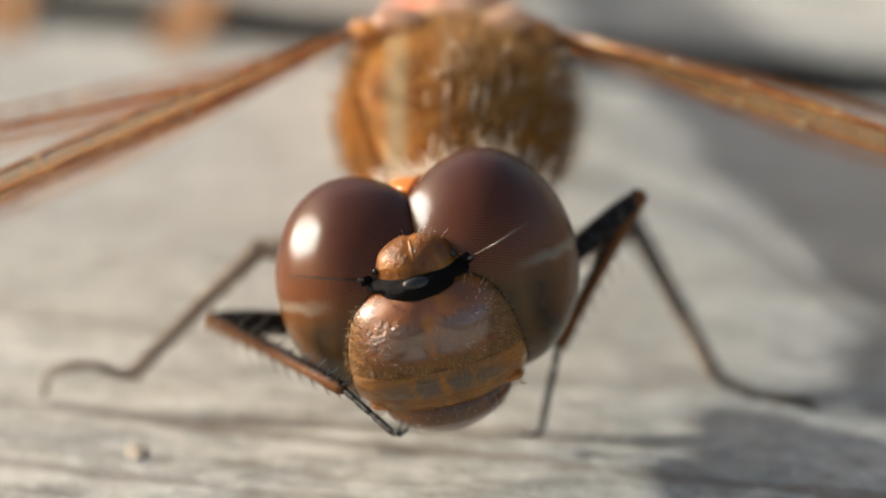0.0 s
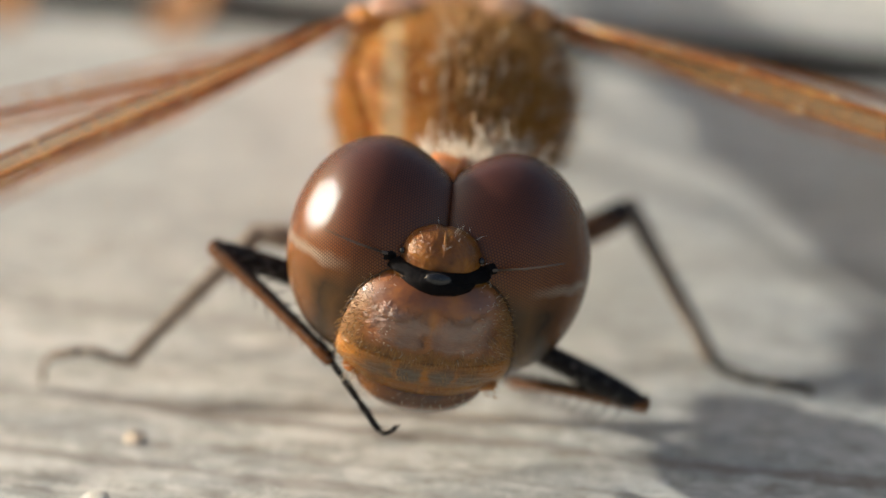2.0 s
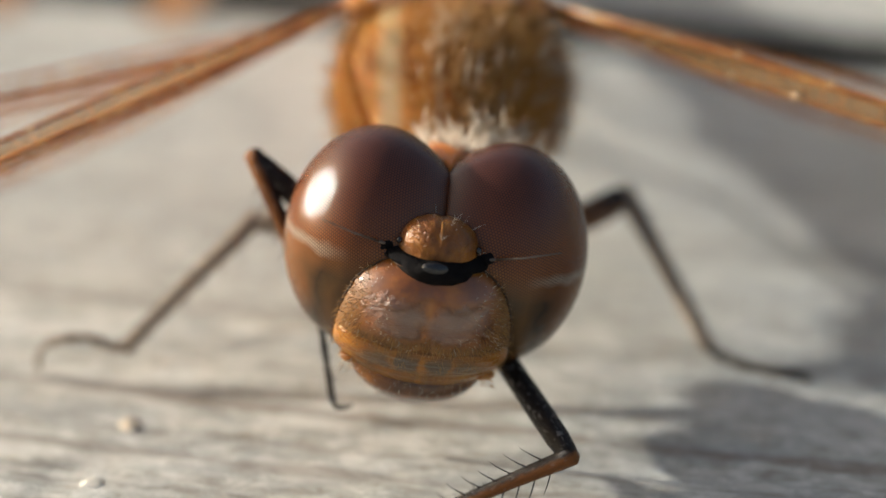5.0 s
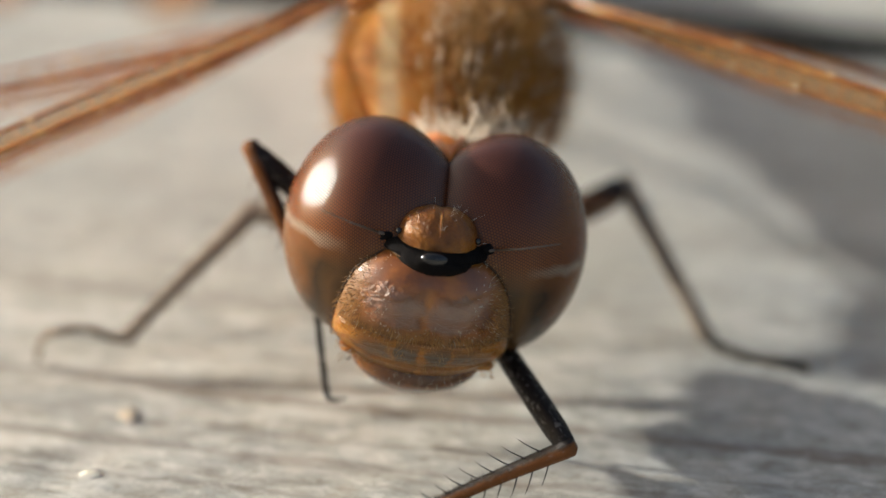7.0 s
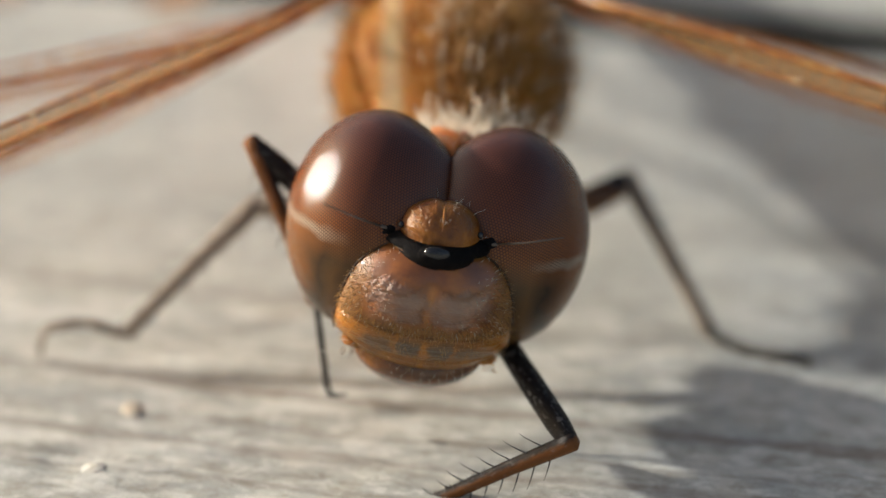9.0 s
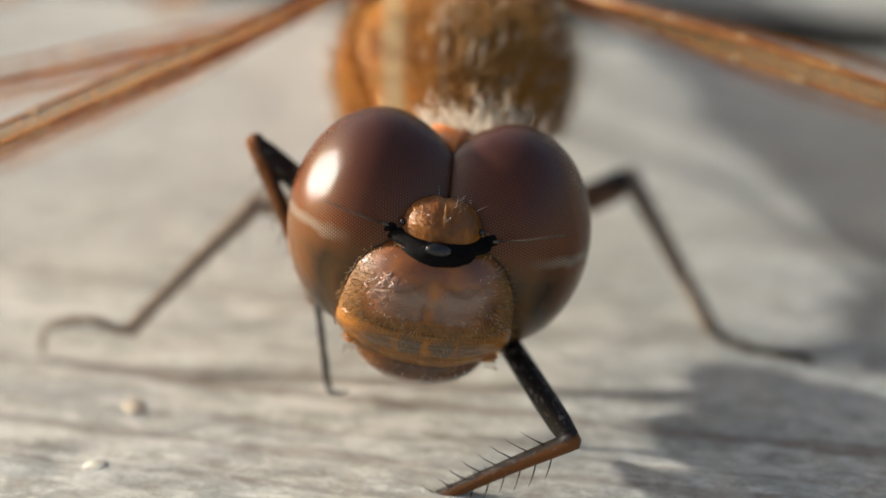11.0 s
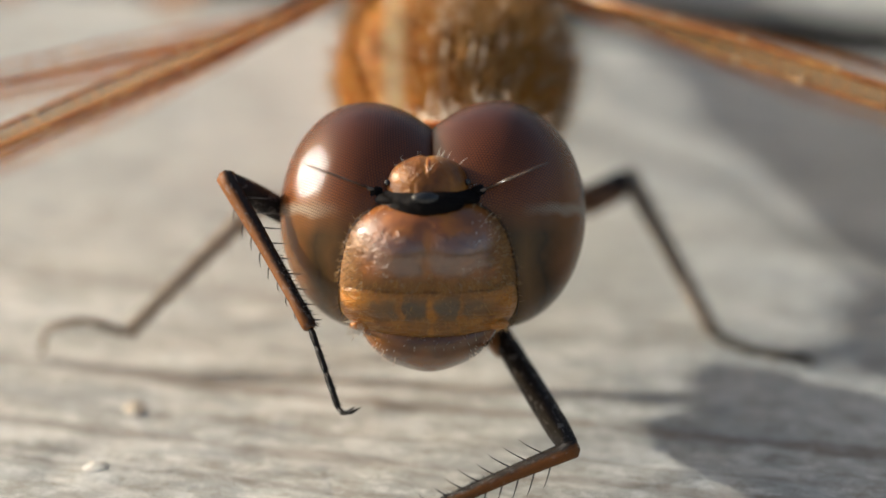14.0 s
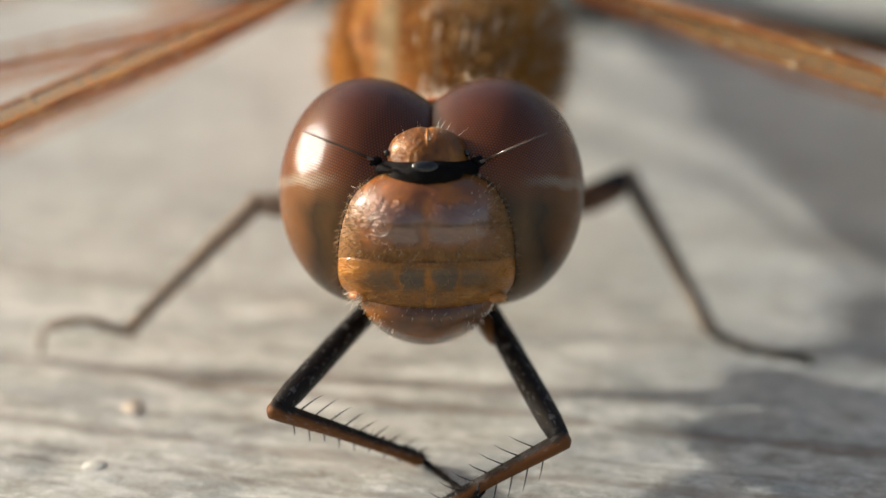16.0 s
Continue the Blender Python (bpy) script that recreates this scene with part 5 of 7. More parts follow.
    walk(fore_legs[0][1], [
        (0.000, bone(-4.400, -0.405, 3.325, -1.768, -2.685, 2.982, -1)),
        (0.025, bone(-4.191, 0.305, 3.727, -1.727, -1.944, 2.669, -1)),
        (0.050, bone(-3.981, 1.015, 4.129, -1.831, -1.082, 2.333, -1)),
        (0.075, bone(-3.772, 1.725, 4.532, -2.052, -0.107, 2.096, -1)),
        (0.100, bone(-3.562, 2.435, 4.934, -2.312, 0.928, 2.033, -1)),
        (0.125, bone(-3.433, 2.497, 5.000, -2.270, 0.977, 2.070, -1)),
        (0.150, bone(-3.304, 2.559, 5.066, -2.228, 1.027, 2.108, -1)),
        (0.175, bone(-3.176, 2.620, 5.132, -2.188, 1.078, 2.149, -1)),
        (0.200, bone(-3.047, 2.682, 5.197, -2.148, 1.131, 2.192, -1)),
        (0.225, bone(-3.032, 2.682, 5.197, -2.150, 1.128, 2.188, -1)),
        (0.250, bone(-3.017, 2.682, 5.197, -2.153, 1.126, 2.184, -1)),
        (0.275, bone(-3.002, 2.682, 5.197, -2.155, 1.124, 2.180, -1)),
        (0.300, bone(-2.987, 2.682, 5.197, -2.158, 1.121, 2.176, -1)),
        (0.325, bone(-3.029, 2.682, 5.197, -2.177, 1.124, 2.182, -1)),
        (0.350, bone(-3.072, 2.682, 5.197, -2.196, 1.126, 2.187, -1)),
        (0.375, bone(-3.114, 2.682, 5.197, -2.216, 1.128, 2.193, -1)),
        (0.400, bone(-3.157, 2.682, 5.197, -2.236, 1.131, 2.198, -1)),
        (0.425, bone(-3.519, 1.951, 4.810, -2.107, 0.182, 2.140, -1)),
        (0.450, bone(-3.880, 1.221, 4.422, -1.994, -0.720, 2.203, -1)),
        (0.475, bone(-4.242, 0.490, 4.034, -1.951, -1.549, 2.348, -1)),
        (0.500, bone(-4.603, -0.241, 3.646, -2.013, -2.303, 2.514, -1)),
        (0.525, bone(-4.301, 0.465, 3.985, -2.053, -1.599, 2.271, -1)),
        (0.550, bone(-3.999, 1.171, 4.324, -2.219, -0.807, 2.050, -1)),
        (0.575, bone(-3.696, 1.876, 4.662, -2.463, 0.071, 1.929, -1)),
        (0.600, bone(-3.394, 2.582, 5.001, -2.711, 1.006, 1.951, -1)),
        (0.625, bone(-3.197, 2.711, 5.088, -2.793, 0.446, 2.451, -1)),
        (0.650, bone(-3.000, 2.839, 5.176, -2.948, -0.055, 3.209, -1)),
        (0.675, bone(-2.803, 2.968, 5.264, -3.107, -0.327, 4.123, -1)),
        (0.700, bone(-2.607, 3.097, 5.351, -3.199, -0.334, 4.998, -1)),
        (0.725, bone(-2.564, 3.089, 5.447, -3.241, -0.042, 4.037, -1)),
        (0.750, bone(-2.522, 3.082, 5.542, -3.203, 0.877, 2.910, -1)),
        (0.775, bone(-2.480, 3.074, 5.637, -3.035, 2.220, 2.289, -1)),
        (0.800, bone(-2.438, 3.067, 5.732, -2.835, 3.296, 2.263, -1)),
        (0.825, bone(-2.557, 3.071, 5.631, -2.921, 2.833, 2.158, -1)),
        (0.850, bone(-2.676, 3.076, 5.530, -2.999, 2.356, 2.120, -1)),
        (0.875, bone(-2.794, 3.080, 5.428, -3.071, 1.894, 2.147, -1)),
        (0.900, bone(-2.913, 3.084, 5.327, -3.139, 1.470, 2.229, -1)),
        (0.925, bone(-3.174, 2.597, 5.196, -2.862, 0.644, 2.309, -1)),
        (0.950, bone(-3.434, 2.110, 5.066, -2.551, -0.130, 2.526, -1)),
        (0.975, bone(-3.695, 1.623, 4.936, -2.279, -0.807, 2.852, -1)),
        (1.000, bone(-3.956, 1.135, 4.805, -2.103, -1.377, 3.222, -1)),
        (1.025, bone(-3.680, 1.569, 4.940, -2.133, -0.814, 2.896, -1)),
        (1.050, bone(-3.404, 2.002, 5.075, -2.225, -0.176, 2.601, -1)),
        (1.075, bone(-3.128, 2.435, 5.209, -2.353, 0.527, 2.379, -1)),
        (1.100, bone(-2.852, 2.869, 5.344, -2.479, 1.267, 2.254, -1)),
        (1.125, bone(-2.850, 2.880, 5.366, -2.487, 1.279, 2.274, -1)),
        (1.150, bone(-2.848, 2.891, 5.387, -2.495, 1.292, 2.294, -1)),
        (1.175, bone(-2.847, 2.902, 5.409, -2.503, 1.304, 2.314, -1)),
        (1.200, bone(-2.845, 2.913, 5.431, -2.511, 1.317, 2.334, -1)),
        (1.225, bone(-2.625, 2.881, 5.588, -2.419, 0.559, 2.977, -1)),
        (1.250, bone(-2.406, 2.848, 5.744, -2.366, -0.136, 3.916, -1)),
        (1.275, bone(-2.186, 2.816, 5.901, -2.317, -0.568, 5.016, -1)),
        (1.300, bone(-1.967, 2.783, 6.057, -2.233, -0.706, 6.038, -1)),
        (1.325, bone(-1.993, 2.748, 6.097, -2.397, -0.728, 6.189, -1)),
        (1.350, bone(-2.018, 2.712, 6.138, -2.561, -0.740, 6.339, -1)),
        (1.375, bone(-2.044, 2.677, 6.178, -2.724, -0.743, 6.490, -1)),
        (1.400, bone(-2.070, 2.641, 6.219, -2.884, -0.737, 6.639, -1)),
        (1.425, bone(-2.395, 2.697, 5.889, -2.910, -0.711, 5.279, -1)),
        (1.450, bone(-2.721, 2.754, 5.558, -2.759, -0.190, 3.665, -1)),
        (1.475, bone(-3.046, 2.810, 5.228, -2.602, 0.834, 2.374, -1)),
        (1.500, bone(-3.372, 2.866, 4.898, -2.615, 1.834, 1.641, -1)),
        (1.525, bone(-3.290, 2.851, 4.978, -2.549, 1.680, 1.764, -1)),
        (1.550, bone(-3.207, 2.835, 5.058, -2.484, 1.528, 1.893, -1)),
        (1.575, bone(-3.125, 2.820, 5.138, -2.421, 1.378, 2.028, -1)),
        (1.600, bone(-3.043, 2.805, 5.218, -2.358, 1.231, 2.167, -1)),
        (1.625, bone(-3.028, 2.489, 5.424, -2.632, 0.231, 2.780, -1)),
        (1.650, bone(-3.013, 2.173, 5.631, -2.979, -0.711, 3.648, -1)),
        (1.675, bone(-2.998, 1.858, 5.837, -3.328, -1.426, 4.672, -1)),
        (1.700, bone(-2.984, 1.542, 6.044, -3.608, -1.880, 5.660, -1)),
        (1.725, bone(-2.828, 1.689, 6.112, -3.363, -1.738, 5.643, -1)),
        (1.750, bone(-2.671, 1.836, 6.179, -3.116, -1.592, 5.626, -1)),
        (1.775, bone(-2.515, 1.982, 6.247, -2.869, -1.441, 5.610, -1)),
        (1.800, bone(-2.359, 2.129, 6.315, -2.622, -1.286, 5.595, -1)),
        (1.825, bone(-2.697, 2.274, 5.829, -2.640, -0.841, 4.233, -1)),
        (1.850, bone(-3.035, 2.419, 5.342, -2.588, 0.016, 2.837, -1)),
        (1.875, bone(-3.372, 2.564, 4.856, -2.590, 1.164, 1.745, -1)),
        (1.900, bone(-3.710, 2.709, 4.370, -2.726, 2.242, 1.044, -1)),
        (1.925, bone(-3.871, 2.282, 4.248, -2.447, 1.317, 1.200, -1)),
        (1.950, bone(-4.033, 1.855, 4.125, -2.193, 0.389, 1.534, -1)),
        (1.975, bone(-4.194, 1.428, 4.003, -2.034, -0.464, 2.002, -1)),
        (2.000, bone(-4.355, 1.001, 3.881, -2.002, -1.193, 2.505, -1)),
        (2.025, bone(-4.090, 1.123, 4.286, -1.959, -0.969, 2.460, -1)),
        (2.050, bone(-3.825, 1.246, 4.691, -1.977, -0.692, 2.437, -1)),
        (2.075, bone(-3.560, 1.368, 5.096, -2.037, -0.369, 2.467, -1)),
        (2.100, bone(-3.294, 1.490, 5.501, -2.116, -0.017, 2.571, -1)),
        (2.125, bone(-3.295, 1.520, 5.505, -2.129, 0.011, 2.570, -1)),
        (2.150, bone(-3.295, 1.550, 5.509, -2.141, 0.040, 2.570, -1)),
        (2.175, bone(-3.295, 1.580, 5.513, -2.153, 0.069, 2.570, -1)),
        (2.200, bone(-3.296, 1.610, 5.517, -2.166, 0.098, 2.570, -1)),
        (2.275, bone(-3.320, 1.632, 5.504, -2.177, 0.122, 2.561, -1)),
        (2.350, bone(-3.345, 1.654, 5.492, -2.188, 0.146, 2.553, -1)),
        (2.425, bone(-3.370, 1.675, 5.480, -2.199, 0.170, 2.545, -1)),
        (2.500, bone(-3.395, 1.697, 5.467, -2.210, 0.194, 2.537, -1)),
        (2.625, bone(-3.409, 1.686, 5.445, -2.202, 0.187, 2.521, -1)),
        (2.750, bone(-3.423, 1.674, 5.422, -2.195, 0.180, 2.504, -1)),
        (2.875, bone(-3.437, 1.662, 5.399, -2.188, 0.173, 2.488, -1)),
        (3.000, bone(-3.452, 1.651, 5.376, -2.181, 0.166, 2.472, -1)),
        (3.125, bone(-3.454, 1.651, 5.376, -2.179, 0.167, 2.474, -1)),
        (3.250, bone(-3.457, 1.651, 5.376, -2.178, 0.168, 2.475, -1)),
        (3.375, bone(-3.460, 1.651, 5.376, -2.176, 0.169, 2.477, -1)),
        (3.500, bone(-3.463, 1.651, 5.376, -2.175, 0.170, 2.478, -1)),
        (3.625, bone(-3.466, 1.649, 5.374, -2.174, 0.170, 2.477, -1)),
        (3.750, bone(-3.469, 1.648, 5.371, -2.174, 0.169, 2.475, -1)),
        (3.875, bone(-3.472, 1.647, 5.368, -2.173, 0.169, 2.474, -1)),
        (4.000, bone(-3.474, 1.645, 5.366, -2.173, 0.168, 2.473, -1)),
        (6.500, bone(-3.531, 1.640, 5.356, -2.226, 0.279, 2.408, -1)),
        (9.000, bone(-3.565, 1.625, 5.325, -2.299, 0.436, 2.287, -1)),
        (11.500, bone(-3.554, 1.614, 5.305, -2.314, 0.574, 2.202, -1)),
        (12.400, bone(-3.563, 1.614, 5.305, -2.323, 0.574, 2.202, -1)),
        (12.450, bone(-3.593, 1.510, 5.320, -2.327, 0.478, 2.225, -1)),
        (12.500, bone(-3.624, 1.405, 5.335, -2.330, 0.383, 2.247, -1)),
        (12.550, bone(-3.654, 1.300, 5.349, -2.333, 0.287, 2.271, -1)),
        (12.600, bone(-3.684, 1.196, 5.364, -2.337, 0.191, 2.294, -1)),
        (12.650, bone(-3.725, 0.968, 5.413, -2.318, -0.296, 2.467, -1)),
        (12.700, bone(-3.766, 0.740, 5.461, -2.310, -0.778, 2.664, -1)),
        (12.750, bone(-3.806, 0.512, 5.510, -2.312, -1.249, 2.881, -1)),
        (12.800, bone(-3.847, 0.285, 5.559, -2.325, -1.704, 3.114, -1)),
        (12.850, bone(-3.877, 0.075, 5.587, -2.330, -1.953, 3.191, -1)),
        (12.900, bone(-3.907, -0.135, 5.616, -2.336, -2.202, 3.269, -1)),
        (12.950, bone(-3.936, -0.345, 5.644, -2.342, -2.450, 3.347, -1)),
        (13.000, bone(-3.966, -0.555, 5.673, -2.349, -2.697, 3.427, -1)),
        (13.500, bone(-4.040, -0.675, 5.658, -2.367, -2.845, 3.480, -1)),
        (14.820, bone(-4.047, -0.686, 5.636, -2.372, -2.905, 3.509, -1)),
        (14.842, bone(-3.965, -0.919, 5.344, -2.257, -3.015, 3.121, -1)),
        (14.865, bone(-3.883, -1.152, 5.052, -2.146, -3.120, 2.737, -1)),
        (14.887, bone(-3.801, -1.385, 4.760, -2.038, -3.221, 2.358, -1)),
        (14.910, bone(-3.720, -1.618, 4.468, -1.935, -3.319, 1.984, -1)),
        (14.932, bone(-3.616, -1.966, 3.949, -1.568, -3.926, 1.897, -1)),
        (14.955, bone(-3.513, -2.315, 3.430, -1.244, -4.493, 1.893, -1)),
        (14.978, bone(-3.409, -2.664, 2.911, -0.988, -4.995, 1.936, -1)),
        (15.000, bone(-3.306, -3.012, 2.392, -0.805, -5.425, 1.973, -1)),
        (15.025, bone(-3.243, -3.072, 2.275, -0.351, -4.834, 1.392, -1)),
        (15.050, bone(-3.181, -3.132, 2.158, -0.068, -3.981, 0.801, -1)),
        (15.075, bone(-3.118, -3.191, 2.041, -0.066, -3.050, 0.333, -1)),
        (15.100, bone(-3.056, -3.251, 1.924, -0.271, -2.279, 0.039, -1)),
        (15.200, bone(-3.046, -3.259, 1.908, -0.242, -2.264, 0.065, -1)),
        (15.300, bone(-3.037, -3.267, 1.892, -0.213, -2.250, 0.091, -1)),
        (15.400, bone(-3.027, -3.276, 1.875, -0.186, -2.235, 0.117, -1)),
        (15.500, bone(-3.018, -3.284, 1.859, -0.158, -2.221, 0.144, -1)),
        (16.000, bone(-3.018, -3.289, 1.849, -0.158, -2.226, 0.134, -1)),
    ])
    walk(fore_legs[0][2], [
        (0.000, bone(-1.768, -2.685, 2.982, -0.760, -4.096, 2.743, -1)),
        (0.025, bone(-1.727, -1.944, 2.669, -0.688, -3.246, 2.132, -1)),
        (0.050, bone(-1.831, -1.082, 2.333, -0.797, -2.220, 1.497, -1)),
        (0.075, bone(-2.052, -0.107, 2.096, -1.063, -1.037, 0.991, -1)),
        (0.100, bone(-2.312, 0.928, 2.033, -1.398, 0.223, 0.718, -1)),
        (0.125, bone(-2.270, 0.977, 2.070, -1.455, 0.459, 0.610, -1)),
        (0.150, bone(-2.228, 1.027, 2.108, -1.537, 0.716, 0.531, -1)),
        (0.175, bone(-2.188, 1.078, 2.149, -1.636, 0.982, 0.491, -1)),
        (0.200, bone(-2.148, 1.131, 2.192, -1.741, 1.241, 0.493, -1)),
        (0.225, bone(-2.150, 1.128, 2.188, -1.749, 1.215, 0.487, -1)),
        (0.250, bone(-2.153, 1.126, 2.184, -1.756, 1.189, 0.480, -1)),
        (0.275, bone(-2.155, 1.124, 2.180, -1.764, 1.164, 0.475, -1)),
        (0.300, bone(-2.158, 1.121, 2.176, -1.772, 1.138, 0.470, -1)),
        (0.325, bone(-2.177, 1.124, 2.182, -1.770, 0.932, 0.491, -1)),
        (0.350, bone(-2.196, 1.126, 2.187, -1.773, 0.722, 0.538, -1)),
        (0.375, bone(-2.216, 1.128, 2.193, -1.783, 0.519, 0.610, -1)),
        (0.400, bone(-2.236, 1.131, 2.198, -1.799, 0.331, 0.704, -1)),
        (0.425, bone(-2.107, 0.182, 2.140, -1.477, -0.814, 0.846, -1)),
        (0.450, bone(-1.994, -0.720, 2.203, -1.180, -1.885, 1.182, -1)),
        (0.475, bone(-1.951, -1.549, 2.348, -0.989, -2.832, 1.646, -1)),
        (0.500, bone(-2.013, -2.303, 2.514, -0.954, -3.644, 2.133, -1)),
        (0.525, bone(-2.053, -1.599, 2.271, -1.138, -2.861, 1.476, -1)),
        (0.550, bone(-2.219, -0.807, 2.050, -1.549, -1.873, 0.833, -1)),
        (0.575, bone(-2.463, 0.071, 1.929, -2.099, -0.701, 0.401, -1)),
        (0.600, bone(-2.711, 1.006, 1.951, -2.633, 0.538, 0.267, -1)),
        (0.625, bone(-2.793, 0.446, 2.451, -2.736, -0.333, 0.885, -1)),
        (0.650, bone(-2.948, -0.055, 3.209, -2.917, -1.138, 1.835, -1)),
        (0.675, bone(-3.107, -0.327, 4.123, -3.104, -1.669, 3.000, -1)),
        (0.700, bone(-3.199, -0.334, 4.998, -3.221, -1.864, 4.148, -1)),
        (0.725, bone(-3.241, -0.042, 4.037, -3.231, -1.350, 2.874, -1)),
        (0.750, bone(-3.203, 0.877, 2.910, -3.159, -0.106, 1.464, -1)),
        (0.775, bone(-3.035, 2.220, 2.289, -2.959, 1.620, 0.646, -1)),
        (0.800, bone(-2.835, 3.296, 2.263, -2.735, 3.069, 0.530, -1)),
        (0.825, bone(-2.921, 2.833, 2.158, -2.759, 2.645, 0.426, -1)),
        (0.850, bone(-2.999, 2.356, 2.120, -2.776, 2.208, 0.390, -1)),
        (0.875, bone(-3.071, 1.894, 2.147, -2.787, 1.785, 0.423, -1)),
        (0.900, bone(-3.139, 1.470, 2.229, -2.795, 1.401, 0.515, -1)),
        (0.925, bone(-2.862, 0.644, 2.309, -2.584, 0.377, 0.602, -1)),
        (0.950, bone(-2.551, -0.130, 2.526, -2.345, -0.597, 0.852, -1)),
        (0.975, bone(-2.279, -0.807, 2.852, -2.148, -1.467, 1.237, -1)),
        (1.000, bone(-2.103, -1.377, 3.222, -2.047, -2.214, 1.687, -1)),
        (1.025, bone(-2.133, -0.814, 2.896, -1.954, -1.567, 1.326, -1)),
        (1.050, bone(-2.225, -0.176, 2.601, -1.922, -0.836, 1.009, -1)),
        (1.075, bone(-2.353, 0.527, 2.379, -1.928, -0.035, 0.778, -1)),
        (1.100, bone(-2.479, 1.267, 2.254, -1.938, 0.805, 0.656, -1)),
        (1.125, bone(-2.487, 1.279, 2.274, -2.007, 0.931, 0.628, -1)),
        (1.150, bone(-2.495, 1.292, 2.294, -2.079, 1.061, 0.610, -1)),
        (1.175, bone(-2.503, 1.304, 2.314, -2.154, 1.192, 0.603, -1)),
        (1.200, bone(-2.511, 1.317, 2.334, -2.231, 1.323, 0.607, -1)),
        (1.225, bone(-2.419, 0.559, 2.977, -2.050, 0.042, 1.346, -1)),
        (1.250, bone(-2.366, -0.136, 3.916, -1.933, -1.277, 2.661, -1)),
        (1.275, bone(-2.317, -0.568, 5.016, -1.896, -2.133, 4.356, -1)),
        (1.300, bone(-2.233, -0.706, 6.038, -1.868, -2.412, 5.896, -1)),
        (1.325, bone(-2.397, -0.728, 6.189, -2.219, -2.462, 6.041, -1)),
        (1.350, bone(-2.561, -0.740, 6.339, -2.575, -2.483, 6.189, -1)),
        (1.375, bone(-2.724, -0.743, 6.490, -2.930, -2.474, 6.338, -1)),
        (1.400, bone(-2.884, -0.737, 6.639, -3.275, -2.436, 6.487, -1)),
        (1.425, bone(-2.910, -0.711, 5.279, -3.066, -2.369, 4.742, -1)),
        (1.450, bone(-2.759, -0.190, 3.665, -2.622, -1.655, 2.717, -1)),
        (1.475, bone(-2.602, 0.834, 2.374, -2.186, -0.298, 1.106, -1)),
        (1.500, bone(-2.615, 1.834, 1.641, -1.994, 1.065, 0.197, -1)),
        (1.525, bone(-2.549, 1.680, 1.764, -2.017, 1.060, 0.216, -1)),
        (1.550, bone(-2.484, 1.528, 1.893, -2.051, 1.070, 0.261, -1)),
        (1.575, bone(-2.421, 1.378, 2.028, -2.093, 1.088, 0.333, -1)),
        (1.600, bone(-2.358, 1.231, 2.167, -2.138, 1.108, 0.436, -1)),
        (1.625, bone(-2.632, 0.231, 2.780, -2.391, -0.375, 1.156, -1)),
        (1.650, bone(-2.979, -0.711, 3.648, -2.740, -1.850, 2.341, -1)),
        (1.675, bone(-3.328, -1.426, 4.672, -3.122, -2.955, 3.847, -1)),
        (1.700, bone(-3.608, -1.880, 5.660, -3.447, -3.584, 5.295, -1)),
        (1.725, bone(-3.363, -1.738, 5.643, -3.203, -3.329, 4.931, -1)),
        (1.750, bone(-3.116, -1.592, 5.626, -2.966, -2.976, 4.567, -1)),
        (1.775, bone(-2.869, -1.441, 5.610, -2.737, -2.546, 4.259, -1)),
        (1.800, bone(-2.622, -1.286, 5.595, -2.513, -2.087, 4.043, -1)),
        (1.825, bone(-2.640, -0.841, 4.233, -2.378, -1.714, 2.740, -1)),
        (1.850, bone(-2.588, 0.016, 2.837, -2.172, -0.922, 1.420, -1)),
        (1.875, bone(-2.590, 1.164, 1.745, -2.026, 0.172, 0.419, -1)),
        (1.900, bone(-2.726, 2.242, 1.044, -2.022, 1.208, -0.180, -1)),
        (1.925, bone(-2.447, 1.317, 1.200, -1.671, 0.292, 0.012, -1)),
        (1.950, bone(-2.193, 0.389, 1.534, -1.346, -0.624, 0.385, -1)),
        (1.975, bone(-2.034, -0.464, 2.002, -1.118, -1.463, 0.895, -1)),
        (2.000, bone(-2.002, -1.193, 2.505, -1.018, -2.175, 1.441, -1)),
        (2.025, bone(-1.959, -0.969, 2.460, -1.135, -1.791, 1.154, -1)),
        (2.050, bone(-1.977, -0.692, 2.437, -1.357, -1.307, 0.920, -1)),
        (2.075, bone(-2.037, -0.369, 2.467, -1.649, -0.751, 0.804, -1)),
        (2.100, bone(-2.116, -0.017, 2.571, -1.957, -0.171, 0.835, -1)),
        (2.125, bone(-2.129, 0.011, 2.570, -1.937, -0.228, 0.847, -1)),
        (2.150, bone(-2.141, 0.040, 2.570, -1.917, -0.285, 0.865, -1)),
        (2.175, bone(-2.153, 0.069, 2.570, -1.899, -0.341, 0.888, -1)),
        (2.200, bone(-2.166, 0.098, 2.570, -1.881, -0.395, 0.915, -1)),
        (2.275, bone(-2.177, 0.122, 2.561, -1.878, -0.453, 0.936, -1)),
        (2.350, bone(-2.188, 0.146, 2.553, -1.876, -0.511, 0.961, -1)),
        (2.425, bone(-2.199, 0.170, 2.545, -1.875, -0.566, 0.991, -1)),
        (2.500, bone(-2.210, 0.194, 2.537, -1.875, -0.620, 1.024, -1)),
        (2.625, bone(-2.202, 0.187, 2.521, -1.868, -0.573, 0.980, -1)),
        (2.750, bone(-2.195, 0.180, 2.504, -1.862, -0.525, 0.938, -1)),
        (2.875, bone(-2.188, 0.173, 2.488, -1.856, -0.476, 0.897, -1)),
        (3.000, bone(-2.181, 0.166, 2.472, -1.851, -0.426, 0.859, -1)),
        (3.125, bone(-2.179, 0.167, 2.474, -1.850, -0.482, 0.882, -1)),
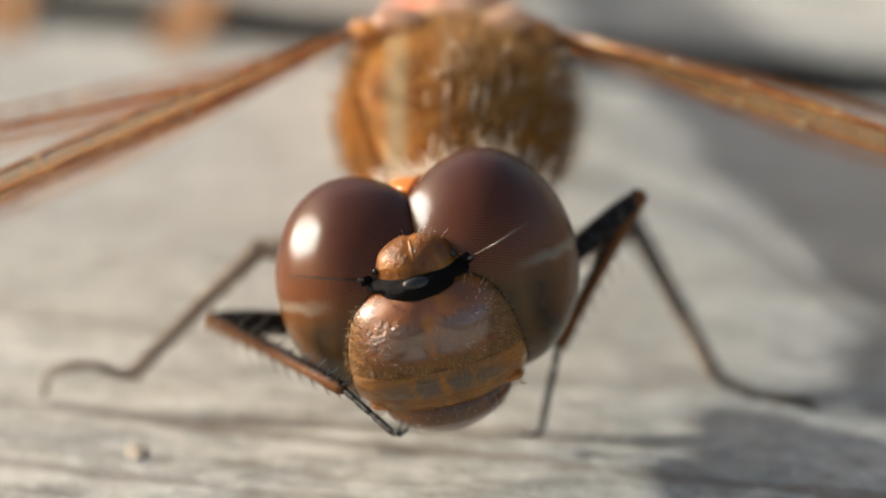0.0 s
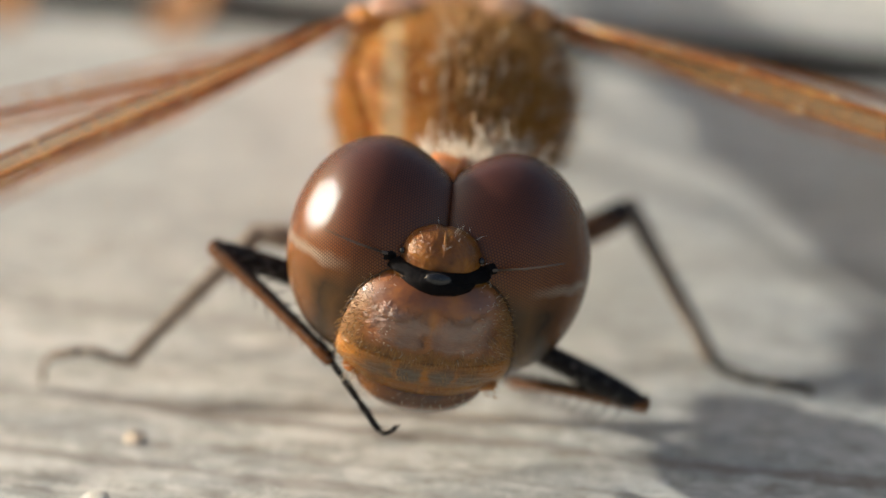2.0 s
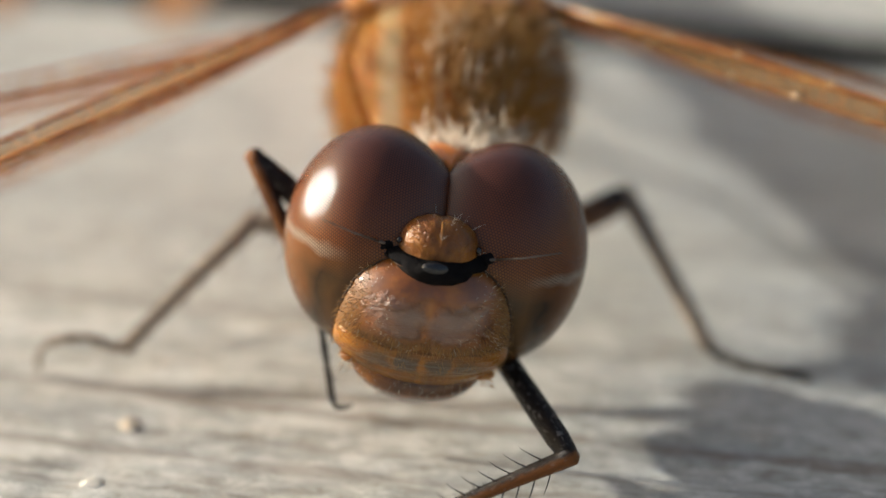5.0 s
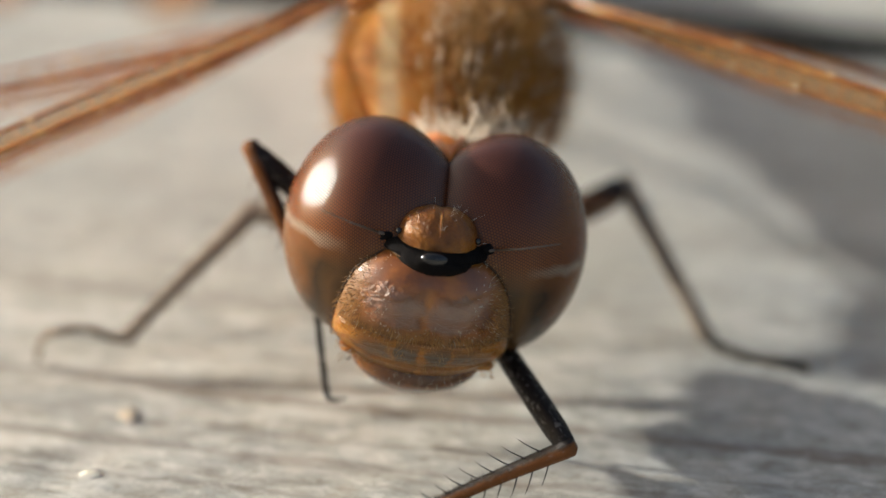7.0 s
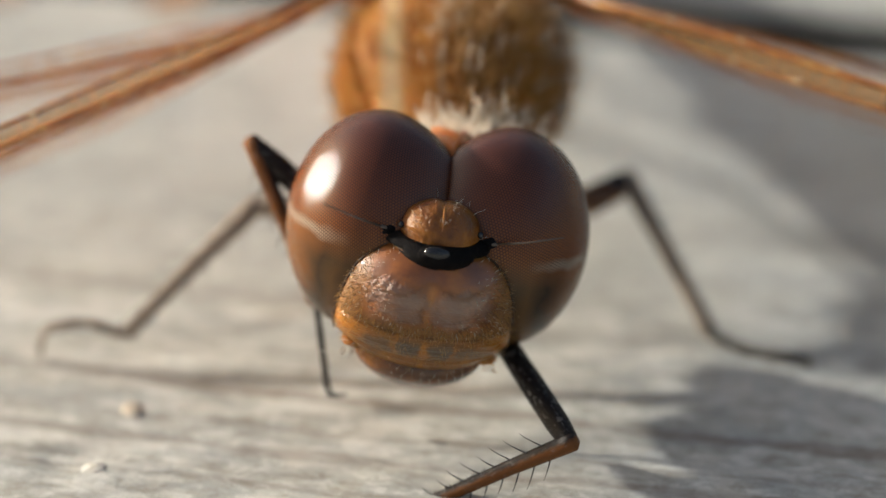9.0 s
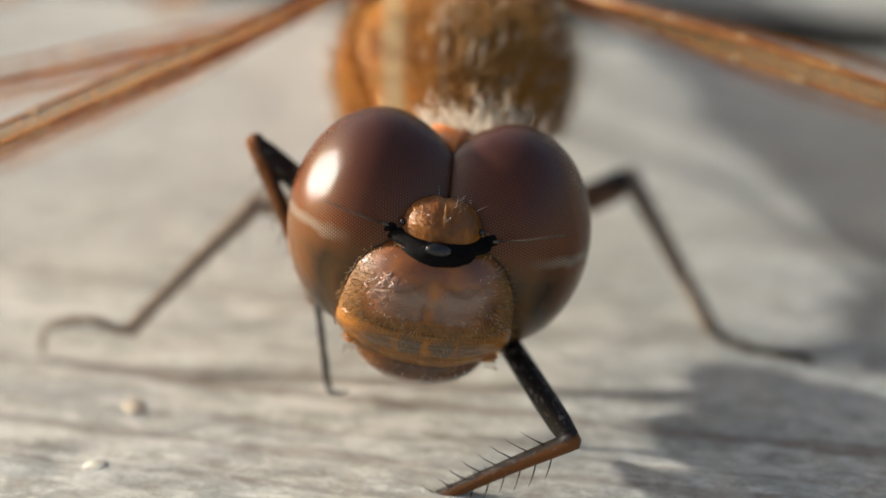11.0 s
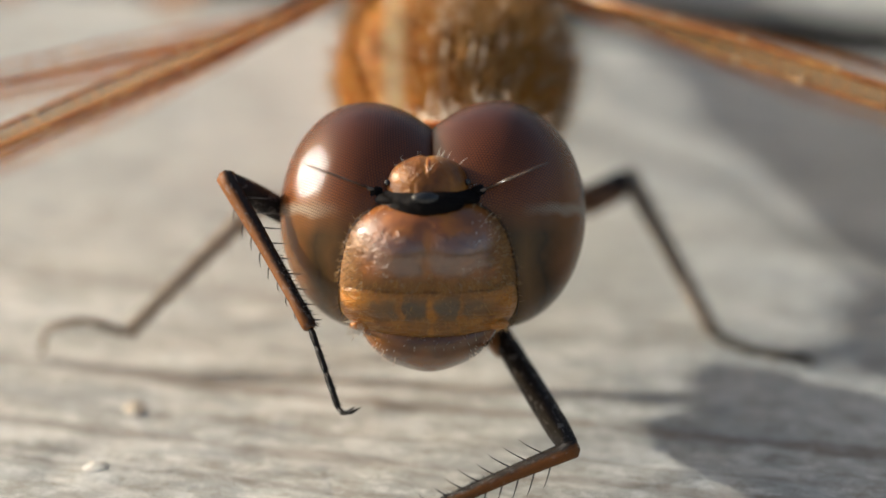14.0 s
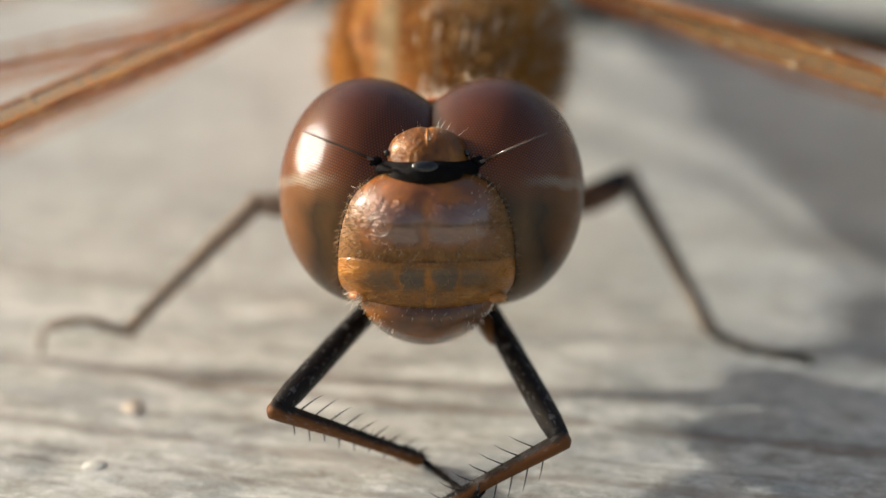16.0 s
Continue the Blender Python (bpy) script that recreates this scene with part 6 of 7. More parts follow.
        (3.250, bone(-2.178, 0.168, 2.475, -1.849, -0.538, 0.908, -1)),
        (3.375, bone(-2.176, 0.169, 2.477, -1.848, -0.592, 0.935, -1)),
        (3.500, bone(-2.175, 0.170, 2.478, -1.848, -0.646, 0.965, -1)),
        (3.625, bone(-2.174, 0.170, 2.477, -1.848, -0.591, 0.935, -1)),
        (3.750, bone(-2.174, 0.169, 2.475, -1.849, -0.535, 0.906, -1)),
        (3.875, bone(-2.173, 0.169, 2.474, -1.850, -0.478, 0.880, -1)),
        (4.000, bone(-2.173, 0.168, 2.473, -1.851, -0.421, 0.856, -1)),
        (6.500, bone(-2.226, 0.279, 2.408, -2.023, -0.414, 0.813, -1)),
        (9.000, bone(-2.299, 0.436, 2.287, -2.074, -0.390, 0.761, -1)),
        (11.500, bone(-2.314, 0.574, 2.202, -2.095, -0.253, 0.676, -1)),
        (12.400, bone(-2.323, 0.574, 2.202, -2.082, -0.252, 0.678, -1)),
        (12.450, bone(-2.327, 0.478, 2.225, -2.062, -0.346, 0.703, -1)),
        (12.500, bone(-2.330, 0.383, 2.247, -2.042, -0.439, 0.729, -1)),
        (12.550, bone(-2.333, 0.287, 2.271, -2.023, -0.533, 0.756, -1)),
        (12.600, bone(-2.337, 0.191, 2.294, -2.003, -0.626, 0.783, -1)),
        (12.650, bone(-2.318, -0.296, 2.467, -1.959, -1.111, 0.961, -1)),
        (12.700, bone(-2.310, -0.778, 2.664, -1.925, -1.590, 1.162, -1)),
        (12.750, bone(-2.312, -1.249, 2.881, -1.901, -2.058, 1.384, -1)),
        (12.800, bone(-2.325, -1.704, 3.114, -1.889, -2.510, 1.623, -1)),
        (12.850, bone(-2.330, -1.953, 3.191, -1.868, -2.843, 1.756, -1)),
        (12.900, bone(-2.336, -2.202, 3.269, -1.850, -3.172, 1.895, -1)),
        (12.950, bone(-2.342, -2.450, 3.347, -1.834, -3.497, 2.040, -1)),
        (13.000, bone(-2.349, -2.697, 3.427, -1.821, -3.817, 2.190, -1)),
        (13.500, bone(-2.367, -2.845, 3.480, -1.806, -3.968, 2.261, -1)),
        (14.820, bone(-2.372, -2.905, 3.509, -1.832, -4.085, 2.335, -1)),
        (14.842, bone(-2.257, -3.015, 3.121, -1.595, -4.193, 2.009, -1)),
        (14.865, bone(-2.146, -3.120, 2.737, -1.365, -4.289, 1.695, -1)),
        (14.887, bone(-2.038, -3.221, 2.358, -1.143, -4.374, 1.393, -1)),
        (14.910, bone(-1.935, -3.319, 1.984, -0.932, -4.449, 1.101, -1)),
        (14.932, bone(-1.568, -3.926, 1.897, -0.494, -5.120, 1.199, -1)),
        (14.955, bone(-1.244, -4.493, 1.893, -0.114, -5.733, 1.397, -1)),
        (14.978, bone(-0.988, -4.995, 1.936, 0.182, -6.264, 1.649, -1)),
        (15.000, bone(-0.805, -5.425, 1.973, 0.387, -6.704, 1.893, -1)),
        (15.025, bone(-0.351, -4.834, 1.392, 0.802, -6.149, 1.342, -1)),
        (15.050, bone(-0.068, -3.981, 0.801, 1.046, -5.330, 0.782, -1)),
        (15.075, bone(-0.066, -3.050, 0.333, 1.006, -4.433, 0.345, -1)),
        (15.100, bone(-0.271, -2.279, 0.039, 0.759, -3.693, 0.081, -1)),
        (15.200, bone(-0.242, -2.264, 0.065, 0.779, -3.686, 0.081, -1)),
        (15.300, bone(-0.213, -2.250, 0.091, 0.798, -3.678, 0.081, -1)),
        (15.400, bone(-0.186, -2.235, 0.117, 0.816, -3.670, 0.081, -1)),
        (15.500, bone(-0.158, -2.221, 0.144, 0.833, -3.662, 0.082, -1)),
        (16.000, bone(-0.158, -2.226, 0.134, 0.826, -3.673, 0.082, -1)),
    ])
    walk(fore_legs[1][0], [
        (0.000, bone(0.650, 0.786, 2.118, 4.117, 2.061, 4.860, 1)),
        (0.025, bone(0.647, 0.768, 2.097, 3.962, 2.191, 4.950, 1)),
        (0.050, bone(0.653, 0.753, 2.083, 3.808, 2.321, 5.040, 1)),
        (0.075, bone(0.668, 0.742, 2.076, 3.653, 2.451, 5.130, 1)),
        (0.100, bone(0.691, 0.737, 2.078, 3.499, 2.581, 5.220, 1)),
        (0.200, bone(0.667, 0.716, 2.043, 3.421, 2.581, 5.220, 1)),
        (0.300, bone(0.674, 0.723, 2.054, 3.446, 2.581, 5.220, 1)),
        (0.325, bone(0.659, 0.716, 2.044, 3.475, 2.560, 5.179, 1)),
        (0.350, bone(0.644, 0.711, 2.035, 3.504, 2.540, 5.138, 1)),
        (0.375, bone(0.629, 0.705, 2.026, 3.534, 2.519, 5.097, 1)),
        (0.400, bone(0.614, 0.700, 2.018, 3.563, 2.498, 5.057, 1)),
        (0.425, bone(0.635, 0.719, 2.039, 3.594, 2.463, 5.099, 1)),
        (0.450, bone(0.656, 0.736, 2.060, 3.624, 2.429, 5.141, 1)),
        (0.475, bone(0.679, 0.753, 2.082, 3.654, 2.394, 5.183, 1)),
        (0.500, bone(0.701, 0.770, 2.105, 3.685, 2.359, 5.225, 1)),
        (0.525, bone(0.690, 0.762, 2.090, 3.651, 2.360, 5.227, 1)),
        (0.550, bone(0.679, 0.755, 2.076, 3.617, 2.361, 5.229, 1)),
        (0.575, bone(0.668, 0.747, 2.061, 3.584, 2.362, 5.231, 1)),
        (0.600, bone(0.658, 0.739, 2.046, 3.550, 2.363, 5.233, 1)),
        (0.625, bone(0.690, 0.743, 2.062, 3.434, 2.467, 5.326, 1)),
        (0.650, bone(0.725, 0.750, 2.085, 3.319, 2.570, 5.419, 1)),
        (0.675, bone(0.760, 0.763, 2.115, 3.203, 2.674, 5.512, 1)),
        (0.700, bone(0.796, 0.781, 2.151, 3.088, 2.777, 5.605, 1)),
        (0.712, bone(0.772, 0.747, 2.119, 3.040, 2.934, 5.471, 1)),
        (0.725, bone(0.754, 0.714, 2.097, 2.992, 3.090, 5.338, 1)),
        (0.738, bone(0.741, 0.683, 2.084, 2.945, 3.246, 5.204, 1)),
        (0.750, bone(0.734, 0.657, 2.080, 2.897, 3.403, 5.070, 1)),
        (0.762, bone(0.721, 0.621, 2.065, 2.836, 3.511, 4.952, 1)),
        (0.775, bone(0.712, 0.588, 2.056, 2.774, 3.619, 4.834, 1)),
        (0.788, bone(0.707, 0.558, 2.053, 2.713, 3.728, 4.716, 1)),
        (0.800, bone(0.706, 0.532, 2.056, 2.652, 3.836, 4.598, 1)),
        (0.825, bone(0.684, 0.504, 2.039, 2.678, 3.808, 4.543, 1)),
        (0.850, bone(0.661, 0.477, 2.023, 2.705, 3.780, 4.488, 1)),
        (0.875, bone(0.638, 0.451, 2.009, 2.732, 3.752, 4.434, 1)),
        (0.900, bone(0.615, 0.425, 1.995, 2.759, 3.724, 4.379, 1)),
        (0.925, bone(0.559, 0.447, 1.946, 2.957, 3.406, 4.525, 1)),
        (0.950, bone(0.526, 0.503, 1.922, 3.156, 3.087, 4.672, 1)),
        (0.975, bone(0.523, 0.581, 1.928, 3.355, 2.769, 4.818, 1)),
        (1.000, bone(0.554, 0.669, 1.967, 3.554, 2.451, 4.964, 1)),
        (1.025, bone(0.590, 0.681, 1.992, 3.519, 2.512, 5.029, 1)),
        (1.050, bone(0.626, 0.694, 2.018, 3.484, 2.573, 5.094, 1)),
        (1.075, bone(0.662, 0.709, 2.046, 3.449, 2.634, 5.158, 1)),
        (1.100, bone(0.697, 0.726, 2.077, 3.415, 2.695, 5.223, 1)),
        (1.125, bone(0.692, 0.714, 2.060, 3.331, 2.733, 5.242, 1)),
        (1.150, bone(0.689, 0.702, 2.045, 3.247, 2.770, 5.260, 1)),
        (1.175, bone(0.688, 0.690, 2.031, 3.163, 2.808, 5.279, 1)),
        (1.200, bone(0.688, 0.679, 2.019, 3.079, 2.845, 5.298, 1)),
        (1.225, bone(0.749, 0.731, 2.069, 2.962, 2.775, 5.545, 1)),
        (1.250, bone(0.809, 0.785, 2.141, 2.845, 2.704, 5.792, 1)),
        (1.275, bone(0.867, 0.839, 2.234, 2.727, 2.634, 6.039, 1)),
        (1.300, bone(0.921, 0.891, 2.348, 2.610, 2.563, 6.286, 1)),
        (1.325, bone(0.932, 0.903, 2.375, 2.569, 2.586, 6.331, 1)),
        (1.350, bone(0.943, 0.915, 2.403, 2.528, 2.609, 6.376, 1)),
        (1.375, bone(0.953, 0.927, 2.432, 2.487, 2.632, 6.420, 1)),
        (1.400, bone(0.962, 0.940, 2.462, 2.445, 2.654, 6.465, 1)),
        (1.425, bone(0.863, 0.829, 2.223, 2.657, 2.775, 5.986, 1)),
        (1.450, bone(0.747, 0.713, 2.058, 2.868, 2.896, 5.507, 1)),
        (1.475, bone(0.629, 0.604, 1.973, 3.079, 3.017, 5.028, 1)),
        (1.500, bone(0.528, 0.518, 1.967, 3.290, 3.138, 4.550, 1)),
        (1.525, bone(0.551, 0.535, 1.955, 3.218, 3.097, 4.690, 1)),
        (1.550, bone(0.576, 0.555, 1.949, 3.146, 3.056, 4.830, 1)),
        (1.575, bone(0.605, 0.579, 1.950, 3.074, 3.015, 4.971, 1)),
        (1.600, bone(0.636, 0.605, 1.957, 3.002, 2.975, 5.111, 1)),
        (1.625, bone(0.658, 0.668, 1.926, 2.906, 2.565, 5.463, 1)),
        (1.650, bone(0.717, 0.751, 1.966, 2.810, 2.155, 5.814, 1)),
        (1.675, bone(0.799, 0.828, 2.085, 2.714, 1.744, 6.166, 1)),
        (1.700, bone(0.893, 0.877, 2.278, 2.618, 1.334, 6.518, 1)),
        (1.725, bone(0.905, 0.881, 2.308, 2.703, 1.201, 6.530, 1)),
        (1.750, bone(0.920, 0.883, 2.343, 2.787, 1.067, 6.543, 1)),
        (1.775, bone(0.938, 0.883, 2.381, 2.871, 0.933, 6.555, 1)),
        (1.800, bone(0.959, 0.880, 2.424, 2.955, 0.799, 6.568, 1)),
        (1.825, bone(0.597, 0.925, 1.902, 3.332, 0.549, 5.582, 1)),
        (1.850, bone(0.184, 1.034, 1.734, 3.710, 0.299, 4.596, 1)),
        (1.875, bone(-0.057, 1.136, 1.934, 4.087, 0.049, 3.610, 1)),
        (1.900, bone(0.078, 1.136, 2.255, 4.464, -0.201, 2.624, 1)),
        (1.925, bone(0.063, 1.186, 2.332, 4.393, -0.366, 2.300, 1)),
        (1.950, bone(0.092, 1.222, 2.409, 4.323, -0.531, 1.976, 1)),
        (1.975, bone(0.160, 1.237, 2.477, 4.252, -0.696, 1.652, 1)),
        (2.000, bone(0.261, 1.229, 2.524, 4.181, -0.861, 1.328, 1)),
        (2.025, bone(0.272, 1.206, 2.371, 4.366, -0.871, 2.079, 1)),
        (2.050, bone(0.444, 1.109, 2.260, 4.552, -0.881, 2.831, 1)),
        (2.075, bone(0.738, 0.963, 2.268, 4.737, -0.891, 3.582, 1)),
        (2.100, bone(1.100, 0.798, 2.420, 4.923, -0.901, 4.333, 1)),
        (2.125, bone(1.073, 0.800, 2.394, 4.911, -1.144, 4.022, 1)),
        (2.150, bone(1.072, 0.791, 2.381, 4.900, -1.387, 3.710, 1)),
        (2.175, bone(1.097, 0.765, 2.375, 4.889, -1.630, 3.398, 1)),
        (2.200, bone(1.146, 0.719, 2.370, 4.878, -1.873, 3.087, 1)),
        (2.225, bone(1.193, 0.669, 2.366, 4.840, -2.085, 2.891, 1)),
        (2.250, bone(1.250, 0.605, 2.357, 4.803, -2.297, 2.694, 1)),
        (2.275, bone(1.314, 0.528, 2.343, 4.765, -2.509, 2.498, 1)),
        (2.300, bone(1.383, 0.437, 2.322, 4.728, -2.721, 2.302, 1)),
        (2.325, bone(1.224, 0.631, 2.354, 4.799, -2.245, 2.687, 1)),
        (2.350, bone(1.093, 0.760, 2.360, 4.869, -1.768, 3.072, 1)),
        (2.375, bone(1.010, 0.829, 2.353, 4.940, -1.291, 3.457, 1)),
        (2.400, bone(0.989, 0.850, 2.354, 5.011, -0.815, 3.842, 1)),
        (2.425, bone(0.917, 0.879, 2.327, 4.870, -1.144, 3.525, 1)),
        (2.450, bone(0.889, 0.896, 2.320, 4.730, -1.474, 3.208, 1)),
        (2.475, bone(0.903, 0.888, 2.324, 4.590, -1.804, 2.891, 1)),
        (2.500, bone(0.954, 0.846, 2.328, 4.449, -2.134, 2.574, 1)),
        (2.525, bone(0.916, 0.878, 2.325, 4.164, -2.379, 2.369, 1)),
        (2.550, bone(0.909, 0.885, 2.325, 3.879, -2.624, 2.164, 1)),
        (2.575, bone(0.926, 0.861, 2.323, 3.594, -2.869, 1.958, 1)),
        (2.600, bone(0.960, 0.802, 2.314, 3.308, -3.114, 1.753, 1)),
        (2.625, bone(0.982, 0.758, 2.306, 3.235, -3.204, 1.686, 1)),
        (2.650, bone(1.004, 0.711, 2.296, 3.161, -3.294, 1.619, 1)),
        (2.675, bone(1.025, 0.661, 2.285, 3.088, -3.384, 1.551, 1)),
        (2.700, bone(0.973, 0.607, 2.272, 2.894, -3.475, 1.484, 1)),
        (2.775, bone(0.973, 0.602, 2.270, 2.869, -3.487, 1.460, 1)),
        (2.850, bone(0.973, 0.597, 2.267, 2.845, -3.500, 1.435, 1)),
        (2.925, bone(0.974, 0.592, 2.265, 2.820, -3.512, 1.410, 1)),
        (3.000, bone(0.974, 0.586, 2.262, 2.795, -3.525, 1.386, 1)),
        (3.500, bone(0.981, 0.567, 2.256, 2.784, -3.545, 1.346, 1)),
        (4.000, bone(0.984, 0.563, 2.255, 2.795, -3.545, 1.346, 1)),
        (6.500, bone(0.979, 0.569, 2.255, 2.762, -3.550, 1.336, 1)),
        (9.000, bone(0.979, 0.567, 2.254, 2.750, -3.555, 1.327, 1)),
        (11.500, bone(0.984, 0.555, 2.250, 2.750, -3.565, 1.307, 1)),
        (12.500, bone(0.984, 0.555, 2.250, 2.750, -3.565, 1.307, 1)),
        (12.625, bone(0.990, 0.539, 2.245, 2.745, -3.580, 1.277, 1)),
        (12.750, bone(0.996, 0.524, 2.239, 2.739, -3.595, 1.248, 1)),
        (12.875, bone(1.002, 0.508, 2.233, 2.734, -3.610, 1.218, 1)),
        (13.000, bone(1.007, 0.492, 2.227, 2.728, -3.626, 1.188, 1)),
        (14.700, bone(1.002, 0.502, 2.230, 2.711, -3.622, 1.196, 1)),
        (14.775, bone(0.964, 0.483, 2.404, 2.654, -3.609, 1.222, 1)),
        (14.850, bone(0.945, 0.515, 2.416, 2.598, -3.596, 1.247, 1)),
        (14.925, bone(0.926, 0.547, 2.427, 2.541, -3.583, 1.272, 1)),
        (15.000, bone(0.951, 0.579, 2.438, 2.555, -3.570, 1.297, 1)),
        (15.500, bone(0.944, 0.582, 2.474, 2.577, -3.555, 1.327, 1)),
        (16.000, bone(0.947, 0.575, 2.472, 2.577, -3.560, 1.317, 1)),
    ])
    walk(fore_legs[1][1], [
        (0.000, bone(4.117, 2.061, 4.860, 2.529, 1.299, 1.835, 1)),
        (0.025, bone(3.962, 2.191, 4.950, 2.520, 1.227, 1.910, 1)),
        (0.050, bone(3.808, 2.321, 5.040, 2.521, 1.158, 2.001, 1)),
        (0.075, bone(3.653, 2.451, 5.130, 2.527, 1.095, 2.107, 1)),
        (0.100, bone(3.499, 2.581, 5.220, 2.538, 1.040, 2.228, 1)),
        (0.200, bone(3.421, 2.581, 5.220, 2.470, 1.038, 2.226, 1)),
        (0.300, bone(3.446, 2.581, 5.220, 2.526, 1.034, 2.219, 1)),
        (0.325, bone(3.475, 2.560, 5.179, 2.584, 1.008, 2.172, 1)),
        (0.350, bone(3.504, 2.540, 5.138, 2.642, 0.982, 2.125, 1)),
        (0.375, bone(3.534, 2.519, 5.097, 2.701, 0.955, 2.079, 1)),
        (0.400, bone(3.563, 2.498, 5.057, 2.759, 0.929, 2.033, 1)),
        (0.425, bone(3.594, 2.463, 5.099, 2.875, 0.886, 2.058, 1)),
        (0.450, bone(3.624, 2.429, 5.141, 2.992, 0.845, 2.084, 1)),
        (0.475, bone(3.654, 2.394, 5.183, 3.109, 0.804, 2.113, 1)),
        (0.500, bone(3.685, 2.359, 5.225, 3.226, 0.764, 2.144, 1)),
        (0.525, bone(3.651, 2.360, 5.227, 3.292, 1.083, 1.988, 1)),
        (0.550, bone(3.617, 2.361, 5.229, 3.364, 1.423, 1.867, 1)),
        (0.575, bone(3.584, 2.362, 5.231, 3.439, 1.775, 1.784, 1)),
        (0.600, bone(3.550, 2.363, 5.233, 3.513, 2.126, 1.741, 1)),
        (0.625, bone(3.434, 2.467, 5.326, 3.611, 1.237, 2.054, 1)),
        (0.650, bone(3.319, 2.570, 5.419, 3.750, 0.221, 2.861, 1)),
        (0.675, bone(3.203, 2.674, 5.512, 3.824, -0.445, 4.050, 1)),
        (0.700, bone(3.088, 2.777, 5.605, 3.792, -0.619, 5.140, 1)),
        (0.712, bone(3.040, 2.934, 5.471, 3.666, -0.462, 4.897, 1)),
        (0.725, bone(2.992, 3.090, 5.338, 3.538, -0.299, 4.655, 1)),
        (0.738, bone(2.945, 3.246, 5.204, 3.410, -0.131, 4.413, 1)),
        (0.750, bone(2.897, 3.403, 5.070, 3.282, 0.042, 4.174, 1)),
        (0.762, bone(2.836, 3.511, 4.952, 3.192, 0.558, 3.108, 1)),
        (0.775, bone(2.774, 3.619, 4.834, 3.048, 1.571, 2.010, 1)),
        (0.788, bone(2.713, 3.728, 4.716, 2.864, 2.883, 1.323, 1)),
        (0.800, bone(2.652, 3.836, 4.598, 2.692, 4.012, 1.103, 1)),
        (0.825, bone(2.678, 3.808, 4.543, 2.701, 3.847, 1.044, 1)),
        (0.850, bone(2.705, 3.780, 4.488, 2.711, 3.681, 0.990, 1)),
        (0.875, bone(2.732, 3.752, 4.434, 2.720, 3.515, 0.942, 1)),
        (0.900, bone(2.759, 3.724, 4.379, 2.730, 3.350, 0.899, 1)),
        (0.925, bone(2.957, 3.406, 4.525, 2.725, 2.887, 1.071, 1)),
        (0.950, bone(3.156, 3.087, 4.672, 2.720, 2.425, 1.263, 1)),
        (0.975, bone(3.355, 2.769, 4.818, 2.717, 1.967, 1.471, 1)),
        (1.000, bone(3.554, 2.451, 4.964, 2.720, 1.514, 1.697, 1)),
        (1.025, bone(3.519, 2.512, 5.029, 2.672, 1.418, 1.814, 1)),
        (1.050, bone(3.484, 2.573, 5.094, 2.627, 1.323, 1.939, 1)),
        (1.075, bone(3.449, 2.634, 5.158, 2.584, 1.231, 2.071, 1)),
        (1.100, bone(3.415, 2.695, 5.223, 2.542, 1.143, 2.210, 1)),
        (1.125, bone(3.331, 2.733, 5.242, 2.539, 1.171, 2.211, 1)),
        (1.150, bone(3.247, 2.770, 5.260, 2.536, 1.199, 2.215, 1)),
        (1.175, bone(3.163, 2.808, 5.279, 2.533, 1.229, 2.220, 1)),
        (1.200, bone(3.079, 2.845, 5.298, 2.530, 1.259, 2.227, 1)),
        (1.225, bone(2.962, 2.775, 5.545, 2.364, 0.501, 2.952, 1)),
        (1.250, bone(2.845, 2.704, 5.792, 2.234, -0.199, 3.935, 1)),
        (1.275, bone(2.727, 2.634, 6.039, 2.150, -0.676, 5.060, 1)),
        (1.300, bone(2.610, 2.563, 6.286, 2.097, -0.895, 6.130, 1)),
        (1.325, bone(2.569, 2.586, 6.331, 2.209, -0.888, 6.113, 1)),
        (1.350, bone(2.528, 2.609, 6.376, 2.322, -0.874, 6.096, 1)),
        (1.375, bone(2.487, 2.632, 6.420, 2.436, -0.851, 6.079, 1)),
        (1.400, bone(2.445, 2.654, 6.465, 2.549, -0.821, 6.063, 1)),
        (1.425, bone(2.657, 2.775, 5.986, 2.620, -0.450, 4.627, 1)),
        (1.450, bone(2.868, 2.896, 5.507, 2.659, 0.360, 3.104, 1)),
        (1.475, bone(3.079, 3.017, 5.028, 2.725, 1.500, 1.894, 1)),
        (1.500, bone(3.290, 3.138, 4.550, 2.854, 2.573, 1.123, 1)),
        (1.525, bone(3.218, 3.097, 4.690, 2.831, 2.263, 1.313, 1)),
        (1.550, bone(3.146, 3.056, 4.830, 2.812, 1.954, 1.525, 1)),
        (1.575, bone(3.074, 3.015, 4.971, 2.795, 1.652, 1.759, 1)),
        (1.600, bone(3.002, 2.975, 5.111, 2.779, 1.363, 2.012, 1)),
        (1.625, bone(2.906, 2.565, 5.463, 2.786, 0.182, 2.902, 1)),
        (1.650, bone(2.810, 2.155, 5.814, 2.827, -0.929, 4.159, 1)),
        (1.675, bone(2.714, 1.744, 6.166, 2.867, -1.705, 5.595, 1)),
        (1.700, bone(2.618, 1.334, 6.518, 2.870, -2.137, 6.887, 1)),
        (1.725, bone(2.703, 1.201, 6.530, 2.624, -2.275, 6.932, 1)),
        (1.750, bone(2.787, 1.067, 6.543, 2.373, -2.382, 6.975, 1)),
        (1.775, bone(2.871, 0.933, 6.555, 2.125, -2.456, 7.014, 1)),
        (1.800, bone(2.955, 0.799, 6.568, 1.891, -2.501, 7.048, 1)),
        (1.825, bone(3.332, 0.549, 5.582, 1.328, -2.319, 5.509, 1)),
        (1.850, bone(3.710, 0.299, 4.596, 0.691, -1.208, 3.665, 1)),
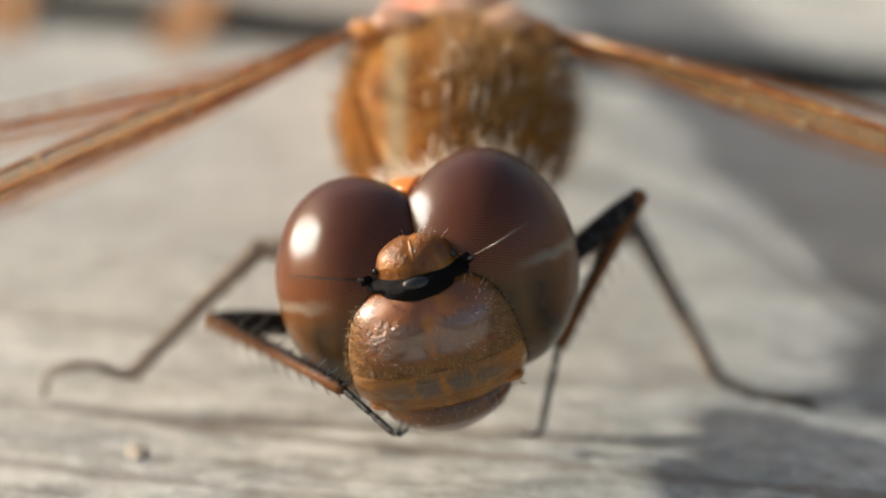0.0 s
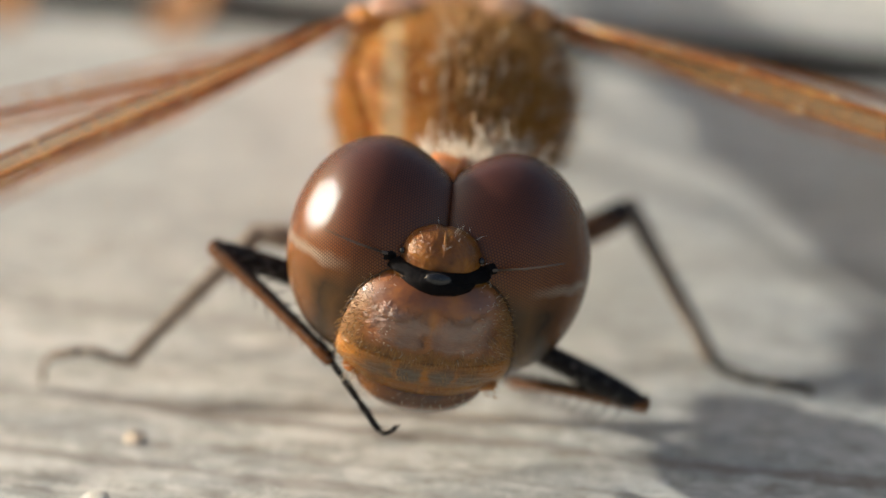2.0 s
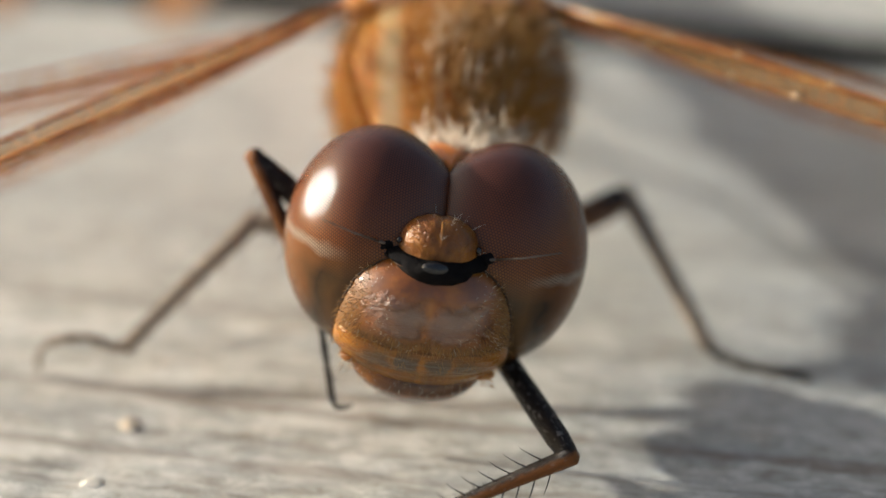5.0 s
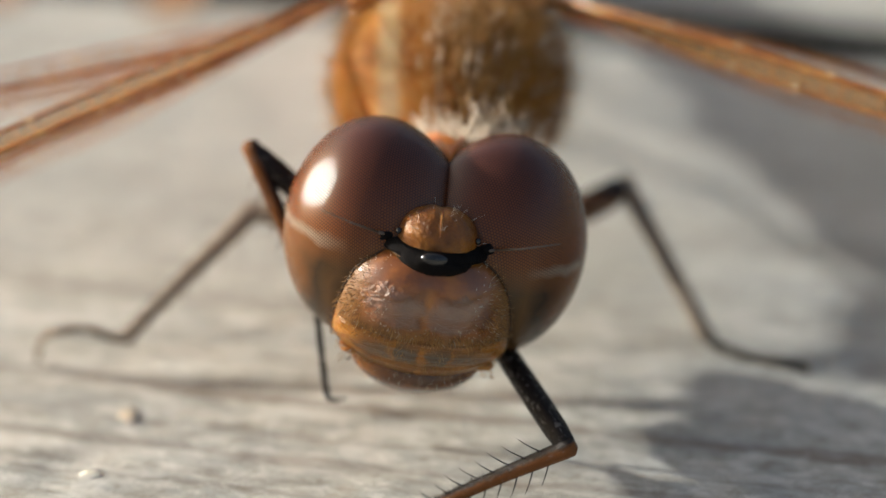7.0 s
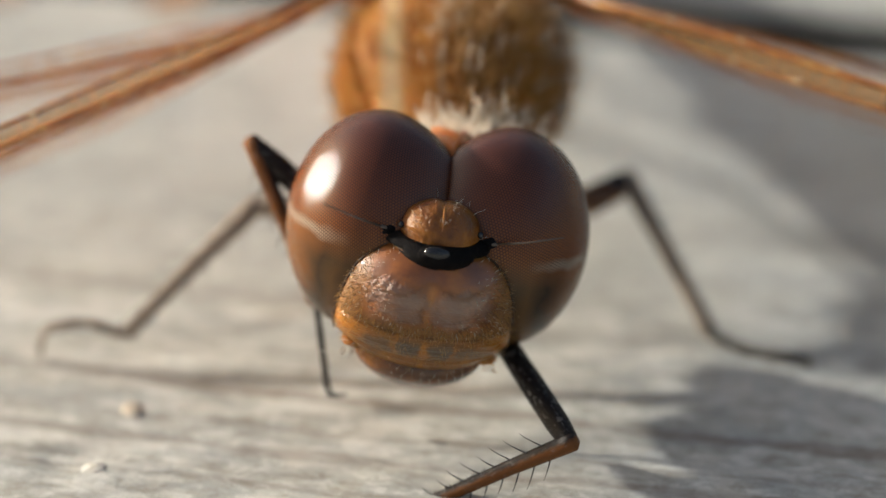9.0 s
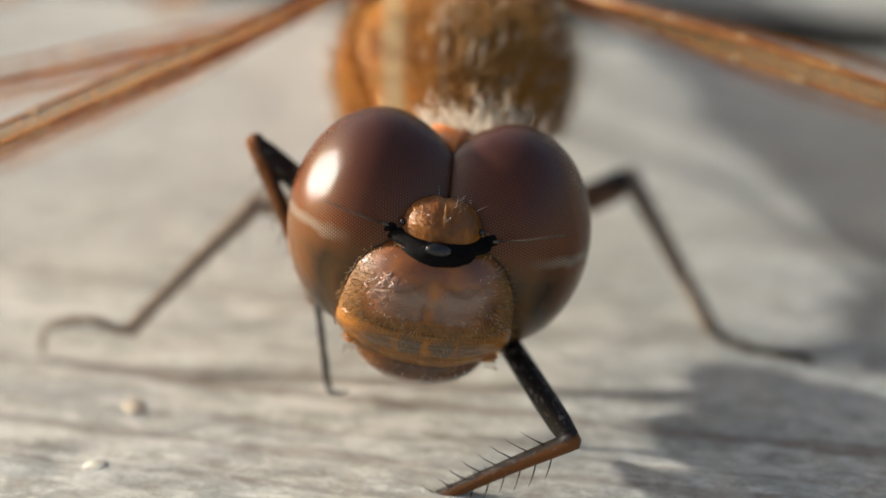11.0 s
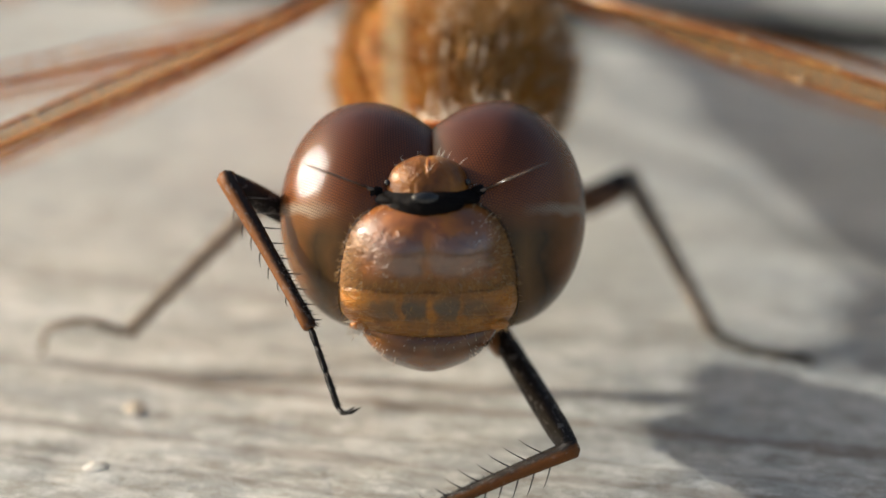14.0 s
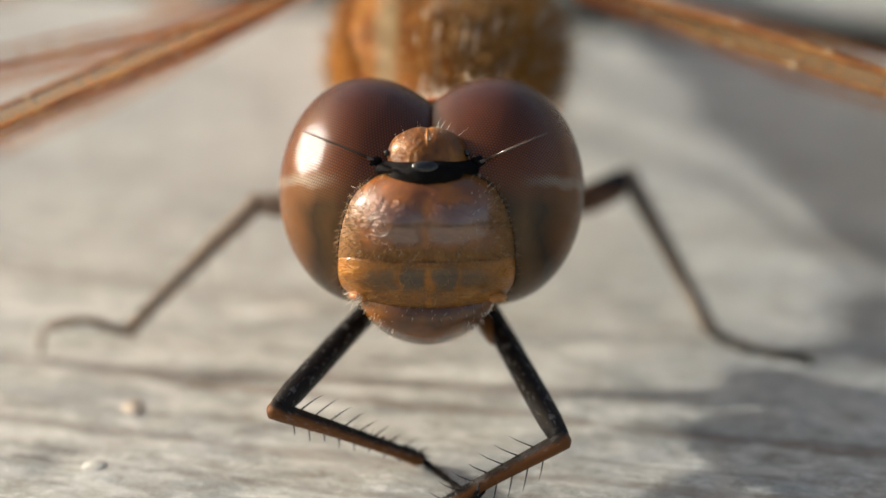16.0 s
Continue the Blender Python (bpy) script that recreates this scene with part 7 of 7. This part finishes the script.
        (1.875, bone(4.087, 0.049, 3.610, 0.946, 0.349, 2.096, 1)),
        (1.900, bone(4.464, -0.201, 2.624, 1.715, 1.196, 0.968, 1)),
        (1.925, bone(4.393, -0.366, 2.300, 1.650, 1.279, 0.878, 1)),
        (1.950, bone(4.323, -0.531, 1.976, 1.613, 1.351, 0.807, 1)),
        (1.975, bone(4.252, -0.696, 1.652, 1.602, 1.405, 0.748, 1)),
        (2.000, bone(4.181, -0.861, 1.328, 1.616, 1.434, 0.692, 1)),
        (2.025, bone(4.366, -0.871, 2.079, 1.278, 0.528, 1.211, 1)),
        (2.050, bone(4.552, -0.881, 2.831, 1.214, -0.867, 1.779, 1)),
        (2.075, bone(4.737, -0.891, 3.582, 1.698, -2.264, 2.519, 1)),
        (2.100, bone(4.923, -0.901, 4.333, 2.439, -3.174, 3.378, 1)),
        (2.125, bone(4.911, -1.144, 4.022, 2.309, -3.382, 3.337, 1)),
        (2.150, bone(4.900, -1.387, 3.710, 2.197, -3.573, 3.306, 1)),
        (2.175, bone(4.889, -1.630, 3.398, 2.105, -3.747, 3.277, 1)),
        (2.200, bone(4.878, -1.873, 3.087, 2.034, -3.907, 3.245, 1)),
        (2.225, bone(4.840, -2.085, 2.891, 2.071, -4.215, 3.106, 1)),
        (2.250, bone(4.803, -2.297, 2.694, 2.112, -4.519, 2.967, 1)),
        (2.275, bone(4.765, -2.509, 2.498, 2.157, -4.820, 2.828, 1)),
        (2.300, bone(4.728, -2.721, 2.302, 2.206, -5.117, 2.687, 1)),
        (2.325, bone(4.799, -2.245, 2.687, 2.542, -4.920, 2.740, 1)),
        (2.350, bone(4.869, -1.768, 3.072, 2.941, -4.674, 2.777, 1)),
        (2.375, bone(4.940, -1.291, 3.457, 3.385, -4.362, 2.820, 1)),
        (2.400, bone(5.011, -0.815, 3.842, 3.847, -3.976, 2.892, 1)),
        (2.425, bone(4.870, -1.144, 3.525, 3.611, -4.323, 2.778, 1)),
        (2.450, bone(4.730, -1.474, 3.208, 3.380, -4.658, 2.669, 1)),
        (2.475, bone(4.590, -1.804, 2.891, 3.154, -4.979, 2.562, 1)),
        (2.500, bone(4.449, -2.134, 2.574, 2.935, -5.287, 2.454, 1)),
        (2.525, bone(4.164, -2.379, 2.369, 2.512, -5.463, 2.300, 1)),
        (2.550, bone(3.879, -2.624, 2.164, 2.091, -5.633, 2.145, 1)),
        (2.575, bone(3.594, -2.869, 1.958, 1.675, -5.796, 1.991, 1)),
        (2.600, bone(3.308, -3.114, 1.753, 1.263, -5.952, 1.836, 1)),
        (2.625, bone(3.235, -3.204, 1.686, 1.139, -6.003, 1.832, 1)),
        (2.650, bone(3.161, -3.294, 1.619, 1.016, -6.052, 1.829, 1)),
        (2.675, bone(3.088, -3.384, 1.551, 0.895, -6.099, 1.825, 1)),
        (2.700, bone(2.894, -3.475, 1.484, 0.776, -6.144, 1.821, 1)),
        (2.775, bone(2.869, -3.487, 1.460, 0.226, -5.625, 1.255, 1)),
        (2.850, bone(2.845, -3.500, 1.435, -0.174, -4.804, 0.600, 1)),
        (2.925, bone(2.820, -3.512, 1.410, -0.259, -3.852, 0.030, 1)),
        (3.000, bone(2.795, -3.525, 1.386, -0.088, -3.034, -0.345, 1)),
        (3.500, bone(2.784, -3.545, 1.346, -0.128, -3.141, -0.356, 1)),
        (4.000, bone(2.795, -3.545, 1.346, -0.117, -3.112, -0.348, 1)),
        (6.500, bone(2.762, -3.550, 1.336, -0.155, -3.110, -0.347, 1)),
        (9.000, bone(2.750, -3.555, 1.327, -0.191, -3.201, -0.333, 1)),
        (11.500, bone(2.750, -3.565, 1.307, -0.203, -3.226, -0.333, 1)),
        (12.500, bone(2.750, -3.565, 1.307, -0.207, -3.228, -0.327, 1)),
        (12.625, bone(2.745, -3.580, 1.277, -0.224, -3.287, -0.342, 1)),
        (12.750, bone(2.739, -3.595, 1.248, -0.242, -3.347, -0.356, 1)),
        (12.875, bone(2.734, -3.610, 1.218, -0.258, -3.407, -0.371, 1)),
        (13.000, bone(2.728, -3.626, 1.188, -0.274, -3.467, -0.385, 1)),
        (14.700, bone(2.711, -3.622, 1.196, -0.288, -3.475, -0.386, 1)),
        (14.775, bone(2.654, -3.609, 1.222, -0.318, -3.486, -0.413, 1)),
        (14.850, bone(2.598, -3.596, 1.247, -0.347, -3.497, -0.440, 1)),
        (14.925, bone(2.541, -3.583, 1.272, -0.376, -3.509, -0.466, 1)),
        (15.000, bone(2.555, -3.570, 1.297, -0.403, -3.520, -0.492, 1)),
        (15.500, bone(2.577, -3.555, 1.327, -0.357, -3.593, -0.502, 1)),
        (16.000, bone(2.577, -3.560, 1.317, -0.363, -3.623, -0.501, 1)),
    ])
    walk(fore_legs[1][2], [
        (0.000, bone(2.529, 1.299, 1.835, 2.163, 0.487, 0.329, 1)),
        (0.025, bone(2.520, 1.227, 1.910, 2.154, 0.566, 0.332, 1)),
        (0.050, bone(2.521, 1.158, 2.001, 2.157, 0.658, 0.364, 1)),
        (0.075, bone(2.527, 1.095, 2.107, 2.170, 0.760, 0.427, 1)),
        (0.100, bone(2.538, 1.040, 2.228, 2.190, 0.871, 0.521, 1)),
        (0.200, bone(2.470, 1.038, 2.226, 2.123, 0.877, 0.518, 1)),
        (0.300, bone(2.526, 1.034, 2.219, 2.171, 0.831, 0.517, 1)),
        (0.325, bone(2.584, 1.008, 2.172, 2.215, 0.830, 0.470, 1)),
        (0.350, bone(2.642, 0.982, 2.125, 2.259, 0.829, 0.425, 1)),
        (0.375, bone(2.701, 0.955, 2.079, 2.303, 0.828, 0.379, 1)),
        (0.400, bone(2.759, 0.929, 2.033, 2.348, 0.828, 0.335, 1)),
        (0.425, bone(2.875, 0.886, 2.058, 2.679, 0.593, 0.344, 1)),
        (0.450, bone(2.992, 0.845, 2.084, 3.030, 0.357, 0.404, 1)),
        (0.475, bone(3.109, 0.804, 2.113, 3.381, 0.136, 0.519, 1)),
        (0.500, bone(3.226, 0.764, 2.144, 3.710, -0.055, 0.675, 1)),
        (0.525, bone(3.292, 1.083, 1.988, 3.765, 0.263, 0.516, 1)),
        (0.550, bone(3.364, 1.423, 1.867, 3.826, 0.603, 0.391, 1)),
        (0.575, bone(3.439, 1.775, 1.784, 3.889, 0.954, 0.305, 1)),
        (0.600, bone(3.513, 2.126, 1.741, 3.952, 1.304, 0.260, 1)),
        (0.625, bone(3.611, 1.237, 2.054, 3.929, 0.091, 0.770, 1)),
        (0.650, bone(3.750, 0.221, 2.861, 3.908, -1.221, 1.882, 1)),
        (0.675, bone(3.824, -0.445, 4.050, 3.812, -2.086, 3.441, 1)),
        (0.700, bone(3.792, -0.619, 5.140, 3.631, -2.344, 4.891, 1)),
        (0.712, bone(3.666, -0.462, 4.897, 3.530, -2.177, 4.576, 1)),
        (0.725, bone(3.538, -0.299, 4.655, 3.428, -2.001, 4.263, 1)),
        (0.738, bone(3.410, -0.131, 4.413, 3.325, -1.817, 3.950, 1)),
        (0.750, bone(3.282, 0.042, 4.174, 3.222, -1.624, 3.641, 1)),
        (0.762, bone(3.192, 0.558, 3.108, 3.142, -1.058, 2.437, 1)),
        (0.775, bone(3.048, 1.571, 2.010, 3.009, 0.018, 1.203, 1)),
        (0.788, bone(2.864, 2.883, 1.323, 2.835, 1.405, 0.387, 1)),
        (0.800, bone(2.692, 4.012, 1.103, 2.674, 2.618, 0.046, 1)),
        (0.825, bone(2.701, 3.847, 1.044, 2.698, 2.417, 0.035, 1)),
        (0.850, bone(2.711, 3.681, 0.990, 2.721, 2.217, 0.031, 1)),
        (0.875, bone(2.720, 3.515, 0.942, 2.745, 2.019, 0.033, 1)),
        (0.900, bone(2.730, 3.350, 0.899, 2.768, 1.824, 0.043, 1)),
        (0.925, bone(2.725, 2.887, 1.071, 2.812, 1.572, -0.080, 1)),
        (0.950, bone(2.720, 2.425, 1.263, 2.857, 1.412, -0.157, 1)),
        (0.975, bone(2.717, 1.967, 1.471, 2.896, 1.309, -0.140, 1)),
        (1.000, bone(2.720, 1.514, 1.697, 2.928, 1.208, -0.013, 1)),
        (1.025, bone(2.672, 1.418, 1.814, 2.840, 1.210, 0.085, 1)),
        (1.050, bone(2.627, 1.323, 1.939, 2.753, 1.216, 0.197, 1)),
        (1.075, bone(2.584, 1.231, 2.071, 2.667, 1.225, 0.323, 1)),
        (1.100, bone(2.542, 1.143, 2.210, 2.583, 1.237, 0.463, 1)),
        (1.125, bone(2.539, 1.171, 2.211, 2.610, 1.208, 0.463, 1)),
        (1.150, bone(2.536, 1.199, 2.215, 2.637, 1.179, 0.468, 1)),
        (1.175, bone(2.533, 1.229, 2.220, 2.665, 1.152, 0.476, 1)),
        (1.200, bone(2.530, 1.259, 2.227, 2.692, 1.126, 0.489, 1)),
        (1.225, bone(2.364, 0.501, 2.952, 2.404, -0.155, 1.330, 1)),
        (1.250, bone(2.234, -0.199, 3.935, 2.100, -1.464, 2.734, 1)),
        (1.275, bone(2.150, -0.676, 5.060, 1.868, -2.313, 4.507, 1)),
        (1.300, bone(2.097, -0.895, 6.130, 1.741, -2.609, 6.116, 1)),
        (1.325, bone(2.209, -0.888, 6.113, 1.824, -2.595, 6.063, 1)),
        (1.350, bone(2.322, -0.874, 6.096, 1.908, -2.572, 6.011, 1)),
        (1.375, bone(2.436, -0.851, 6.079, 1.994, -2.540, 5.959, 1)),
        (1.400, bone(2.549, -0.821, 6.063, 2.079, -2.500, 5.909, 1)),
        (1.425, bone(2.620, -0.450, 4.627, 2.342, -2.075, 4.039, 1)),
        (1.450, bone(2.659, 0.360, 3.104, 2.644, -1.036, 2.048, 1)),
        (1.475, bone(2.725, 1.500, 1.894, 2.975, 0.489, 0.487, 1)),
        (1.500, bone(2.854, 2.573, 1.123, 3.300, 1.962, -0.455, 1)),
        (1.525, bone(2.831, 2.263, 1.313, 3.289, 1.786, -0.307, 1)),
        (1.550, bone(2.812, 1.954, 1.525, 3.278, 1.616, -0.127, 1)),
        (1.575, bone(2.795, 1.652, 1.759, 3.266, 1.456, 0.085, 1)),
        (1.600, bone(2.779, 1.363, 2.012, 3.252, 1.307, 0.329, 1)),
        (1.625, bone(2.786, 0.182, 2.902, 3.104, -0.369, 1.272, 1)),
        (1.650, bone(2.827, -0.929, 4.159, 2.902, -2.048, 2.815, 1)),
        (1.675, bone(2.867, -1.705, 5.595, 2.686, -3.222, 4.741, 1)),
        (1.700, bone(2.870, -2.137, 6.887, 2.511, -3.805, 6.499, 1)),
        (1.725, bone(2.624, -2.275, 6.932, 2.185, -3.942, 6.628, 1)),
        (1.750, bone(2.373, -2.382, 6.975, 1.855, -4.039, 6.755, 1)),
        (1.775, bone(2.125, -2.456, 7.014, 1.531, -4.097, 6.880, 1)),
        (1.800, bone(1.891, -2.501, 7.048, 1.223, -4.118, 6.999, 1)),
        (1.825, bone(1.328, -2.319, 5.509, 0.185, -3.627, 5.291, 1)),
        (1.850, bone(0.691, -1.208, 3.665, -0.955, -1.595, 3.213, 1)),
        (1.875, bone(0.946, 0.349, 2.096, -0.583, 1.027, 1.580, 1)),
        (1.900, bone(1.715, 1.196, 0.968, 0.505, 2.370, 0.501, 1)),
        (1.925, bone(1.650, 1.279, 0.878, 0.465, 2.495, 0.455, 1)),
        (1.950, bone(1.613, 1.351, 0.807, 0.455, 2.608, 0.430, 1)),
        (1.975, bone(1.602, 1.405, 0.748, 0.473, 2.700, 0.416, 1)),
        (2.000, bone(1.616, 1.434, 0.692, 0.517, 2.766, 0.406, 1)),
        (2.025, bone(1.278, 0.528, 1.211, -0.121, 1.440, 0.688, 1)),
        (2.050, bone(1.214, -0.867, 1.779, -0.354, -0.739, 1.012, 1)),
        (2.075, bone(1.698, -2.264, 2.519, 0.321, -2.949, 1.685, 1)),
        (2.100, bone(2.439, -3.174, 3.378, 1.375, -4.330, 2.607, 1)),
        (2.125, bone(2.309, -3.382, 3.337, 1.207, -4.533, 2.614, 1)),
        (2.150, bone(2.197, -3.573, 3.306, 1.058, -4.718, 2.631, 1)),
        (2.175, bone(2.105, -3.747, 3.277, 0.931, -4.885, 2.651, 1)),
        (2.200, bone(2.034, -3.907, 3.245, 0.827, -5.036, 2.670, 1)),
        (2.225, bone(2.071, -4.215, 3.106, 0.773, -5.307, 2.675, 1)),
        (2.250, bone(2.112, -4.519, 2.967, 0.736, -5.563, 2.688, 1)),
        (2.275, bone(2.157, -4.820, 2.828, 0.716, -5.805, 2.703, 1)),
        (2.300, bone(2.206, -5.117, 2.687, 0.716, -6.035, 2.716, 1)),
        (2.325, bone(2.542, -4.920, 2.740, 1.306, -6.158, 2.775, 1)),
        (2.350, bone(2.941, -4.674, 2.777, 2.077, -6.195, 2.817, 1)),
        (2.375, bone(3.385, -4.362, 2.820, 2.955, -6.057, 2.863, 1)),
        (2.400, bone(3.847, -3.976, 2.892, 3.821, -5.725, 2.934, 1)),
        (2.425, bone(3.611, -4.323, 2.778, 3.463, -6.066, 2.844, 1)),
        (2.450, bone(3.380, -4.658, 2.669, 3.108, -6.384, 2.758, 1)),
        (2.475, bone(3.154, -4.979, 2.562, 2.761, -6.680, 2.674, 1)),
        (2.500, bone(2.935, -5.287, 2.454, 2.423, -6.955, 2.589, 1)),
        (2.525, bone(2.512, -5.463, 2.300, 1.783, -7.053, 2.369, 1)),
        (2.550, bone(2.091, -5.633, 2.145, 1.152, -7.109, 2.146, 1)),
        (2.575, bone(1.675, -5.796, 1.991, 0.544, -7.129, 1.922, 1)),
        (2.600, bone(1.263, -5.952, 1.836, -0.031, -7.123, 1.702, 1)),
        (2.625, bone(1.139, -6.003, 1.832, -0.196, -7.127, 1.702, 1)),
        (2.650, bone(1.016, -6.052, 1.829, -0.358, -7.128, 1.701, 1)),
        (2.675, bone(0.895, -6.099, 1.825, -0.517, -7.125, 1.701, 1)),
        (2.700, bone(0.776, -6.144, 1.821, -0.673, -7.119, 1.700, 1)),
        (2.775, bone(0.226, -5.625, 1.255, -1.099, -6.768, 1.279, 1)),
        (2.850, bone(-0.174, -4.804, 0.600, -1.340, -6.097, 0.776, 1)),
        (2.925, bone(-0.259, -3.852, 0.030, -1.239, -5.266, 0.353, 1)),
        (3.000, bone(-0.088, -3.034, -0.345, -0.869, -4.531, 0.113, 1)),
        (3.500, bone(-0.128, -3.141, -0.356, -0.859, -4.656, 0.125, 1)),
        (4.000, bone(-0.117, -3.112, -0.348, -0.857, -4.627, 0.122, 1)),
        (6.500, bone(-0.155, -3.110, -0.347, -0.908, -4.615, 0.134, 1)),
        (9.000, bone(-0.191, -3.201, -0.333, -0.964, -4.699, 0.139, 1)),
        (11.500, bone(-0.203, -3.226, -0.333, -0.976, -4.722, 0.147, 1)),
        (12.500, bone(-0.207, -3.228, -0.327, -0.987, -4.721, 0.146, 1)),
        (12.625, bone(-0.224, -3.287, -0.342, -0.979, -4.785, 0.159, 1)),
        (12.750, bone(-0.242, -3.347, -0.356, -0.970, -4.848, 0.172, 1)),
        (12.875, bone(-0.258, -3.407, -0.371, -0.959, -4.911, 0.186, 1)),
        (13.000, bone(-0.274, -3.467, -0.385, -0.948, -4.973, 0.199, 1)),
        (14.700, bone(-0.288, -3.475, -0.386, -0.967, -4.978, 0.200, 1)),
        (14.775, bone(-0.318, -3.486, -0.413, -0.957, -4.995, 0.203, 1)),
        (14.850, bone(-0.347, -3.497, -0.440, -0.945, -5.010, 0.206, 1)),
        (14.925, bone(-0.376, -3.509, -0.466, -0.932, -5.024, 0.209, 1)),
        (15.000, bone(-0.403, -3.520, -0.492, -0.917, -5.038, 0.212, 1)),
        (15.500, bone(-0.357, -3.593, -0.502, -0.893, -5.093, 0.223, 1)),
        (16.000, bone(-0.363, -3.623, -0.501, -0.895, -5.123, 0.227, 1)),
    ])
    # the body rises a little as the foot comes down
    for ob in (thorax, *wings):
        at = ob.matrix_basis.copy()
        walk(ob, [(0.0, at), (14.8, at), (15.05, Matrix.Translation((-0.000112, 0.000138, 0.000270)) @ at), (16.0, Matrix.Translation((-0.000112, 0.000138, 0.000270)) @ at)])
    walk(head, [
        (0.00, pose(-0.000162, -0.000260, 0.004289, -13.30, -12.72, 3.09)),
        (0.10, pose(-0.000117, 0.000021, 0.004224, -11.70, -8.74, 0.63)),
        (0.70, pose(-0.000117, 0.000021, 0.004224, -11.70, -8.74, 0.63)),
        (0.80, pose(-0.000221, -0.000141, 0.004350, -30.78, 9.90, 4.09)),
        (0.90, pose(-0.000189, -0.000088, 0.004158, -46.87, 25.41, 2.19)),
        (0.95, pose(-0.000117, -0.000293, 0.004444, -25.27, 10.32, 5.30)),
        (1.00, pose(-0.000048, -0.000296, 0.004456, -16.46, 3.78, 4.89)),
        (1.20, pose(-0.000048, -0.000296, 0.004456, -16.46, 3.78, 4.89)),
        (1.30, pose(-0.000112, -0.000339, 0.004439, -28.70, 18.99, 3.09)),
        (1.40, pose(-0.000077, -0.000287, 0.004121, -48.50, 37.96, -5.60)),
        (1.50, pose(-0.000068, -0.000276, 0.004051, -51.73, 40.23, -7.52)),
        (1.60, pose(0.000058, -0.000180, 0.004332, -5.18, 8.99, 0.32)),
        (1.70, pose(0.000058, -0.000180, 0.004332, -5.18, 8.99, 0.32)),
        (1.80, pose(0.000133, 0.000092, 0.004114, -10.25, 14.32, -3.69)),
        (1.90, pose(0.000111, -0.000115, 0.004308, -6.30, 9.77, -0.44)),
        (2.00, pose(0.000108, -0.000166, 0.004356, -5.17, 8.98, 0.31)),
        (2.50, pose(0.000153, -0.000220, 0.004258, -5.20, 8.97, 0.31)),
        (3.00, pose(0.000119, -0.000188, 0.004317, -5.18, 8.98, 0.31)),
        (3.50, pose(0.000130, -0.000193, 0.004307, -5.19, 8.97, 0.31)),
        (4.20, pose(0.000130, -0.000193, 0.004308, -5.18, 8.97, 0.31)),
        (12.20, pose(0.000126, -0.000188, 0.004317, -5.18, 8.98, 0.31)),
        (12.40, pose(0.000106, -0.000266, 0.004354, -9.11, 7.62, 0.85)),
        (12.50, pose(0.000033, -0.000445, 0.004447, -20.09, 5.24, 2.63)),
        (12.70, pose(0.000005, -0.000319, 0.004480, -23.13, 0.98, 0.89)),
        (13.00, pose(-0.000009, -0.000262, 0.004491, -24.20, -0.50, 0.19)),
        (13.50, pose(-0.000008, -0.000393, 0.004629, -24.16, -0.55, 0.16)),
        (14.50, pose(-0.000007, -0.000524, 0.004766, -24.11, -0.60, 0.14)),
        (14.80, pose(-0.000007, -0.000524, 0.004766, -24.11, -0.60, 0.14)),
        (15.05, pose(0.000014, 0.000025, 0.005047, -26.99, 0.00, -0.00)),
        (15.50, pose(-0.000000, -0.000000, 0.005000, -27.00, 0.00, 0.00)),
        (16.00, pose(-0.000000, -0.000000, 0.005000, -27.00, 0.00, 0.00)),
    ])


motions()
